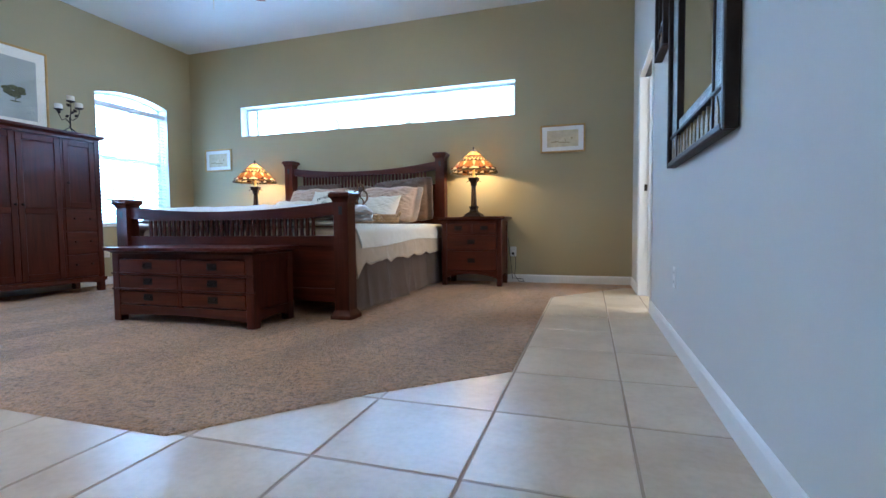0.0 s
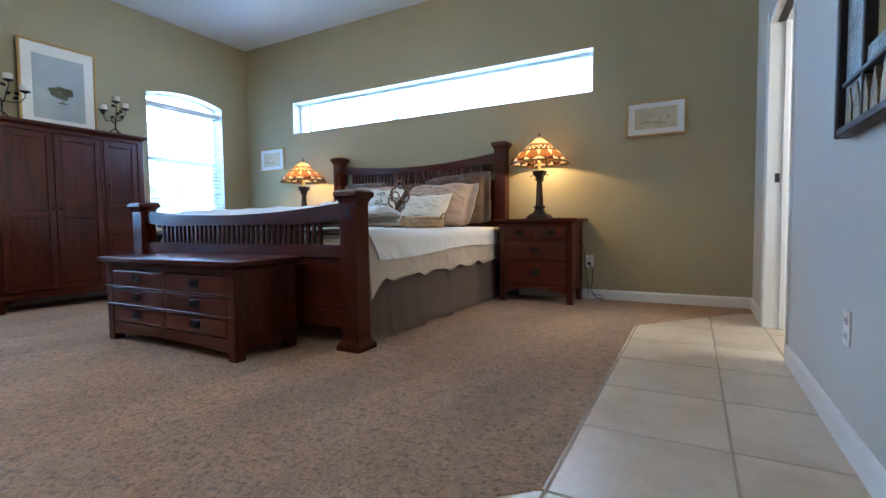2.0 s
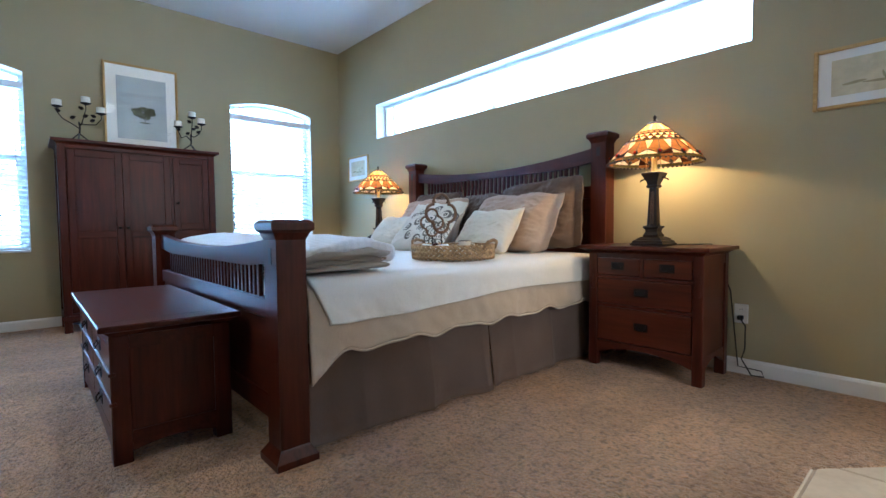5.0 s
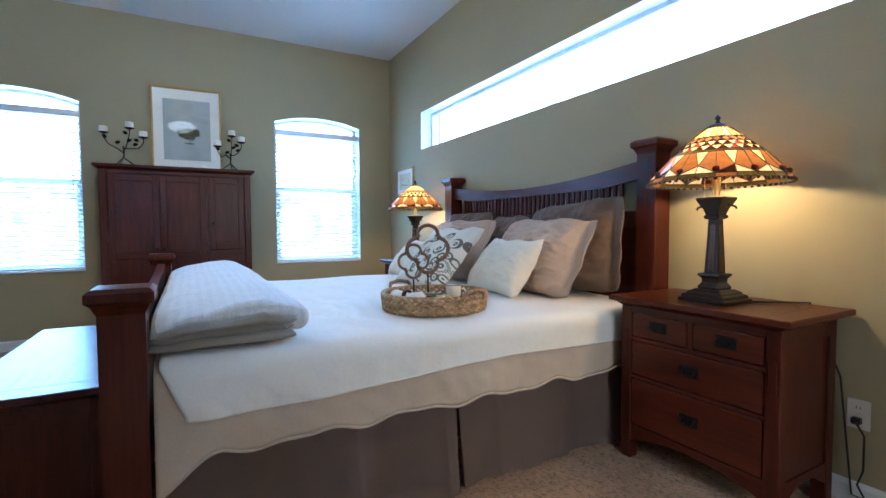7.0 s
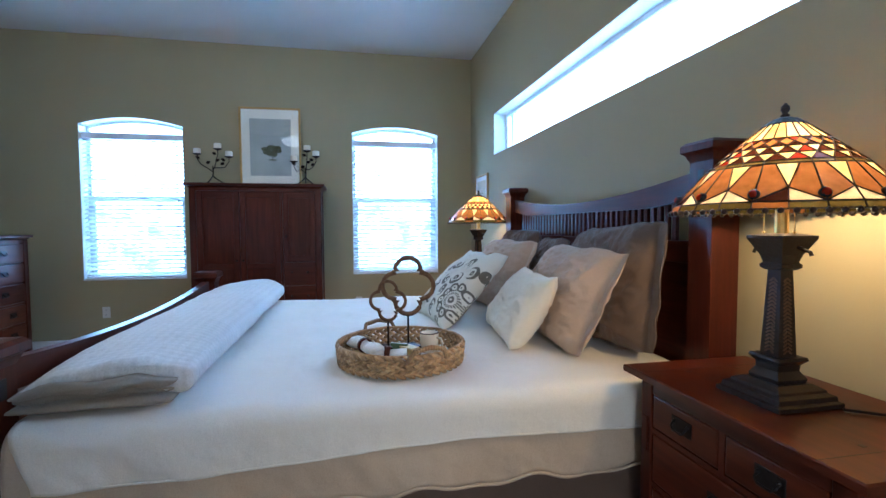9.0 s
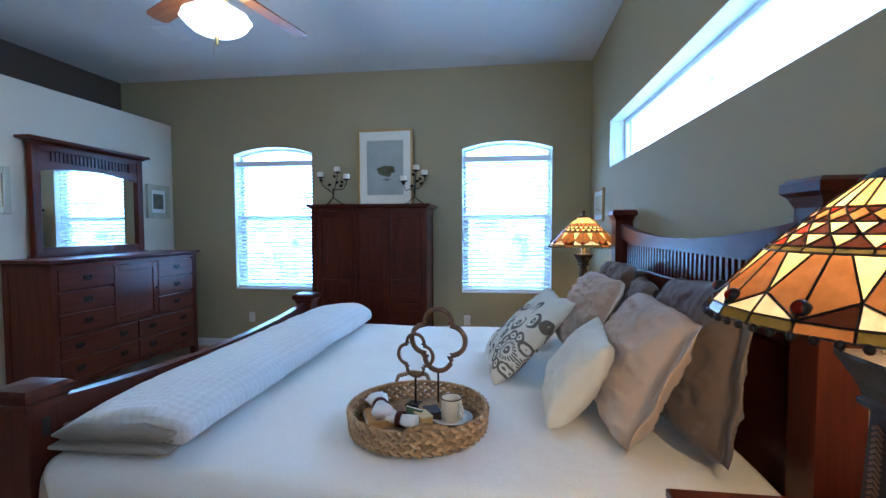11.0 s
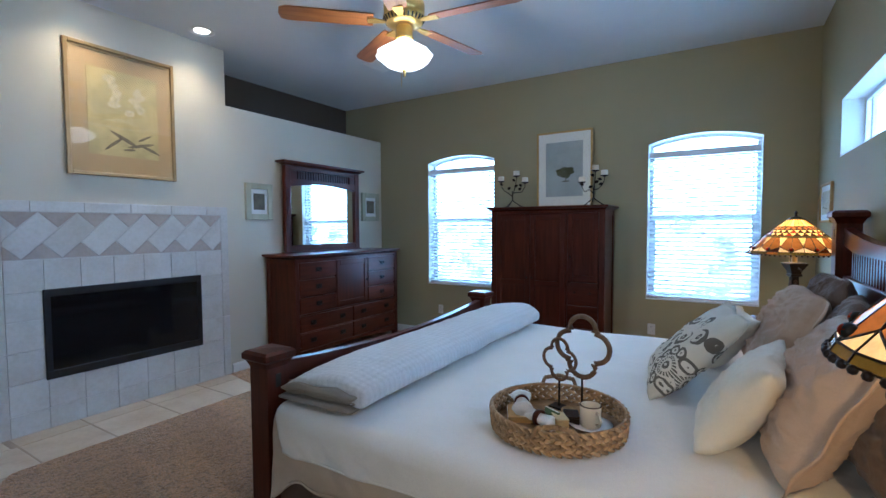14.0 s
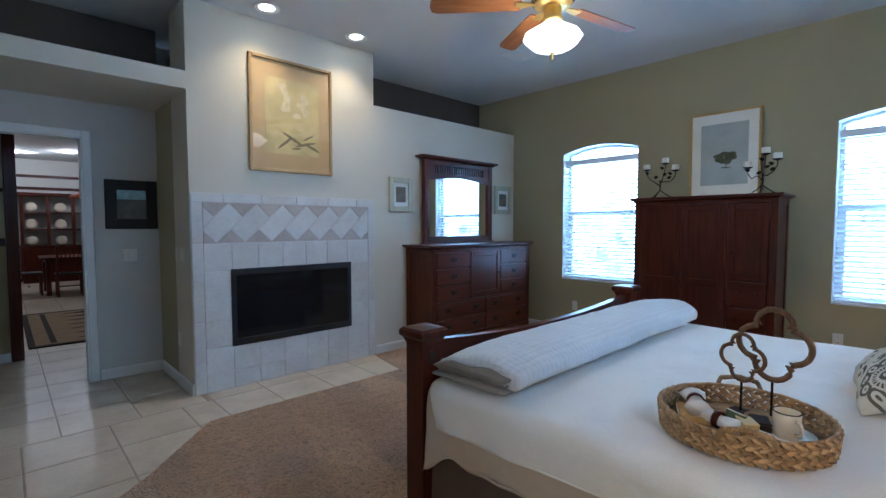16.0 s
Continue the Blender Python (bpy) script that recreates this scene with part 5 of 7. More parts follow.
# ---------------------------------------------------------------- candelabra on the armoire
def candelabrum(x, y, z, rz, arms):
    r = thing("candelabrum", x, y, z, "wrought iron leafy candelabrum holding three white candles", "candle holder", "candelabra on the armoire", rz)
    bm = bmesh.new()
    for k in range(3):
        a = 2 * math.pi * k / 3 + 0.5
        d = Vector((math.cos(a), math.sin(a), 0))
        add_tube(bm, [d * 0.135 + Vector((0, 0, 0.005)), d * 0.10 + Vector((0, 0, 0.016)), d * 0.05 + Vector((0, 0, 0.048)), Vector((0, 0, 0.085))], 0.0055, 6)
    part("feet", bm, IRON, r, "", True)
    bm = bmesh.new()
    add_tube(bm, [(0, 0, 0.08), (0.006, 0, 0.13), (0, 0, 0.19)], 0.0065, 6)
    stem = part("stem", bm, IRON, r, "", True)
    for k, (ax, ah) in enumerate(arms):
        bm = bmesh.new()
        pts = [(0, 0, 0.13 + 0.02 * k), (ax * 0.35, 0, 0.17), (ax * 0.75, 0, ah - 0.10), (ax, 0, ah - 0.045), (ax, 0, ah)]
        add_tube(bm, pts, [0.0055, 0.005, 0.0045, 0.004, 0.004], 6)
        part("arm", bm, IRON, r, "", True)
        part("candle_cup", lathe([(0.008, ah - 0.010), (0.030, ah), (0.042, ah + 0.006), (0.042, ah + 0.009), (0.02, ah + 0.009)], 14, ax, 0), IRON, r, "", True)
        c = part("candle", lathe([(0.034, ah + 0.0085), (0.035, ah + 0.012), (0.035, ah + 0.058), (0.031, ah + 0.062), (0.010, ah + 0.059)], 18, ax, 0), CANDLE, r, "white pillar candle", False)
        part("wick", tube([(ax, 0, ah + 0.058), (ax + 0.001, 0, ah + 0.070)], 0.0012, 5), BLACK, c)
        for u, s in ((0.45, 1), (0.8, -1)):
            bm = bmesh.new()
            cx, cz = ax * u, 0.15 + (ah - 0.16) * u
            outline = [(0.0, 0.0), (0.013, 0.010), (0.016, 0.024), (0.008, 0.040), (0.0, 0.047), (-0.008, 0.040), (-0.016, 0.024), (-0.013, 0.010)]
            add_prism(bm, outline, -0.0012, 0.0012, "y")
            bmesh.ops.transform(bm, matrix=Matrix.Translation((cx + 0.004 * s, 0, cz)) @ Matrix.Rotation(s * radians(65), 4, "Y") @ Matrix.Rotation(0.4 * s, 4, "Z"), verts=bm.verts)
            part("leaf", bm, IRON, r)


candelabrum(-5.21, 3.475, 1.69, 82, [(-0.150, 0.305), (0.055, 0.355), (0.165, 0.275)])
candelabrum(-5.21, 4.385, 1.69, 96, [(-0.115, 0.245), (0.020, 0.360), (0.110, 0.305)])


# ---------------------------------------------------------------- pictures (hung on a wall, fronts look along -y)
def picture(name, x, z, y, rz, w, h, fw, frame_mat, mat_mat, art, label, mx, mz, depth=0.022, tilt=0.0, glass=False):
    """Centre at z; frame width fw; margins mx, mz of the mount inside the frame."""
    r = thing(name, x, y, z, label, "picture", "", rz)
    if tilt:
        r.matrix_world = r.matrix_world @ pose(0, 0, 0, tilt, 0, 0)
    for s in (-1, 1):
        part("frame_side", box(s * w / 2, s * (w / 2 - fw), -depth, -0.001, -h / 2, h / 2, 0.004), frame_mat, r)
        part("frame_rail", box(-w / 2 + fw, w / 2 - fw, -depth, -0.001, s * h / 2, s * (h / 2 - fw), 0.004), frame_mat, r)
    part("mount", box(-w / 2 + fw, w / 2 - fw, -depth * 0.5, -0.002, -h / 2 + fw, h / 2 - fw), mat_mat, r)
    aw, ah = w / 2 - fw - mx, h / 2 - fw - mz
    a = part("print", box(-aw, aw, -depth * 0.5 - 0.003, -depth * 0.5 + 0.001, -ah, ah), art, r)
    if glass:
        g = part("glass", box(-w / 2 + fw, w / 2 - fw, -depth * 0.5 - 0.008, -depth * 0.5 - 0.006, -h / 2 + fw, h / 2 - fw), PICGLASS, r)
        g.visible_shadow = False
    return r, a, aw, ah, -depth * 0.5 - 0.0035


def flat_blobs(parent, name, blobs, y, mat):
    """Soft flat shapes printed on a picture: (x, z, rx, rz, turn)."""
    bm = bmesh.new()
    for i, (x, z, rx, rz, turn) in enumerate(blobs):
        n = 14
        pts = []
        for k in range(n):
            a = 2 * math.pi * k / n
            q = 1 + 0.22 * noise.noise((math.cos(a) * 1.5 + i * 3.1, math.sin(a) * 1.5, i))
            u, v = rx * q * math.cos(a), rz * q * math.sin(a)
            c, s = math.cos(turn), math.sin(turn)
            pts.append((x + u * c - v * s, z + u * s + v * c))
        yy = y - 0.0003 * (i + 1)
        bm.faces.new([bm.verts.new((p[0], yy, p[1])) for p in pts])
    return tagged(part(name, bm, mat, parent), kind="stuff")


PICGLASS = glass_pane()
SKYPRINT = surface("misty_grey_print", (0.36, 0.40, 0.43), 0.5, 0.16, 3.5, 40, 0)
TREEC = surface("dark_green_print", (0.075, 0.085, 0.035), 0.6, 0.35, 30, 120, 0)
OCHREP = surface("ochre_floral_print", (0.52, 0.42, 0.19), 0.55, 0.22, 5, 30, 0)
SANDP = surface("sandy_mount", (0.45, 0.31, 0.15), 0.6, 0.06, 4, 100, 0)
BLOSSOM = surface("pale_blossom_print", (0.58, 0.50, 0.31), 0.6, 0.2, 20, 60, 0)
LEAFP = surface("brown_leaf_print", (0.17, 0.13, 0.075), 0.6, 0.3, 20, 60, 0)
GREYP = surface("dark_print", (0.13, 0.12, 0.10), 0.5, 0.3, 14, 60, 0)
SILVERF = surface("pale_silver_frame", (0.48, 0.47, 0.34), 0.4, 0.08, 8, 90, 0.1, 0.1)
DUNEP = surface("olive_dune_print", (0.36, 0.31, 0.16), 0.6, 0.2, 20, 60, 0)
PALEP = surface("pale_sand_print", (0.60, 0.53, 0.34), 0.55, 0.16, 9, 40, 0)
OLIVEP = surface("olive_brown_print", (0.13, 0.11, 0.065), 0.5, 0.35, 12, 60, 0)
BEACHP = surface("blue_photo_print", (0.34, 0.50, 0.52), 0.4, 0.35, 9, 40, 0)

# tree print leaning on the wall above the armoire
rnd = random.Random(5)
r, a, aw, ah, yy = picture("framed_tree_print", -5.452, 2.1185, 4.005, 88.1, 0.640, 0.855, 0.022, GOLD, PAPER, SKYPRINT, "tall framed tree print with white mount leaning on the wall", 0.085, 0.10, 0.025, 0.7, True)
flat_blobs(a, "tree", [(0.02, -0.10, 0.004, 0.05, 0.1)] + [(0.02 + 0.085 * math.cos(t) * rnd.random(), -0.035 + 0.035 * math.sin(t), 0.045, 0.026, 0) for t in [k * 0.9 for k in range(9)]] + [(0.02, -0.135, 0.05, 0.006, 0), (0.05, -0.09, 0.03, 0.008, 0.6)], yy, TREEC)
# small prints on the bed wall
for x, w in ((-0.172, 0.495), (-5.012, 0.47)):
    r, a, aw, ah, yy = picture("framed_landscape_print", x, 1.655, YN, 0, w, 0.315, 0.020, GOLD, PAPER, PALEP, "small gold-framed landscape print with a white mount", 0.055, 0.045)
    flat_blobs(a, "dunes", [(0.03, -0.02, 0.005, 0.020, 0.3), (0.10, 0.0, 0.010, 0.011, 0.2), (-0.08, -0.035, 0.05, 0.007, 0.1), (0.02, -0.045, 0.07, 0.006, -0.05)], yy, DUNEP)
# large floral print over the fireplace
r, a, aw, ah, yy = picture("framed_floral_print", -2.162, 2.405, YS, 180, 0.81, 1.02, 0.030, GILT, SANDP, OCHREP, "large gilt-framed floral print over the fireplace", 0.115, 0.14, 0.03, 0, True)
flat_blobs(a, "blossoms", [(-0.10 + 0.045 * k * rnd.random(), 0.27 - 0.05 * k, 0.035 + 0.02 * rnd.random(), 0.03, rnd.random()) for k in range(6)] + [(0.10 + 0.03 * math.sin(k * 2.1), 0.20 - 0.035 * k, 0.04, 0.028, rnd.random()) for k in range(5)], yy, BLOSSOM)
flat_blobs(a, "leaves", [(0.0, -0.20, 0.12, 0.014, -0.5), (0.12, -0.235, 0.11, 0.012, 0.25), (0.19, -0.26, 0.09, 0.012, -0.4), (-0.08, -0.24, 0.09, 0.012, 0.7), (0.03, -0.28, 0.05, 0.010, 0.1), (0.15, -0.17, 0.06, 0.010, 0.5)], yy, LEAFP)
part("inner_fillet", box(-aw - 0.085, aw + 0.085, yy - 0.001, yy + 0.002, ah + 0.118, ah + 0.124), LEAFP, r)
# pair of small frames beside the mirror
for x, w in ((-3.432, 0.33), (-5.235, 0.35)):
    picture("shadow_box_frame", x, 1.752, YS, 180, w, 0.385, 0.062, SILVERF, PAPER, OLIVEP, "square pale silver frame with a small dark print", 0.035, 0.045, 0.035)
# black frame in the passage
EBONY = surface("black_painted_wood", (0.012, 0.012, 0.014), 0.62, 0.15, 6, 90, 0.1)
r, a, aw, ah, yy = picture("black_framed_photo", -1.052, 1.602, YP, 180, 0.412, 0.45, 0.088, EBONY, EBONY, GREYP, "wide black wooden frame with a small seascape photograph", 0.004, 0.004, 0.03)
part("bright_sky", box(-aw, aw, yy - 0.001, yy + 0.001, ah * 0.36, ah), BEACHP, a, "pale blue sky of the photograph")


# ---------------------------------------------------------------- bordered mirrors on the pale wall (fronts look along -x)
def bordered_mirror(y, z, w, h):
    r = thing("wall_mirror", XE, y, z, "dark framed wall mirror with a silver and gilt relief border", "mirror", "bordered mirrors", -90)
    silver = surface("hammered_silver_relief", (0.34, 0.34, 0.33), 0.35, 0.4, 12, 70, 0.9, 0.7, 0.02)
    gold = surface("gilded_relief", (0.24, 0.165, 0.07), 0.42, 0.35, 14, 60, 0.6, 0.5, 0.01)
    d = 0.05
    for s in (-1, 1):
        part("frame_side", box(s * w / 2, s * (w / 2 - 0.028), -d, -0.001, -h / 2, h / 2, 0.005), BRONZE, r)
        part("frame_rail", box(-w / 2 + 0.028, w / 2 - 0.028, -d, -0.001, s * h / 2, s * (h / 2 - 0.028), 0.005), BRONZE, r)
        part("side_border", box(s * (w / 2 - 0.028), s * (w / 2 - 0.20 * min(1, w)), -0.028, -0.002, -h / 2 + 0.028, h / 2 - 0.028), silver, r)
        part("inner_bar", box(s * (w / 2 - 0.20 * min(1, w)), s * (w / 2 - 0.20 * min(1, w) - 0.016), -0.036, -0.002, -h / 2 + 0.028, h / 2 - 0.028, 0.003), BRONZE, r)
    part("mirror_glass", box(-w / 2 + 0.2 * min(1, w), w / 2 - 0.2 * min(1, w), -0.020, -0.002, -h / 2 + 0.16, h / 2 - 0.028), MIRROR[0], r, "silvered mirror glass")
    part("silver_band", box(-w / 2 + 0.2 * min(1, w), w / 2 - 0.2 * min(1, w), -0.026, -0.003, -h / 2 + 0.165, -h / 2 + 0.215), silver, r)
    part("cross_bar", box(-w / 2 + 0.028, w / 2 - 0.028, -0.038, -0.004, -h / 2 + 0.15, -h / 2 + 0.165, 0.003), BRONZE, r)
    n = int(w / 0.075)
    for i in range(n):
        u = -w / 2 + 0.045 + (w - 0.09) * (i + 0.5) / n
        bm = bmesh.new()
        add_prism(bm, [(u - 0.028, -h / 2 + 0.030), (u + 0.028, -h / 2 + 0.030), (u + 0.024, -h / 2 + 0.085), (u, -h / 2 + 0.140), (u - 0.024, -h / 2 + 0.085)], -0.032, -0.004, "y")
        part("gilded_leaf", bm, gold, r)


bordered_mirror(3.03, 1.62, 1.12, 1.28)
bordered_mirror(3.985, 2.10, 0.36, 0.74)


# ---------------------------------------------------------------- switches and outlets
def wall_plate(x, y, z, rz, kind, w=0.074):
    r = thing("wall_switch" if kind == "switch" else "power_outlet", x, y, z, "ivory plastic light switch plate" if kind == "switch" else "ivory plastic power outlet on the wall", "switch" if kind == "switch" else "outlet", "", rz)
    part("plate", box(-w / 2, w / 2, -0.006, -0.0005, -0.058, 0.058, 0.003), PLASTIC, r)
    if kind == "switch":
        part("rocker", box(-0.016, 0.016, -0.010, -0.006, -0.032, 0.032, 0.002), PLASTIC, r)
    else:
        for s in (-1, 1):
            f = part("socket", box(-0.017, 0.017, -0.008, -0.006, s * 0.025 - 0.014, s * 0.025 + 0.014, 0.003), PLASTIC, r)
            for u in (-0.006, 0.006):
                part("slot", box(u - 0.0012, u + 0.0012, -0.0085, -0.0079, s * 0.025 - 0.004, s * 0.025 + 0.006), BLACK, f)
    return r


wall_plate(-0.735, YN, 0.365, 0, "outlet")
wall_plate(XW, 2.328, 0.37, 90, "outlet")
wall_plate(XW, 4.93, 0.39, 90, "outlet")
wall_plate(XE, 3.58, 0.385, -90, "outlet")
wall_plate(-1.025, YP, 1.13, 180, "switch", 0.118)
wall_plate(XB1, 0.92, 1.155, 90, "switch")
wall_plate(XB1, 1.09, 1.16, 90, "switch", 0.118)
wall_plate(XB1, 0.93, 0.41, 90, "outlet")
cord = finish("lamp_cord", tube([(-0.735, YN - 0.034, 0.345), (-0.70, YN - 0.05, 0.30), (-0.705, YN - 0.035, 0.16), (-0.72, YN - 0.04, 0.10), (-0.66, YN - 0.07, 0.020), (-0.60, YN - 0.06, 0.021), (-0.62, YN - 0.03, 0.045), (-0.74, YN - 0.03, 0.05), (-0.79, YN - 0.02, 0.50), (-0.90, YN - 0.02, 0.781), (-1.03, YN - 0.20, 0.781)], 0.004, 6), BLACK, None, "", True)
tagged(cord, "black lamp cord plugged into the outlet behind the nightstand", "cord")
plug = finish("plug", box(-0.750, -0.720, YN - 0.036, YN - 0.009, 0.330, 0.356, 0.004), BLACK)
tagged(plug, "black plug in the wall outlet", "plug")

# ---------------------------------------------------------------- fireplace
HY0 = YS + 0.001
fp = thing("fireplace", -2.172, YS, 0, "tiled fireplace surround with a black framed firebox", "fireplace")


def fx(x):
    return x + 2.172


fpw = (-3.062, -1.275)
sur = part("surround_bed", box(fx(fpw[0]), fx(FB[0]), 0.001, 0.008, 0, 1.68), HGROUT, fp)
part("surround_bed", box(fx(FB[1]), fx(fpw[1]), 0.001, 0.008, 0, 1.68), HGROUT, fp)
part("surround_bed", box(fx(FB[0]), fx(FB[1]), 0.001, 0.008, 0, FB[2]), HGROUT, fp)
part("surround_bed", box(fx(FB[0]), fx(FB[1]), 0.001, 0.008, FB[3], 1.68), HGROUT, fp)


def htile(x0, x1, z0, z1, mat=HTILE):
    g = 0.0016
    part("tile", box(fx(x0) + g, fx(x1) - g, 0.006, 0.017, z0 + g, z1 - g, 0.0022), mat, fp)


def row(z0, z1, x0, x1, w, start):
    x = x1
    first = start
    while x > x0 + 0.004:
        nx = max(x0, x - first)
        if nx - x0 < 0.03:
            nx = x0
        htile(nx, x, z0, z1)
        x, first = nx, w


XI0, XI1 = -2.985, -1.362
for i, (z0, z1) in enumerate(((0.0, 0.27), (0.27, 0.60), (0.60, 0.93), (0.93, 1.26), (1.26, 1.60))):
    htile(XI1, fpw[1], z0, z1)
    htile(fpw[0], XI0, z0, z1)
row(1.60, 1.68, fpw[0], fpw[1], 0.33, 0.25)
row(0.0, 0.155, XI0, XI1, 0.228, 0.225)
row(0.155, FB[2], XI0, XI1, 0.228, 0.225)
for z0, z1 in ((FB[2], 0.60), (0.60, 0.82), (0.82, FB[3])):
    htile(FB[1], XI1, z0, z1)
    htile(XI0, FB[0], z0, z1)
row(FB[3], 1.255, XI0, XI1, 0.228, 0.225)


# diamond band: rectangles set at 45 degrees between taupe triangles
def clip_poly(poly, x0, x1):
    for lim, sg in ((x0, 1), (x1, -1)):
        out = []
        for p, q in zip(poly, poly[1:] + poly[:1]):
            ip, iq = sg * (p[0] - lim) >= 0, sg * (q[0] - lim) >= 0
            if ip:
                out.append(p)
            if ip != iq:
                t = (lim - p[0]) / (q[0] - p[0])
                out.append((lim, p[1] + t * (q[1] - p[1])))
        poly = out
        if len(poly) < 3:
            return None
    return poly


def shrink(poly, g):
    cx, cz = sum(p[0] for p in poly) / len(poly), sum(p[1] for p in poly) / len(poly)
    return [(cx + (p[0] - cx) * g, cz + (p[1] - cz) * g) for p in poly]


ZB, ZT, SP = 1.26, 1.60, 0.2385
part("band_ground", box(fx(XI0), fx(XI1), 0.005, 0.0095, ZB, ZT), HGROUT, fp)
for k in range(-1, 9):
    top = -1.333 - SP * k
    bot = top + 0.108
    quad = [(top, ZT), (top - 0.1155, ZT - 0.1155), (bot, ZB), (bot + 0.1155, ZB + 0.1155)]
    q2 = clip_poly(quad, XI0 + 0.002, XI1 - 0.002)
    if q2:
        part("tile", prism([(fx(p[0]), p[1]) for p in shrink(q2, 0.985)], 0.006, 0.018, "y"), HTILE, fp)
    for tri in ([(top, ZT), (top - SP, ZT), (top - 0.1155, ZT - 0.1155)], [(bot, ZB), (bot - SP, ZB), (bot - SP + 0.1155, ZB + 0.1155)]):
        t2 = clip_poly(tri, XI0 + 0.002, XI1 - 0.002)
        if t2:
            part("tile", prism([(fx(p[0]), p[1]) for p in shrink(t2, 0.96)], 0.006, 0.0165, "y"), HTAUPE, fp)

# firebox
part("firebox_back", box(fx(FB[0]) + 0.12, fx(FB[1]) - 0.12, -0.44, -0.42, FB[2], FB[3]), SOOT, fp)
for s, x in ((1, FB[0]), (-1, FB[1])):
    bm = bmesh.new()
    add_prism(bm, [(fx(x) + 0.002 * s, -0.001), (fx(x) + 0.014 * s, -0.001), (fx(x) + 0.134 * s, -0.42), (fx(x) + 0.002 * s, -0.42)], FB[2], FB[3], "z")
    part("firebox_side", bm, SOOT, fp)
part("firebox_floor", box(fx(FB[0]), fx(FB[1]), -0.43, -0.001, FB[2] - 0.001, FB[2] + 0.012), SOOT, fp)
part("firebox_roof", box(fx(FB[0]), fx(FB[1]), -0.43, -0.001, FB[3] - 0.010, FB[3] + 0.001), SOOT, fp)
for a, b, c, d in ((FB[0] - 0.012, FB[1] + 0.012, FB[3] - 0.045, FB[3] + 0.012), (FB[0] - 0.012, FB[1] + 0.012, FB[2] - 0.012, FB[2] + 0.050)):
    part("metal_frame", box(fx(a), fx(b), 0.012, 0.026, c, d, 0.003), BLACK, fp, "black metal firebox frame")
for a in (FB[0] - 0.012, FB[1] - 0.030):
    part("metal_frame", box(fx(a), fx(a + 0.042), 0.012, 0.026, FB[2] + 0.050, FB[3] - 0.045, 0.003), BLACK, fp)
FGLASS = surface("smoked_fire_glass", (0.02, 0.02, 0.022), 0.06, 0.1, 3, 40, 0)
FGLASS.node_tree.nodes["Principled BSDF"].inputs["Transmission Weight"].default_value = 0.55
g = part("glass_door", box(fx(FB[0] + 0.030), fx(FB[1] - 0.030), 0.014, 0.018, FB[2] + 0.050, FB[3] - 0.045), FGLASS, fp, "smoked glass fire door")
g.visible_shadow = False
for i in range(5):
    u = -0.34 + 0.17 * i
    part("grate_bar", tube([(u, -0.34, FB[2] + 0.09), (u, -0.12, FB[2] + 0.07), (u, -0.10, FB[2] + 0.14)], 0.009, 6), BLACK, fp)
BARK = surface("charred_log", (0.075, 0.065, 0.058), 0.95, 0.4, 18, 90, 0.9)
for i, (x0, y0, z0, x1, y1, z1, rr) in enumerate(((-0.42, -0.20, 0.15, 0.38, -0.24, 0.15, 0.050), (-0.36, -0.31, 0.16, 0.42, -0.29, 0.165, 0.055), (-0.28, -0.16, 0.245, 0.18, -0.32, 0.25, 0.042), (-0.02, -0.30, 0.255, 0.36, -0.18, 0.285, 0.038))):
    pts = [(x0 + (x1 - x0) * k / 6, y0 + (y1 - y0) * k / 6, FB[2] + z0 + (z1 - z0) * k / 6 + 0.008 * math.sin(k * 2 + i)) for k in range(7)]
    part("log", tube(pts, [rr * (1 + 0.12 * math.sin(k * 3 + i)) for k in range(7)], 9), BARK, fp, "charred log", True)


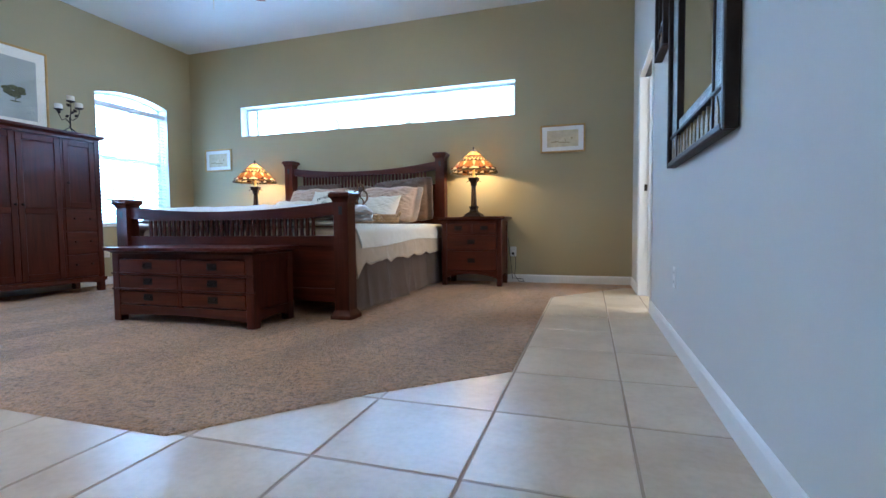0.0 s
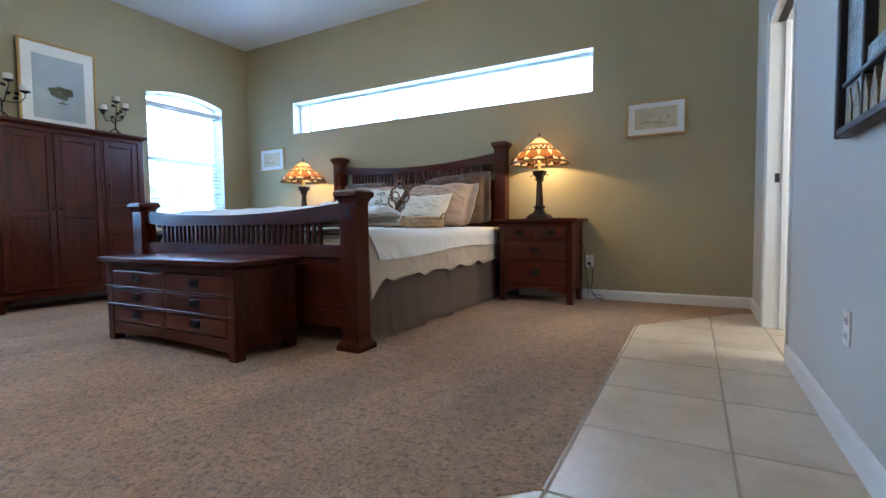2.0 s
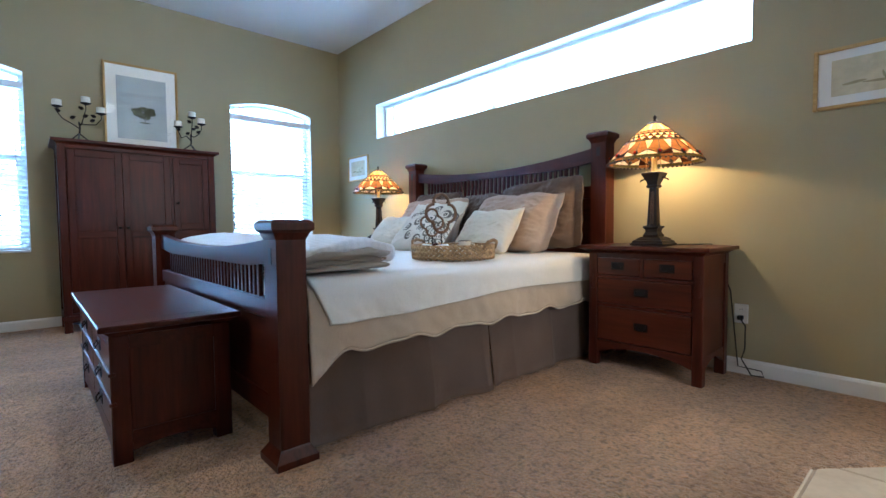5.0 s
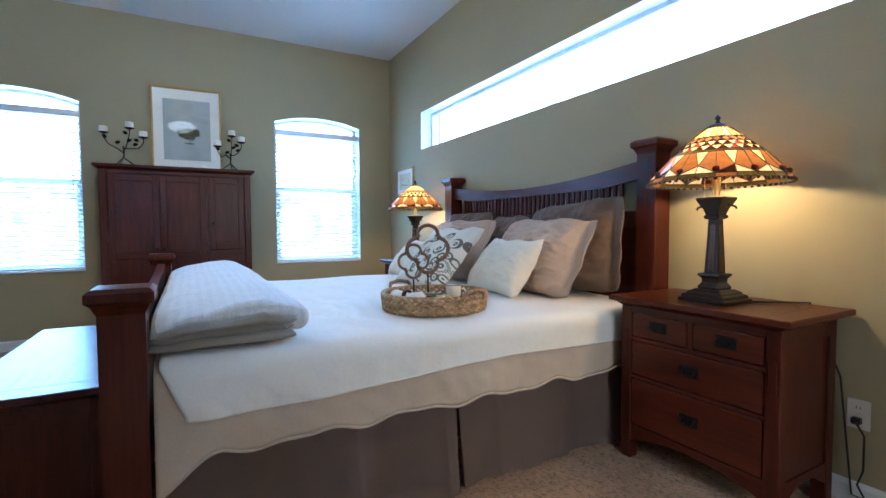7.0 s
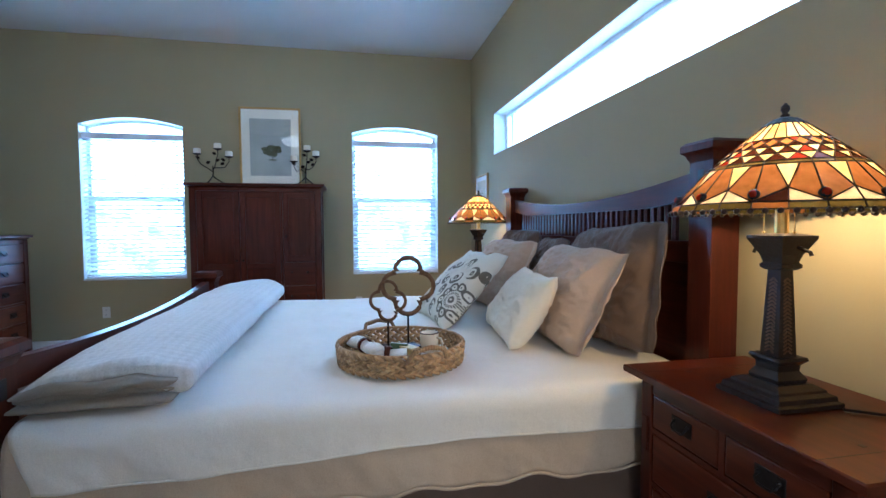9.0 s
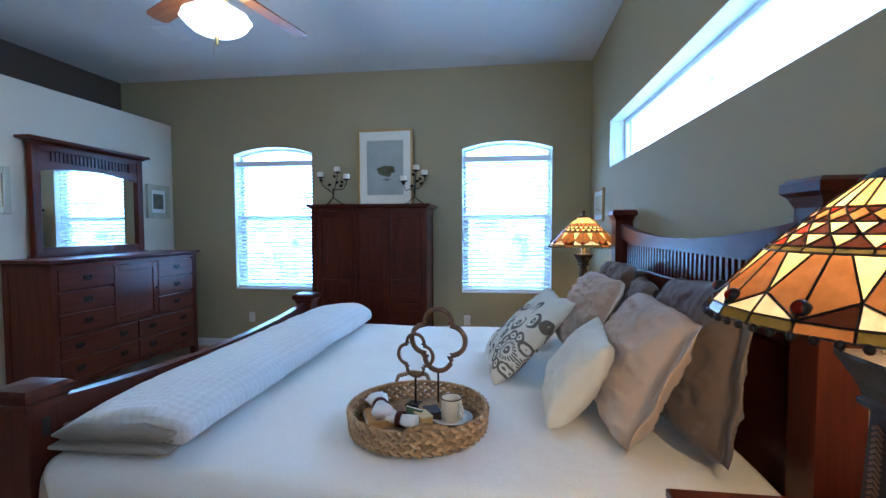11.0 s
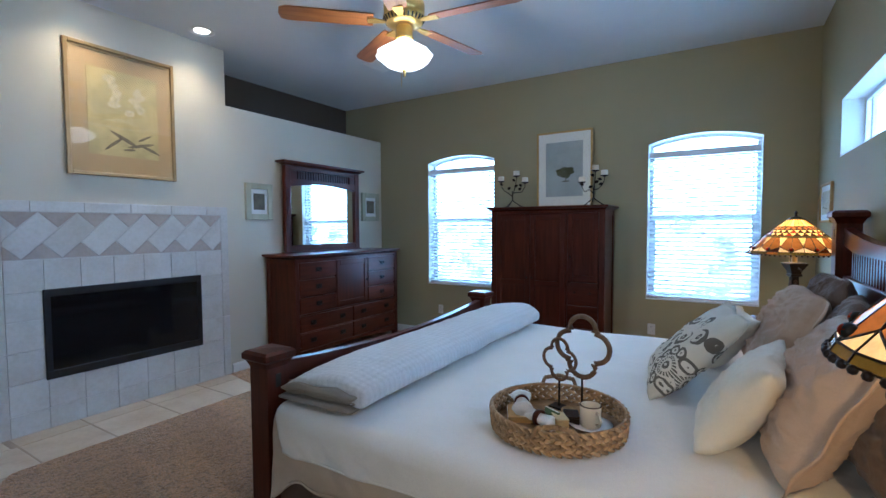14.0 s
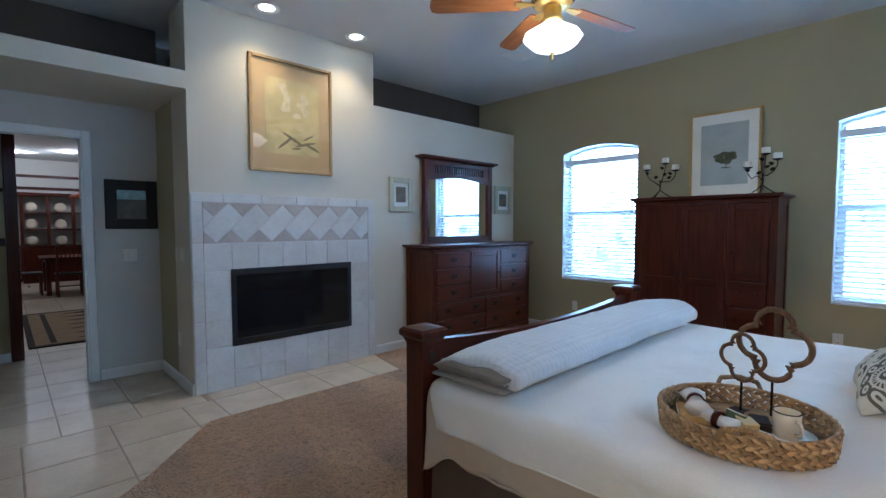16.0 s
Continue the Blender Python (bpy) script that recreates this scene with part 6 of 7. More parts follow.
# ---------------------------------------------------------------- ceiling fan
def ceiling_fan(x, y):
    r = thing("ceiling_fan", x, y, HC, "brass ceiling fan with five wooden blades and a lit glass bowl", "ceiling fan")
    part("canopy", lathe([(0.02, -0.001), (0.075, -0.002), (0.075, -0.02), (0.05, -0.065), (0.018, -0.08)], 24), BRASS, r, "", True)
    part("downrod", lathe([(0.014, -0.07), (0.014, -0.235)], 12), BRASS, r, "", True)
    part("motor", lathe([(0.03, -0.225), (0.075, -0.24), (0.125, -0.27), (0.135, -0.30), (0.132, -0.355), (0.12, -0.375)], 30), BRASS, r, "", True)
    part("vented_band", lathe([(0.12, -0.375), (0.138, -0.385), (0.115, -0.425), (0.07, -0.435)], 30), BRASS, r, "", True)
    bm = bmesh.new()
    for k in range(30):
        a = 2 * math.pi * k / 30
        vs = add_box(bm, -0.016, 0.016, -0.0045, 0.0045, -0.002, 0.002)
        bmesh.ops.transform(bm, matrix=Matrix.Rotation(a, 4, "Z") @ Matrix.Translation((0.128, 0, -0.4045)) @ Matrix.Rotation(radians(-60), 4, "Y"), verts=vs)
    part("vent_slots", bm, BLACK, r)
    part("switch_housing", lathe([(0.05, -0.435), (0.055, -0.45), (0.055, -0.50), (0.062, -0.515), (0.04, -0.53)], 24), BRASS, r, "", True)
    data = None
    for k in range(5):
        a = 25 + 72 * k
        bm = bmesh.new()
        add_prism(bm, [(0.10, -0.012), (0.19, -0.030), (0.235, -0.034), (0.235, 0.034), (0.19, 0.030), (0.10, 0.012)], -0.004, 0.004, "z")
        arm = part("blade_iron", bm, BRASS, r)
        arm.matrix_local = pose(0, 0, -0.415, 0, 0, a)
        bm = bmesh.new()
        out = [(0.20, -0.055), (0.24, -0.062), (0.735, -0.068), (0.772, -0.052), (0.782, 0.0), (0.772, 0.052), (0.735, 0.068), (0.24, 0.062), (0.20, 0.055)]
        add_prism(bm, out, -0.004, 0.004, "z")
        bmesh.ops.transform(bm, matrix=Matrix.Translation((0, 0, 0.006)) @ Matrix.Rotation(radians(11), 4, "X"), verts=bm.verts)
        bl = part("blade", bm, BLADE, r, "reddish wooden fan blade")
        bl.matrix_local = pose(0, 0, -0.415, 0, 0, a)
    bm = bmesh.new()
    n, rings = 48, []
    for rr, z in ((0.05, -0.530), (0.10, -0.560), (0.165, -0.600), (0.182, -0.622), (0.168, -0.645), (0.12, -0.685), (0.06, -0.708), (0.012, -0.714)):
        rings.append([bm.verts.new((rr * (1 + 0.03 * math.cos(12 * 2 * math.pi * i / n)) * math.cos(2 * math.pi * i / n), rr * (1 + 0.03 * math.cos(12 * 2 * math.pi * i / n)) * math.sin(2 * math.pi * i / n), z)) for i in range(n)])
    for p, q in zip(rings, rings[1:]):
        for i in range(n):
            bm.faces.new((p[i], p[(i + 1) % n], q[(i + 1) % n], q[i]))
    bowl = part("glass_bowl", bm, glow("frosted_lit_glass", (1.0, 0.93, 0.80), 3.2), r, "lit frosted glass bowl", True)
    bowl.visible_shadow = False
    part("bowl_finial", lathe([(0.012, -0.712), (0.014, -0.722), (0.006, -0.735), (0.009, -0.752), (0.003, -0.762)], 12), BRASS, r, "", True)
    part("pull_chain", tube([(0.06, 0.02, -0.50), (0.062, 0.02, -0.84)], 0.0015, 5), BRASS, r)


ceiling_fan(*FAN)

# recessed lamps and ceiling vent
for cx, cy in CANS:
    r = thing("recessed_light", cx, cy, HC, "round white recessed ceiling light, lit", "ceiling light", "recessed lights over the fireplace")
    part("trim_ring", lathe([(0.085, -0.001), (0.105, -0.002), (0.108, -0.008), (0.088, -0.010), (0.085, -0.001)], 28, cap=False), TRIM, r, "", True)
    part("baffle", lathe([(0.086, -0.004), (0.075, -0.0015)], 28, cap=False), TRIM, r, "", True)
    part("lamp_face", lathe([(0.060, -0.0035), (0.062, -0.0025)], 24), glow("recessed_lamp_glow", (1.0, 0.90, 0.72), 9.0), r).visible_shadow = False
r = thing("ceiling_vent", -4.25, 2.33, HC, "white slatted ceiling air vent", "vent")
part("frame", box(-0.16, 0.16, -0.10, 0.10, -0.008, -0.001, 0.003), TRIM, r)
for i in range(7):
    part("vane", box(-0.135, 0.135, -0.078 + 0.024 * i, -0.064 + 0.024 * i, -0.013, -0.008, 0.001), TRIM, r)


# ---------------------------------------------------------------- tray on the bed
TZ = 0.712
tray = thing("wicker_tray", -2.035, 5.03, TZ, "round woven wicker tray with rope handles lying on the coverlet", "tray")
part("base", lathe([(0.235, 0.0), (0.245, 0.004), (0.245, 0.012), (0.02, 0.013)], 40), WICKER, tray)
strand = {}
for k in range(5):
    n = 46
    for i in range(n):
        a = 2 * math.pi * (i + 0.5 * (k % 2)) / n
        if k % 2 not in strand:
            bm = bmesh.new()
            m = Matrix.Rotation(radians(28 if k % 2 else -28), 4, "X") @ Matrix.Diagonal((0.010, 0.027, 0.0082, 1))
            bmesh.ops.create_uvsphere(bm, u_segments=7, v_segments=5, radius=1.0, matrix=m)
            o = part("strand", bm, WICKER, tray, "", True)
            strand[k % 2] = o.data
        else:
            o = new("strand", strand[k % 2])
            o.parent = tray
        o.matrix_local = Matrix.Rotation(a, 4, "Z") @ Matrix.Translation((0.246 + 0.006 * (k / 4), 0, 0.010 + 0.0150 * k))
rim = [(0.249 * math.cos(2 * math.pi * i / 48), 0.249 * math.sin(2 * math.pi * i / 48), 0.079 + 0.001 * math.sin(i * 1.7)) for i in range(48)]
part("rim", tube(rim, 0.0055, 7, True), WICKER, tray, "", True)
for s in (-1, 1):
    pts = [(s * 0.250, -0.075, 0.065), (s * 0.268, -0.06, 0.10), (s * 0.274, 0.0, 0.112), (s * 0.268, 0.06, 0.10), (s * 0.250, 0.075, 0.065)]
    bm = bmesh.new()
    for j in range(24):
        f = j / 23 * 4
        i = min(3, int(f))
        p = Vector(pts[i]).lerp(Vector(pts[i + 1]), f - i)
        add_ball(bm, p, 0.009, 0.008, 0.010, 7, 5)
    h = part("rope_handle", bm, WICKER, tray, "", True)
tray.matrix_world = pose(-1.955, 5.04, TZ, 0, 0, 16)


def quatrefoil(x, y, rz, size, rod):
    r = thing("quatrefoil_ornament", x, y, TZ + 0.0135, "carved wooden quatrefoil ornament on a thin iron stand in the tray", "ornament", "quatrefoil ornaments in the tray", rz)
    pts = []
    lobe = size * 0.235
    for k in range(4):
        c = math.pi / 2 * k
        cx, cz = size * 0.225 * math.cos(c), size * 0.275 * math.sin(c)
        for j in range(-5, 6):
            a = c + radians(78) * j / 5
            pts.append((cx + lobe * math.cos(a), 0, rod + size * 0.53 + cz + lobe * math.sin(a)))
        a = c + math.pi / 4
        for da, q in ((-0.10, 0.325), (-0.05, 0.375), (0.05, 0.375), (0.10, 0.325)):
            pts.append((size * q * 0.93 * math.cos(a + da), 0, rod + size * 0.53 + size * q * 1.07 * math.sin(a + da)))
    part("ring", tube(pts, size * 0.042, 8, True), wood("weathered_carved_wood", (0.26, 0.16, 0.085), (0.10, 0.055, 0.03), "z", 0.6), r, "", True)
    part("rod", tube([(0, 0, 0.004), (0, 0, rod + size * 0.02)], 0.0042, 7), IRON, r)
    part("foot", box(-0.035, 0.035, -0.028, 0.028, 0, 0.008, 0.002), IRON, r)


quatrefoil(-2.12, 5.09, 80, 0.245, 0.135)
quatrefoil(-2.105, 5.0, 74, 0.168, 0.115)

mx, my = -1.976, 5.16
sc = thing("saucer", mx, my, TZ + 0.0135, "white china saucer in the tray", "saucer")
part("dish", lathe([(0.03, 0.0), (0.045, 0.003), (0.078, 0.014), (0.080, 0.016), (0.045, 0.007), (0.005, 0.006)], 32), PAPER, sc, "", True)
part("blue_rim", lathe([(0.0775, 0.0142), (0.0795, 0.0158), (0.0808, 0.0164), (0.0800, 0.0148)], 32, cap=False), surface("navy_enamel_rim", (0.02, 0.03, 0.07), 0.3, 0.05, 5, 60, 0), sc, "navy blue enamel rim", True)
mg = thing("mug", mx, my, TZ + 0.0205, "cream enamel mug with a dark rim on a saucer", "mug")
part("cup", lathe([(0.034, 0.0), (0.038, 0.004), (0.039, 0.078), (0.0375, 0.080), (0.0355, 0.078), (0.035, 0.008), (0.003, 0.006)], 28), CERAM, mg, "", True)
part("rim", lathe([(0.0385, 0.077), (0.0400, 0.079), (0.0385, 0.0815), (0.0360, 0.0805)], 28, cap=False), BRONZE, mg, "dark rim", True)
part("handle", tube([(0.026, 0.028, 0.062), (0.040, 0.042, 0.060), (0.046, 0.048, 0.042), (0.040, 0.042, 0.022), (0.027, 0.028, 0.018)], 0.0048, 8), CERAM, mg, "", True)

NAPKIN = fabric("white_linen_napkin", (0.76, 0.74, 0.70), 500, 0.9, 0.03, 0.5, 30)
for i, (x, y, rz) in enumerate(((-1.955, 4.895, 25), (-1.905, 4.985, 70))):
    r = thing("rolled_napkin", x, y, TZ + 0.0135 + (0.026 if i == 0 else 0.0), "white linen napkin rolled in a dark wooden ring", "napkin", "napkins in the tray", rz)
    bm = bmesh.new()
    n = 12
    rings = []
    for k in range(9):
        u = -0.075 + 0.15 * k / 8
        q = 0.020 + 0.014 * abs(u) / 0.075
        rings.append([bm.verts.new((u, q * 1.25 * math.cos(2 * math.pi * j / n) * (1 + 0.12 * math.sin(j * 2.3 + k)), 0.026 + q * 0.75 * math.sin(2 * math.pi * j / n))) for j in range(n)])
    for p, q in zip(rings, rings[1:]):
        for j in range(n):
            bm.faces.new((p[j], p[(j + 1) % n], q[(j + 1) % n], q[j]))
    bm.faces.new(rings[0])
    bm.faces.new(rings[-1][::-1])
    part("cloth", bm, NAPKIN, r, "", True)
    bm = bmesh.new()
    add_lathe(bm, [(0.025, -0.012), (0.030, -0.010), (0.030, 0.010), (0.025, 0.012)], 16, cap=False)
    bmesh.ops.transform(bm, matrix=Matrix.Translation((0, 0, 0.026)) @ Matrix.Rotation(math.pi / 2, 4, "Y"), verts=bm.verts)
    part("napkin_ring", bm, WX, r, "dark wooden napkin ring", True)
bk = thing("small_book", -1.935, 4.895, TZ + 0.0135, "small tan book lying under a napkin", "book", "", 25)
part("cover", box(-0.065, 0.065, -0.048, 0.048, 0.0, 0.026, 0.003), surface("tan_book_cloth", (0.55, 0.34, 0.12), 0.7, 0.1, 10, 200, 0.2), bk)
part("pages", box(-0.066, 0.061, -0.0485, 0.0485, 0.004, 0.022), PAPER, bk)
bx = thing("tea_box", -1.90, 5.068, TZ + 0.0135, "small ochre cardboard box standing in the tray", "box", "", 35)
part("body", box(-0.035, 0.035, -0.022, 0.022, 0.0, 0.048, 0.002), surface("ochre_card", (0.52, 0.36, 0.14), 0.6, 0.1, 10, 100, 0.1), bx)
part("lid_flap", box(-0.036, 0.036, -0.023, 0.023, 0.048, 0.052, 0.001), surface("pale_ochre_card", (0.62, 0.50, 0.26), 0.6, 0.1, 10, 100, 0.1), bx)

gb = thing("green_booklet", -1.925, 5.030, TZ + 0.0135, "thin green booklet standing between napkin and box", "booklet", "", 62)
part("cover", box(-0.036, 0.036, -0.005, 0.005, 0.0, 0.060, 0.0015), surface("green_card", (0.10, 0.15, 0.07), 0.6, 0.12, 10, 100, 0.1), gb)
part("pages", box(-0.0365, 0.034, -0.0035, 0.0035, 0.001, 0.0605), PAPER, gb)
db = thing("dark_tin", -1.985, 5.085, TZ + 0.0135, "small dark tin lying in the tray", "tin", "", 20)
part("body", box(-0.040, 0.040, -0.028, 0.028, 0.0, 0.028, 0.004, 2), BRONZE, db)
part("lid", box(-0.041, 0.041, -0.029, 0.029, 0.028, 0.036, 0.003), BRONZE, db)
co = thing("cork_coaster", -2.085, 5.075, TZ + 0.0135, "round tan cork coaster in the tray", "coaster")
part("disc", lathe([(0.058, 0.0), (0.060, 0.002), (0.060, 0.007), (0.058, 0.009), (0.004, 0.009)], 28), surface("tan_cork", (0.42, 0.27, 0.13), 0.85, 0.25, 30, 160, 0.4), co)

# small framed photo and clock beside the far lamp
r = thing("desk_clock", -4.02, 5.86, 0.775, "small olive desk clock on the nightstand", "clock", "", -20)
part("case", box(-0.045, 0.045, -0.03, 0.03, 0.0, 0.075, 0.01, 2), surface("olive_enamel", (0.10, 0.12, 0.05), 0.4, 0.1, 6, 60, 0.05), r)
part("dial", box(-0.034, 0.034, -0.032, -0.0305, 0.012, 0.062), PAPER, r)


# ---------------------------------------------------------------- dining room seen through the passage doorway
DC = 3.05
WHITEW = surface("white_dining_wall_paint", (0.62, 0.60, 0.56), 0.75, 0.03, 0.8, 200, 0.1)
bm = bmesh.new()
add_box(bm, -4.2, 1.6, -10.15, -10.0, 0, DC)
add_box(bm, -4.3, -4.2, -10.0, YP - 0.12, 0, DC)
add_box(bm, 1.5, 1.6, -10.0, YP - 0.12, 0, DC)
add_box(bm, -4.2, XP - 0.12, YP - 0.12, YP - 0.02, 0, DC)
add_box(bm, XE + ET, 1.5, YP - 0.12, YP - 0.02, 0, DC)
structure("wall_dining", bm, WHITEW, "white painted dining room wall")
structure("wall_hall", box(-0.19, 1.5, -1.16, -1.04, 0, DC), KHAKI, "khaki hall wall beside the dark opening post")
structure("ceiling_dining", box(-4.3, 1.6, -10.15, YP - 0.125, DC, DC + 0.1), CEIL, "white dining room ceiling")
structure("wall_lintel", box(-4.2, 1.5, YP - 0.32, YP - 0.121, 2.645, DC), CEIL, "white wall above the doorway")
structure("trim_post", box(-0.292, -0.191, -1.18, -1.02, 0, DC - 0.3, 0.004), WZ, "dark stained wooden opening post")
for z in (2.33, 2.63, 0.64):
    structure("trim_rail", box(-4.15, 1.45, -9.999, -9.97, z - 0.035, z + 0.035, 0.004), WX, "dark wooden wall rail")
structure("baseboard_dining", box(-4.15, 1.45, -9.999, -9.98, 0, 0.11, 0.004), WX, "dark wooden baseboard")
baseboard(-0.19, -1.04, 1.45, -1.04, 0, 1)
structure("trim_rail", box(-0.188, 1.45, -1.039, -1.025, 1.20, 1.28, 0.003), BLACK, "black picture rail")
structure("trim_rail", box(-0.188, 1.45, -1.039, -1.025, 1.75, 1.79, 0.003), WX, "dark wooden wall rail")

r = thing("china_cabinet", -1.25, -9.72, 0, "dark wooden china cabinet with glazed doors and dishes", "cabinet", "", 180)
part("lower_case", box(-0.78, 0.78, -0.24, 0.24, 0.08, 0.88, 0.008), WX, r)
part("plinth", box(-0.75, 0.75, -0.22, 0.22, 0, 0.08), WX, r)
part("counter", box(-0.80, 0.80, -0.26, 0.24, 0.88, 0.915, 0.006), WX, r)
for s in (-1, 1):
    part("side_panel", box(s * 0.76, s * 0.73, -0.17, 0.22, 0.915, 2.12), WZ, r)
part("back_panel", box(-0.73, 0.73, 0.20, 0.22, 0.915, 2.12), WHITEW, r)
part("cornice", box(-0.81, 0.81, -0.22, 0.24, 2.12, 2.20, 0.01), WX, r)
for i in range(4):
    x = -0.73 + 1.46 * i / 3
    part("stile", box(x - 0.035, x + 0.035, -0.19, -0.165, 0.915, 2.12), WZ, r)
for z in (1.30, 1.71):
    part("shelf", box(-0.73, 0.73, -0.16, 0.20, z, z + 0.022), WX, r)
    part("glazing_bar", box(-0.73, 0.73, -0.185, -0.17, z - 0.012, z + 0.014), WX, r)
for i in range(3):
    x = -0.49 + 0.49 * i
    d = part("door", box(x - 0.225, x + 0.225, -0.262, -0.24, 0.13, 0.84, 0.006), WZ, r)
    bm = bmesh.new()
    add_ball(bm, (x + 0.18, -0.275, 0.52), 0.014)
    part("knob", bm, BRASS, d, "", True)
for i in range(9):
    x, z = -0.56 + 0.56 * (i % 3), (0.915, 1.322, 1.732)[i // 3]
    p = thing("china_plate", -1.25 - x, -9.60, z, "white china plate standing in the cabinet", "plate", "plates in the china cabinet", 180)
    bm = lathe([(0.02, 0.0), (0.07, 0.004), (0.115, 0.014), (0.117, 0.018), (0.07, 0.010), (0.01, 0.008)], 22)
    bmesh.ops.transform(bm, matrix=Matrix.Translation((0, 0.0, 0.117)) @ Matrix.Rotation(radians(-82), 4, "X"), verts=bm.verts)
    part("dish", bm, CERAM, p, "", True)

r = thing("dining_table", -1.55, -7.1, 0, "dark wooden dining table", "table")
part("tabletop", box(-0.85, 0.85, -0.55, 0.55, 0.725, 0.765, 0.008), WX, r)
part("apron", box(-0.76, 0.76, -0.46, 0.46, 0.64, 0.725), WX, r)
for sx in (-1, 1):
    for sy in (-1, 1):
        part("leg", box(sx * 0.78, sx * 0.70, sy * 0.48, sy * 0.40, 0, 0.725, 0.006), WZ, r)
p = thing("table_runner", -1.55, -7.1, 0.765, "red cloth runner on the dining table", "table runner")
part("cloth", box(-0.62, 0.62, -0.16, 0.16, 0.0005, 0.006), fabric("red_runner_cloth", (0.30, 0.03, 0.03)), p)


def dining_chair(x, y, rz):
    r = thing("dining_chair", x, y, 0, "dark wooden dining chair with a slatted back", "chair", "chairs round the dining table", rz)
    part("seat", box(-0.22, 0.22, -0.21, 0.21, 0.43, 0.465, 0.008), BLACK, r, "dark upholstered seat")
    for sx in (-1, 1):
        part("leg", box(sx * 0.215, sx * 0.175, -0.205, -0.165, 0, 0.43, 0.003), WZ, r)
        part("back_post", tube([(sx * 0.195, 0.185, 0), (sx * 0.195, 0.19, 0.46), (sx * 0.195, 0.25, 1.0)], 0.022, 6), WZ, r)
    part("top_rail", box(-0.20, 0.20, 0.225, 0.255, 0.92, 1.0, 0.005), WX, r)
    for k in range(5):
        part("back_slat", tube([(-0.13 + 0.065 * k, 0.192, 0.47), (-0.13 + 0.065 * k, 0.236, 0.93)], 0.010, 5), WZ, r)
    part("stretcher", box(-0.18, 0.18, -0.012, 0.012, 0.18, 0.205), WX, r)
    return r


ch = dining_chair(-1.12, -6.45, 0)
copy_thing(ch, pose(-0.52, -7.0, 0, 0, 0, -90))
copy_thing(ch, pose(-1.95, -6.45, 0))

RUGC = surface("tan_rug_field", (0.36, 0.25, 0.14), 0.95, 0.15, 9, 150, 0.5)
RUGD = surface("dark_brown_rug_motif", (0.05, 0.032, 0.026), 0.95, 0.2, 9, 150, 0.5)
r = thing("rug", -1.10, -2.90, 0, "tan and dark brown patterned area rug on tile", "rug")
part("pile", box(-0.76, 0.76, -1.36, 1.36, 0.0, 0.012, 0.004), RUGC, r)
for s in (-1, 1):
    part("border_stripe", box(-0.76, 0.76, s * 1.365, s * 1.28, 0.002, 0.0142), RUGD, r)
    part("border_stripe", box(s * 0.765, s * 0.70, -1.28, 1.28, 0.002, 0.0142), RUGD, r)
    part("inner_stripe", box(s * 0.56, s * 0.50, -1.2, 1.2, 0.002, 0.0140), RUGD, r)
for k in range(7):
    y = -1.05 + 0.35 * k
    bm = bmesh.new()
    add_prism(bm, [(-0.30, y), (-0.10, y + 0.05), (0.0, y + 0.13), (0.10, y + 0.05), (0.30, y), (0.10, y - 0.05), (0.0, y - 0.13), (-0.10, y - 0.05)], 0.002, 0.0141, "z")
    part("motif", bm, RUGD, r)

r = thing("chandelier", -1.45, -7.0, DC, "dining chandelier with a red glass shade, lit", "chandelier")
part("rod", tube([(0, 0, 0), (0, 0, -0.95)], 0.008, 6), BRONZE, r)
part("shade", lathe([(0.05, -0.93), (0.20, -1.00), (0.24, -1.06), (0.235, -1.07), (0.19, -1.01), (0.04, -0.945)], 24, cap=False), surface("red_orange_glass", (0.55, 0.09, 0.02), 0.2, 0.1, 5, 50, 0), r, "", True)
part("bulb", lathe([(0.01, -0.98), (0.10, -1.02), (0.11, -1.05), (0.02, -1.075)], 16), glow("chandelier_bulb", (1.0, 0.85, 0.65), 8.0), r, "", True)
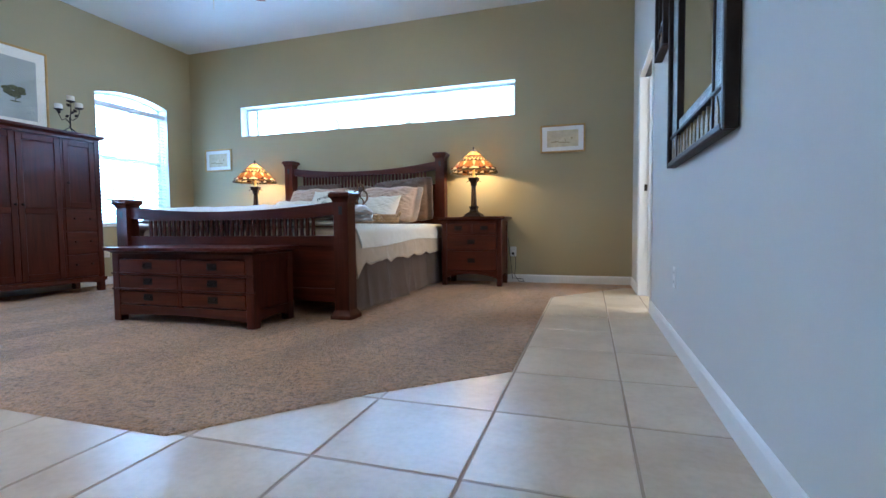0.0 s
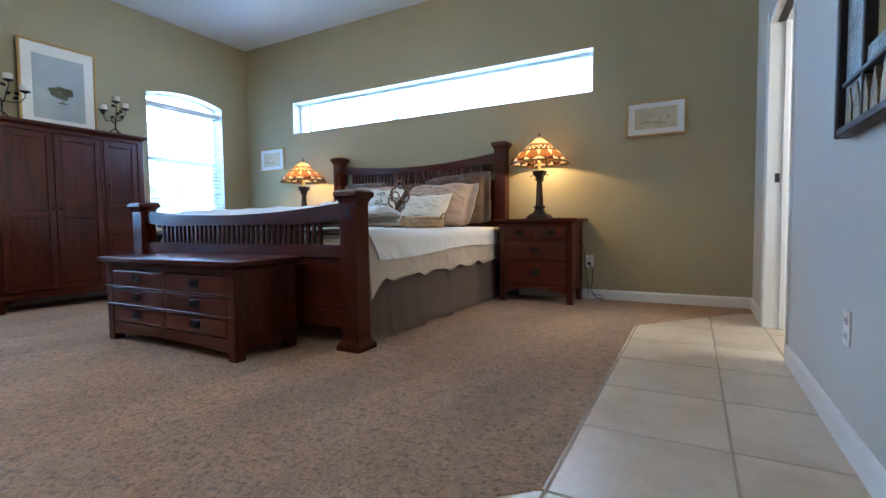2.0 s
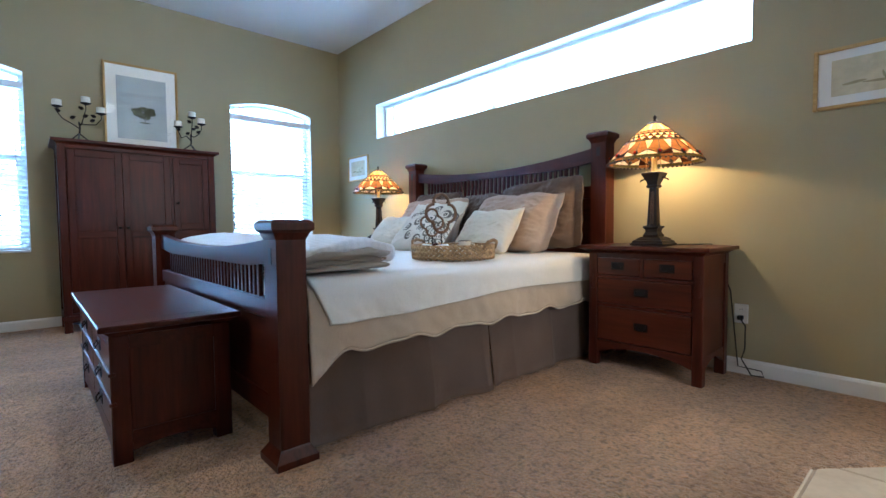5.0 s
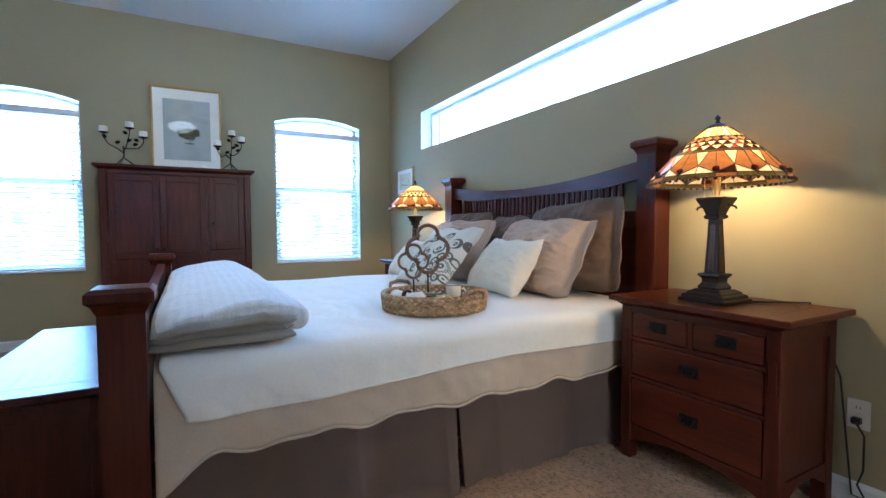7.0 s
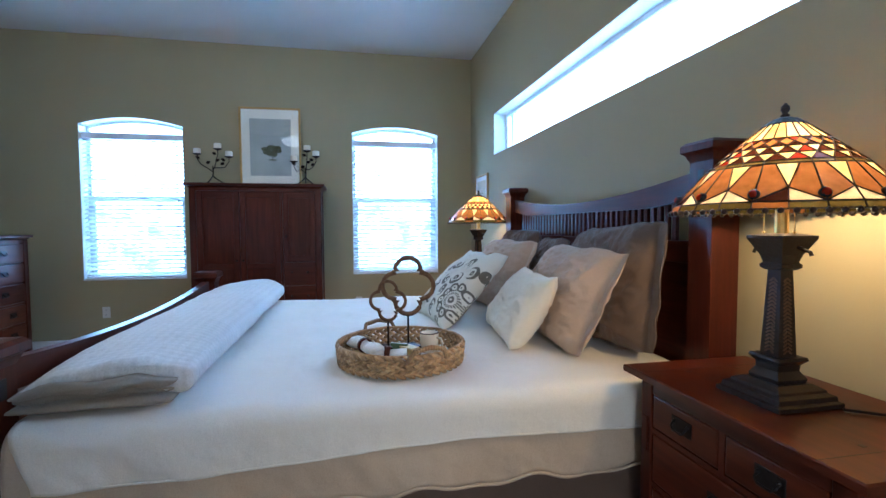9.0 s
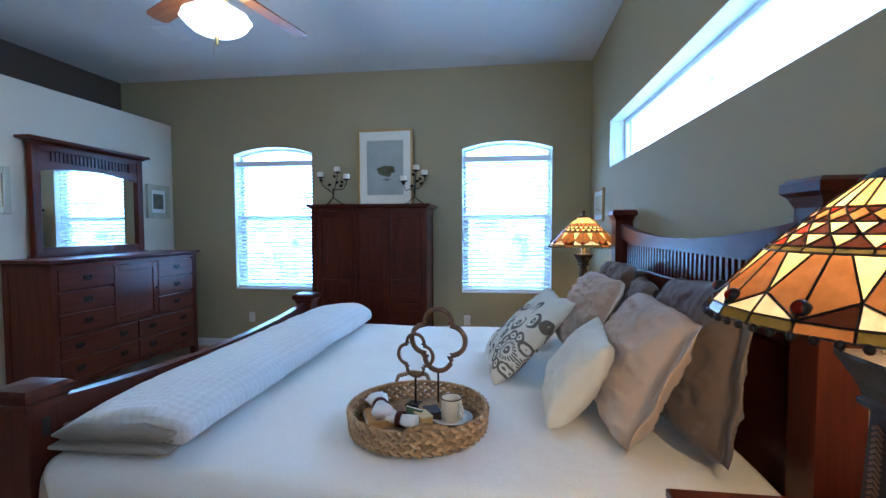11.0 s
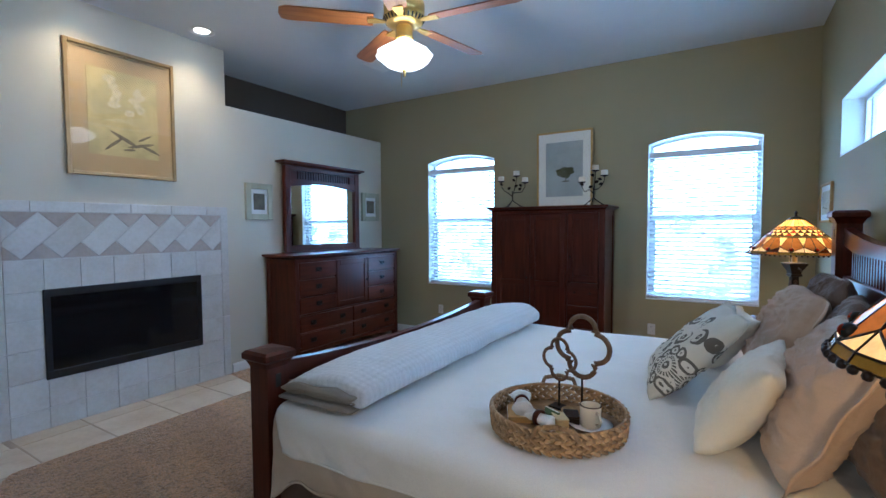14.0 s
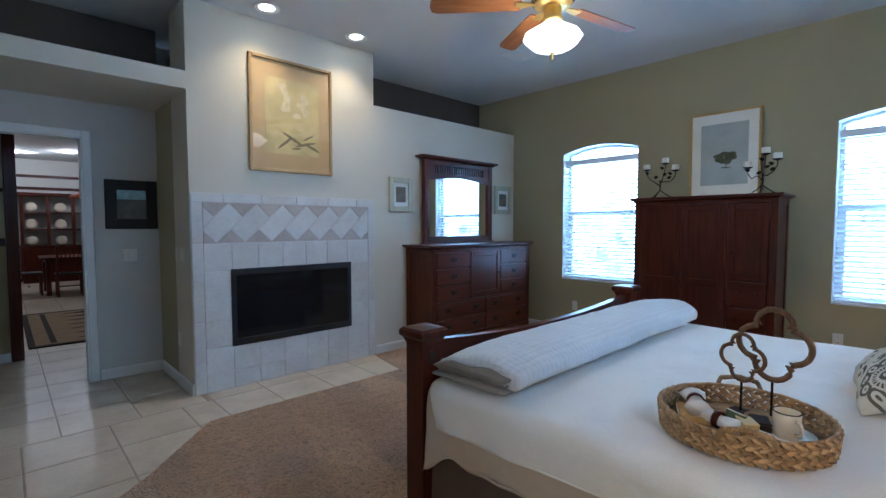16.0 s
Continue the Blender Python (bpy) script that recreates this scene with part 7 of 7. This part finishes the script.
# the last one, over the hall, is out of view, added to brighten it
for cx, cy in ((-1.35, -7.95), (-0.45, -8.6), (-1.3, -3.2)):
    r = thing("recessed_light", cx, cy, DC, "round recessed ceiling light in the dining room, lit", "ceiling light", "recessed lights of the dining room")
    part("trim_ring", lathe([(0.08, -0.001), (0.105, -0.002), (0.105, -0.008), (0.082, -0.010)], 24, cap=False), TRIM, r, "", True)
    part("lamp_face", lathe([(0.075, -0.005), (0.078, -0.003)], 24), glow("dining_lamp_glow", (1.0, 0.95, 0.88), 9.0), r)
    lamp_light("dining_bulb", "POINT", (cx, cy, DC - 0.08), 24, (1.0, 0.90, 0.78), size=0.06)


# ---------------------------------------------------------------- floor tiles
GAP = 0.008
floor_ob = bpy.data.objects["floor"]


def tile_mesh(w, d):
    bm = box(-w / 2, w / 2, -d / 2, d / 2, -0.010, 0.0, 0.003)
    bmesh.ops.recalc_face_normals(bm, faces=bm.faces)
    me = bpy.data.meshes.new("tile")
    bm.to_mesh(me)
    bm.free()
    me.materials.append(TILE)
    return me


TILES = {}


def lay(x0, x1, y0, y1):
    w, d = x1 - x0 - GAP, y1 - y0 - GAP
    if w < 0.02 or d < 0.02:
        return
    key = (round(w, 3), round(d, 3))
    if key not in TILES:
        TILES[key] = tile_mesh(w, d)
    o = new("tile", TILES[key])
    o.parent = floor_ob
    o.location = ((x0 + x1) / 2, (y0 + y1) / 2, -0.001)


def lay_area(ax, ay, xmin, xmax, ymin, ymax, keep, tx=0.462, ty=0.476):
    """Tiles on a lattice through (ax, ay), cut at the area's limits."""
    i0, i1 = math.floor((xmin - ax) / tx), math.ceil((xmax - ax) / tx)
    j0, j1 = math.floor((ymin - ay) / ty), math.ceil((ymax - ay) / ty)
    for i in range(i0, i1):
        for j in range(j0, j1):
            x0, x1 = max(xmin, ax + i * tx), min(xmax, ax + (i + 1) * tx)
            y0, y1 = max(ymin, ay + j * ty), min(ymax, ay + (j + 1) * ty)
            if keep((x0 + x1) / 2, (y0 + y1) / 2):
                lay(x0, x1, y0, y1)


lay_area(-0.203, 1.950, -1.35, XE, 1.508, YN, lambda x, y: x > -0.45 or y - x < 3.75)
lay_area(-0.203, 1.950, XE, XE + 1.5, 3.5, YN, lambda x, y: x < XE + 1.0)
lay_area(-0.404, 1.508, -1.32, XE, -1.25, 1.508, lambda x, y: True, 0.457, 0.457)
lay_area(-0.404, 1.508, -3.15, -1.35, 1.30, 1.965, lambda x, y: True, 0.457, 0.457)
lay_area(-0.404, -1.25, -2.1, 0.2, -6.2, -1.25, lambda x, y: True, 0.457, 0.457)
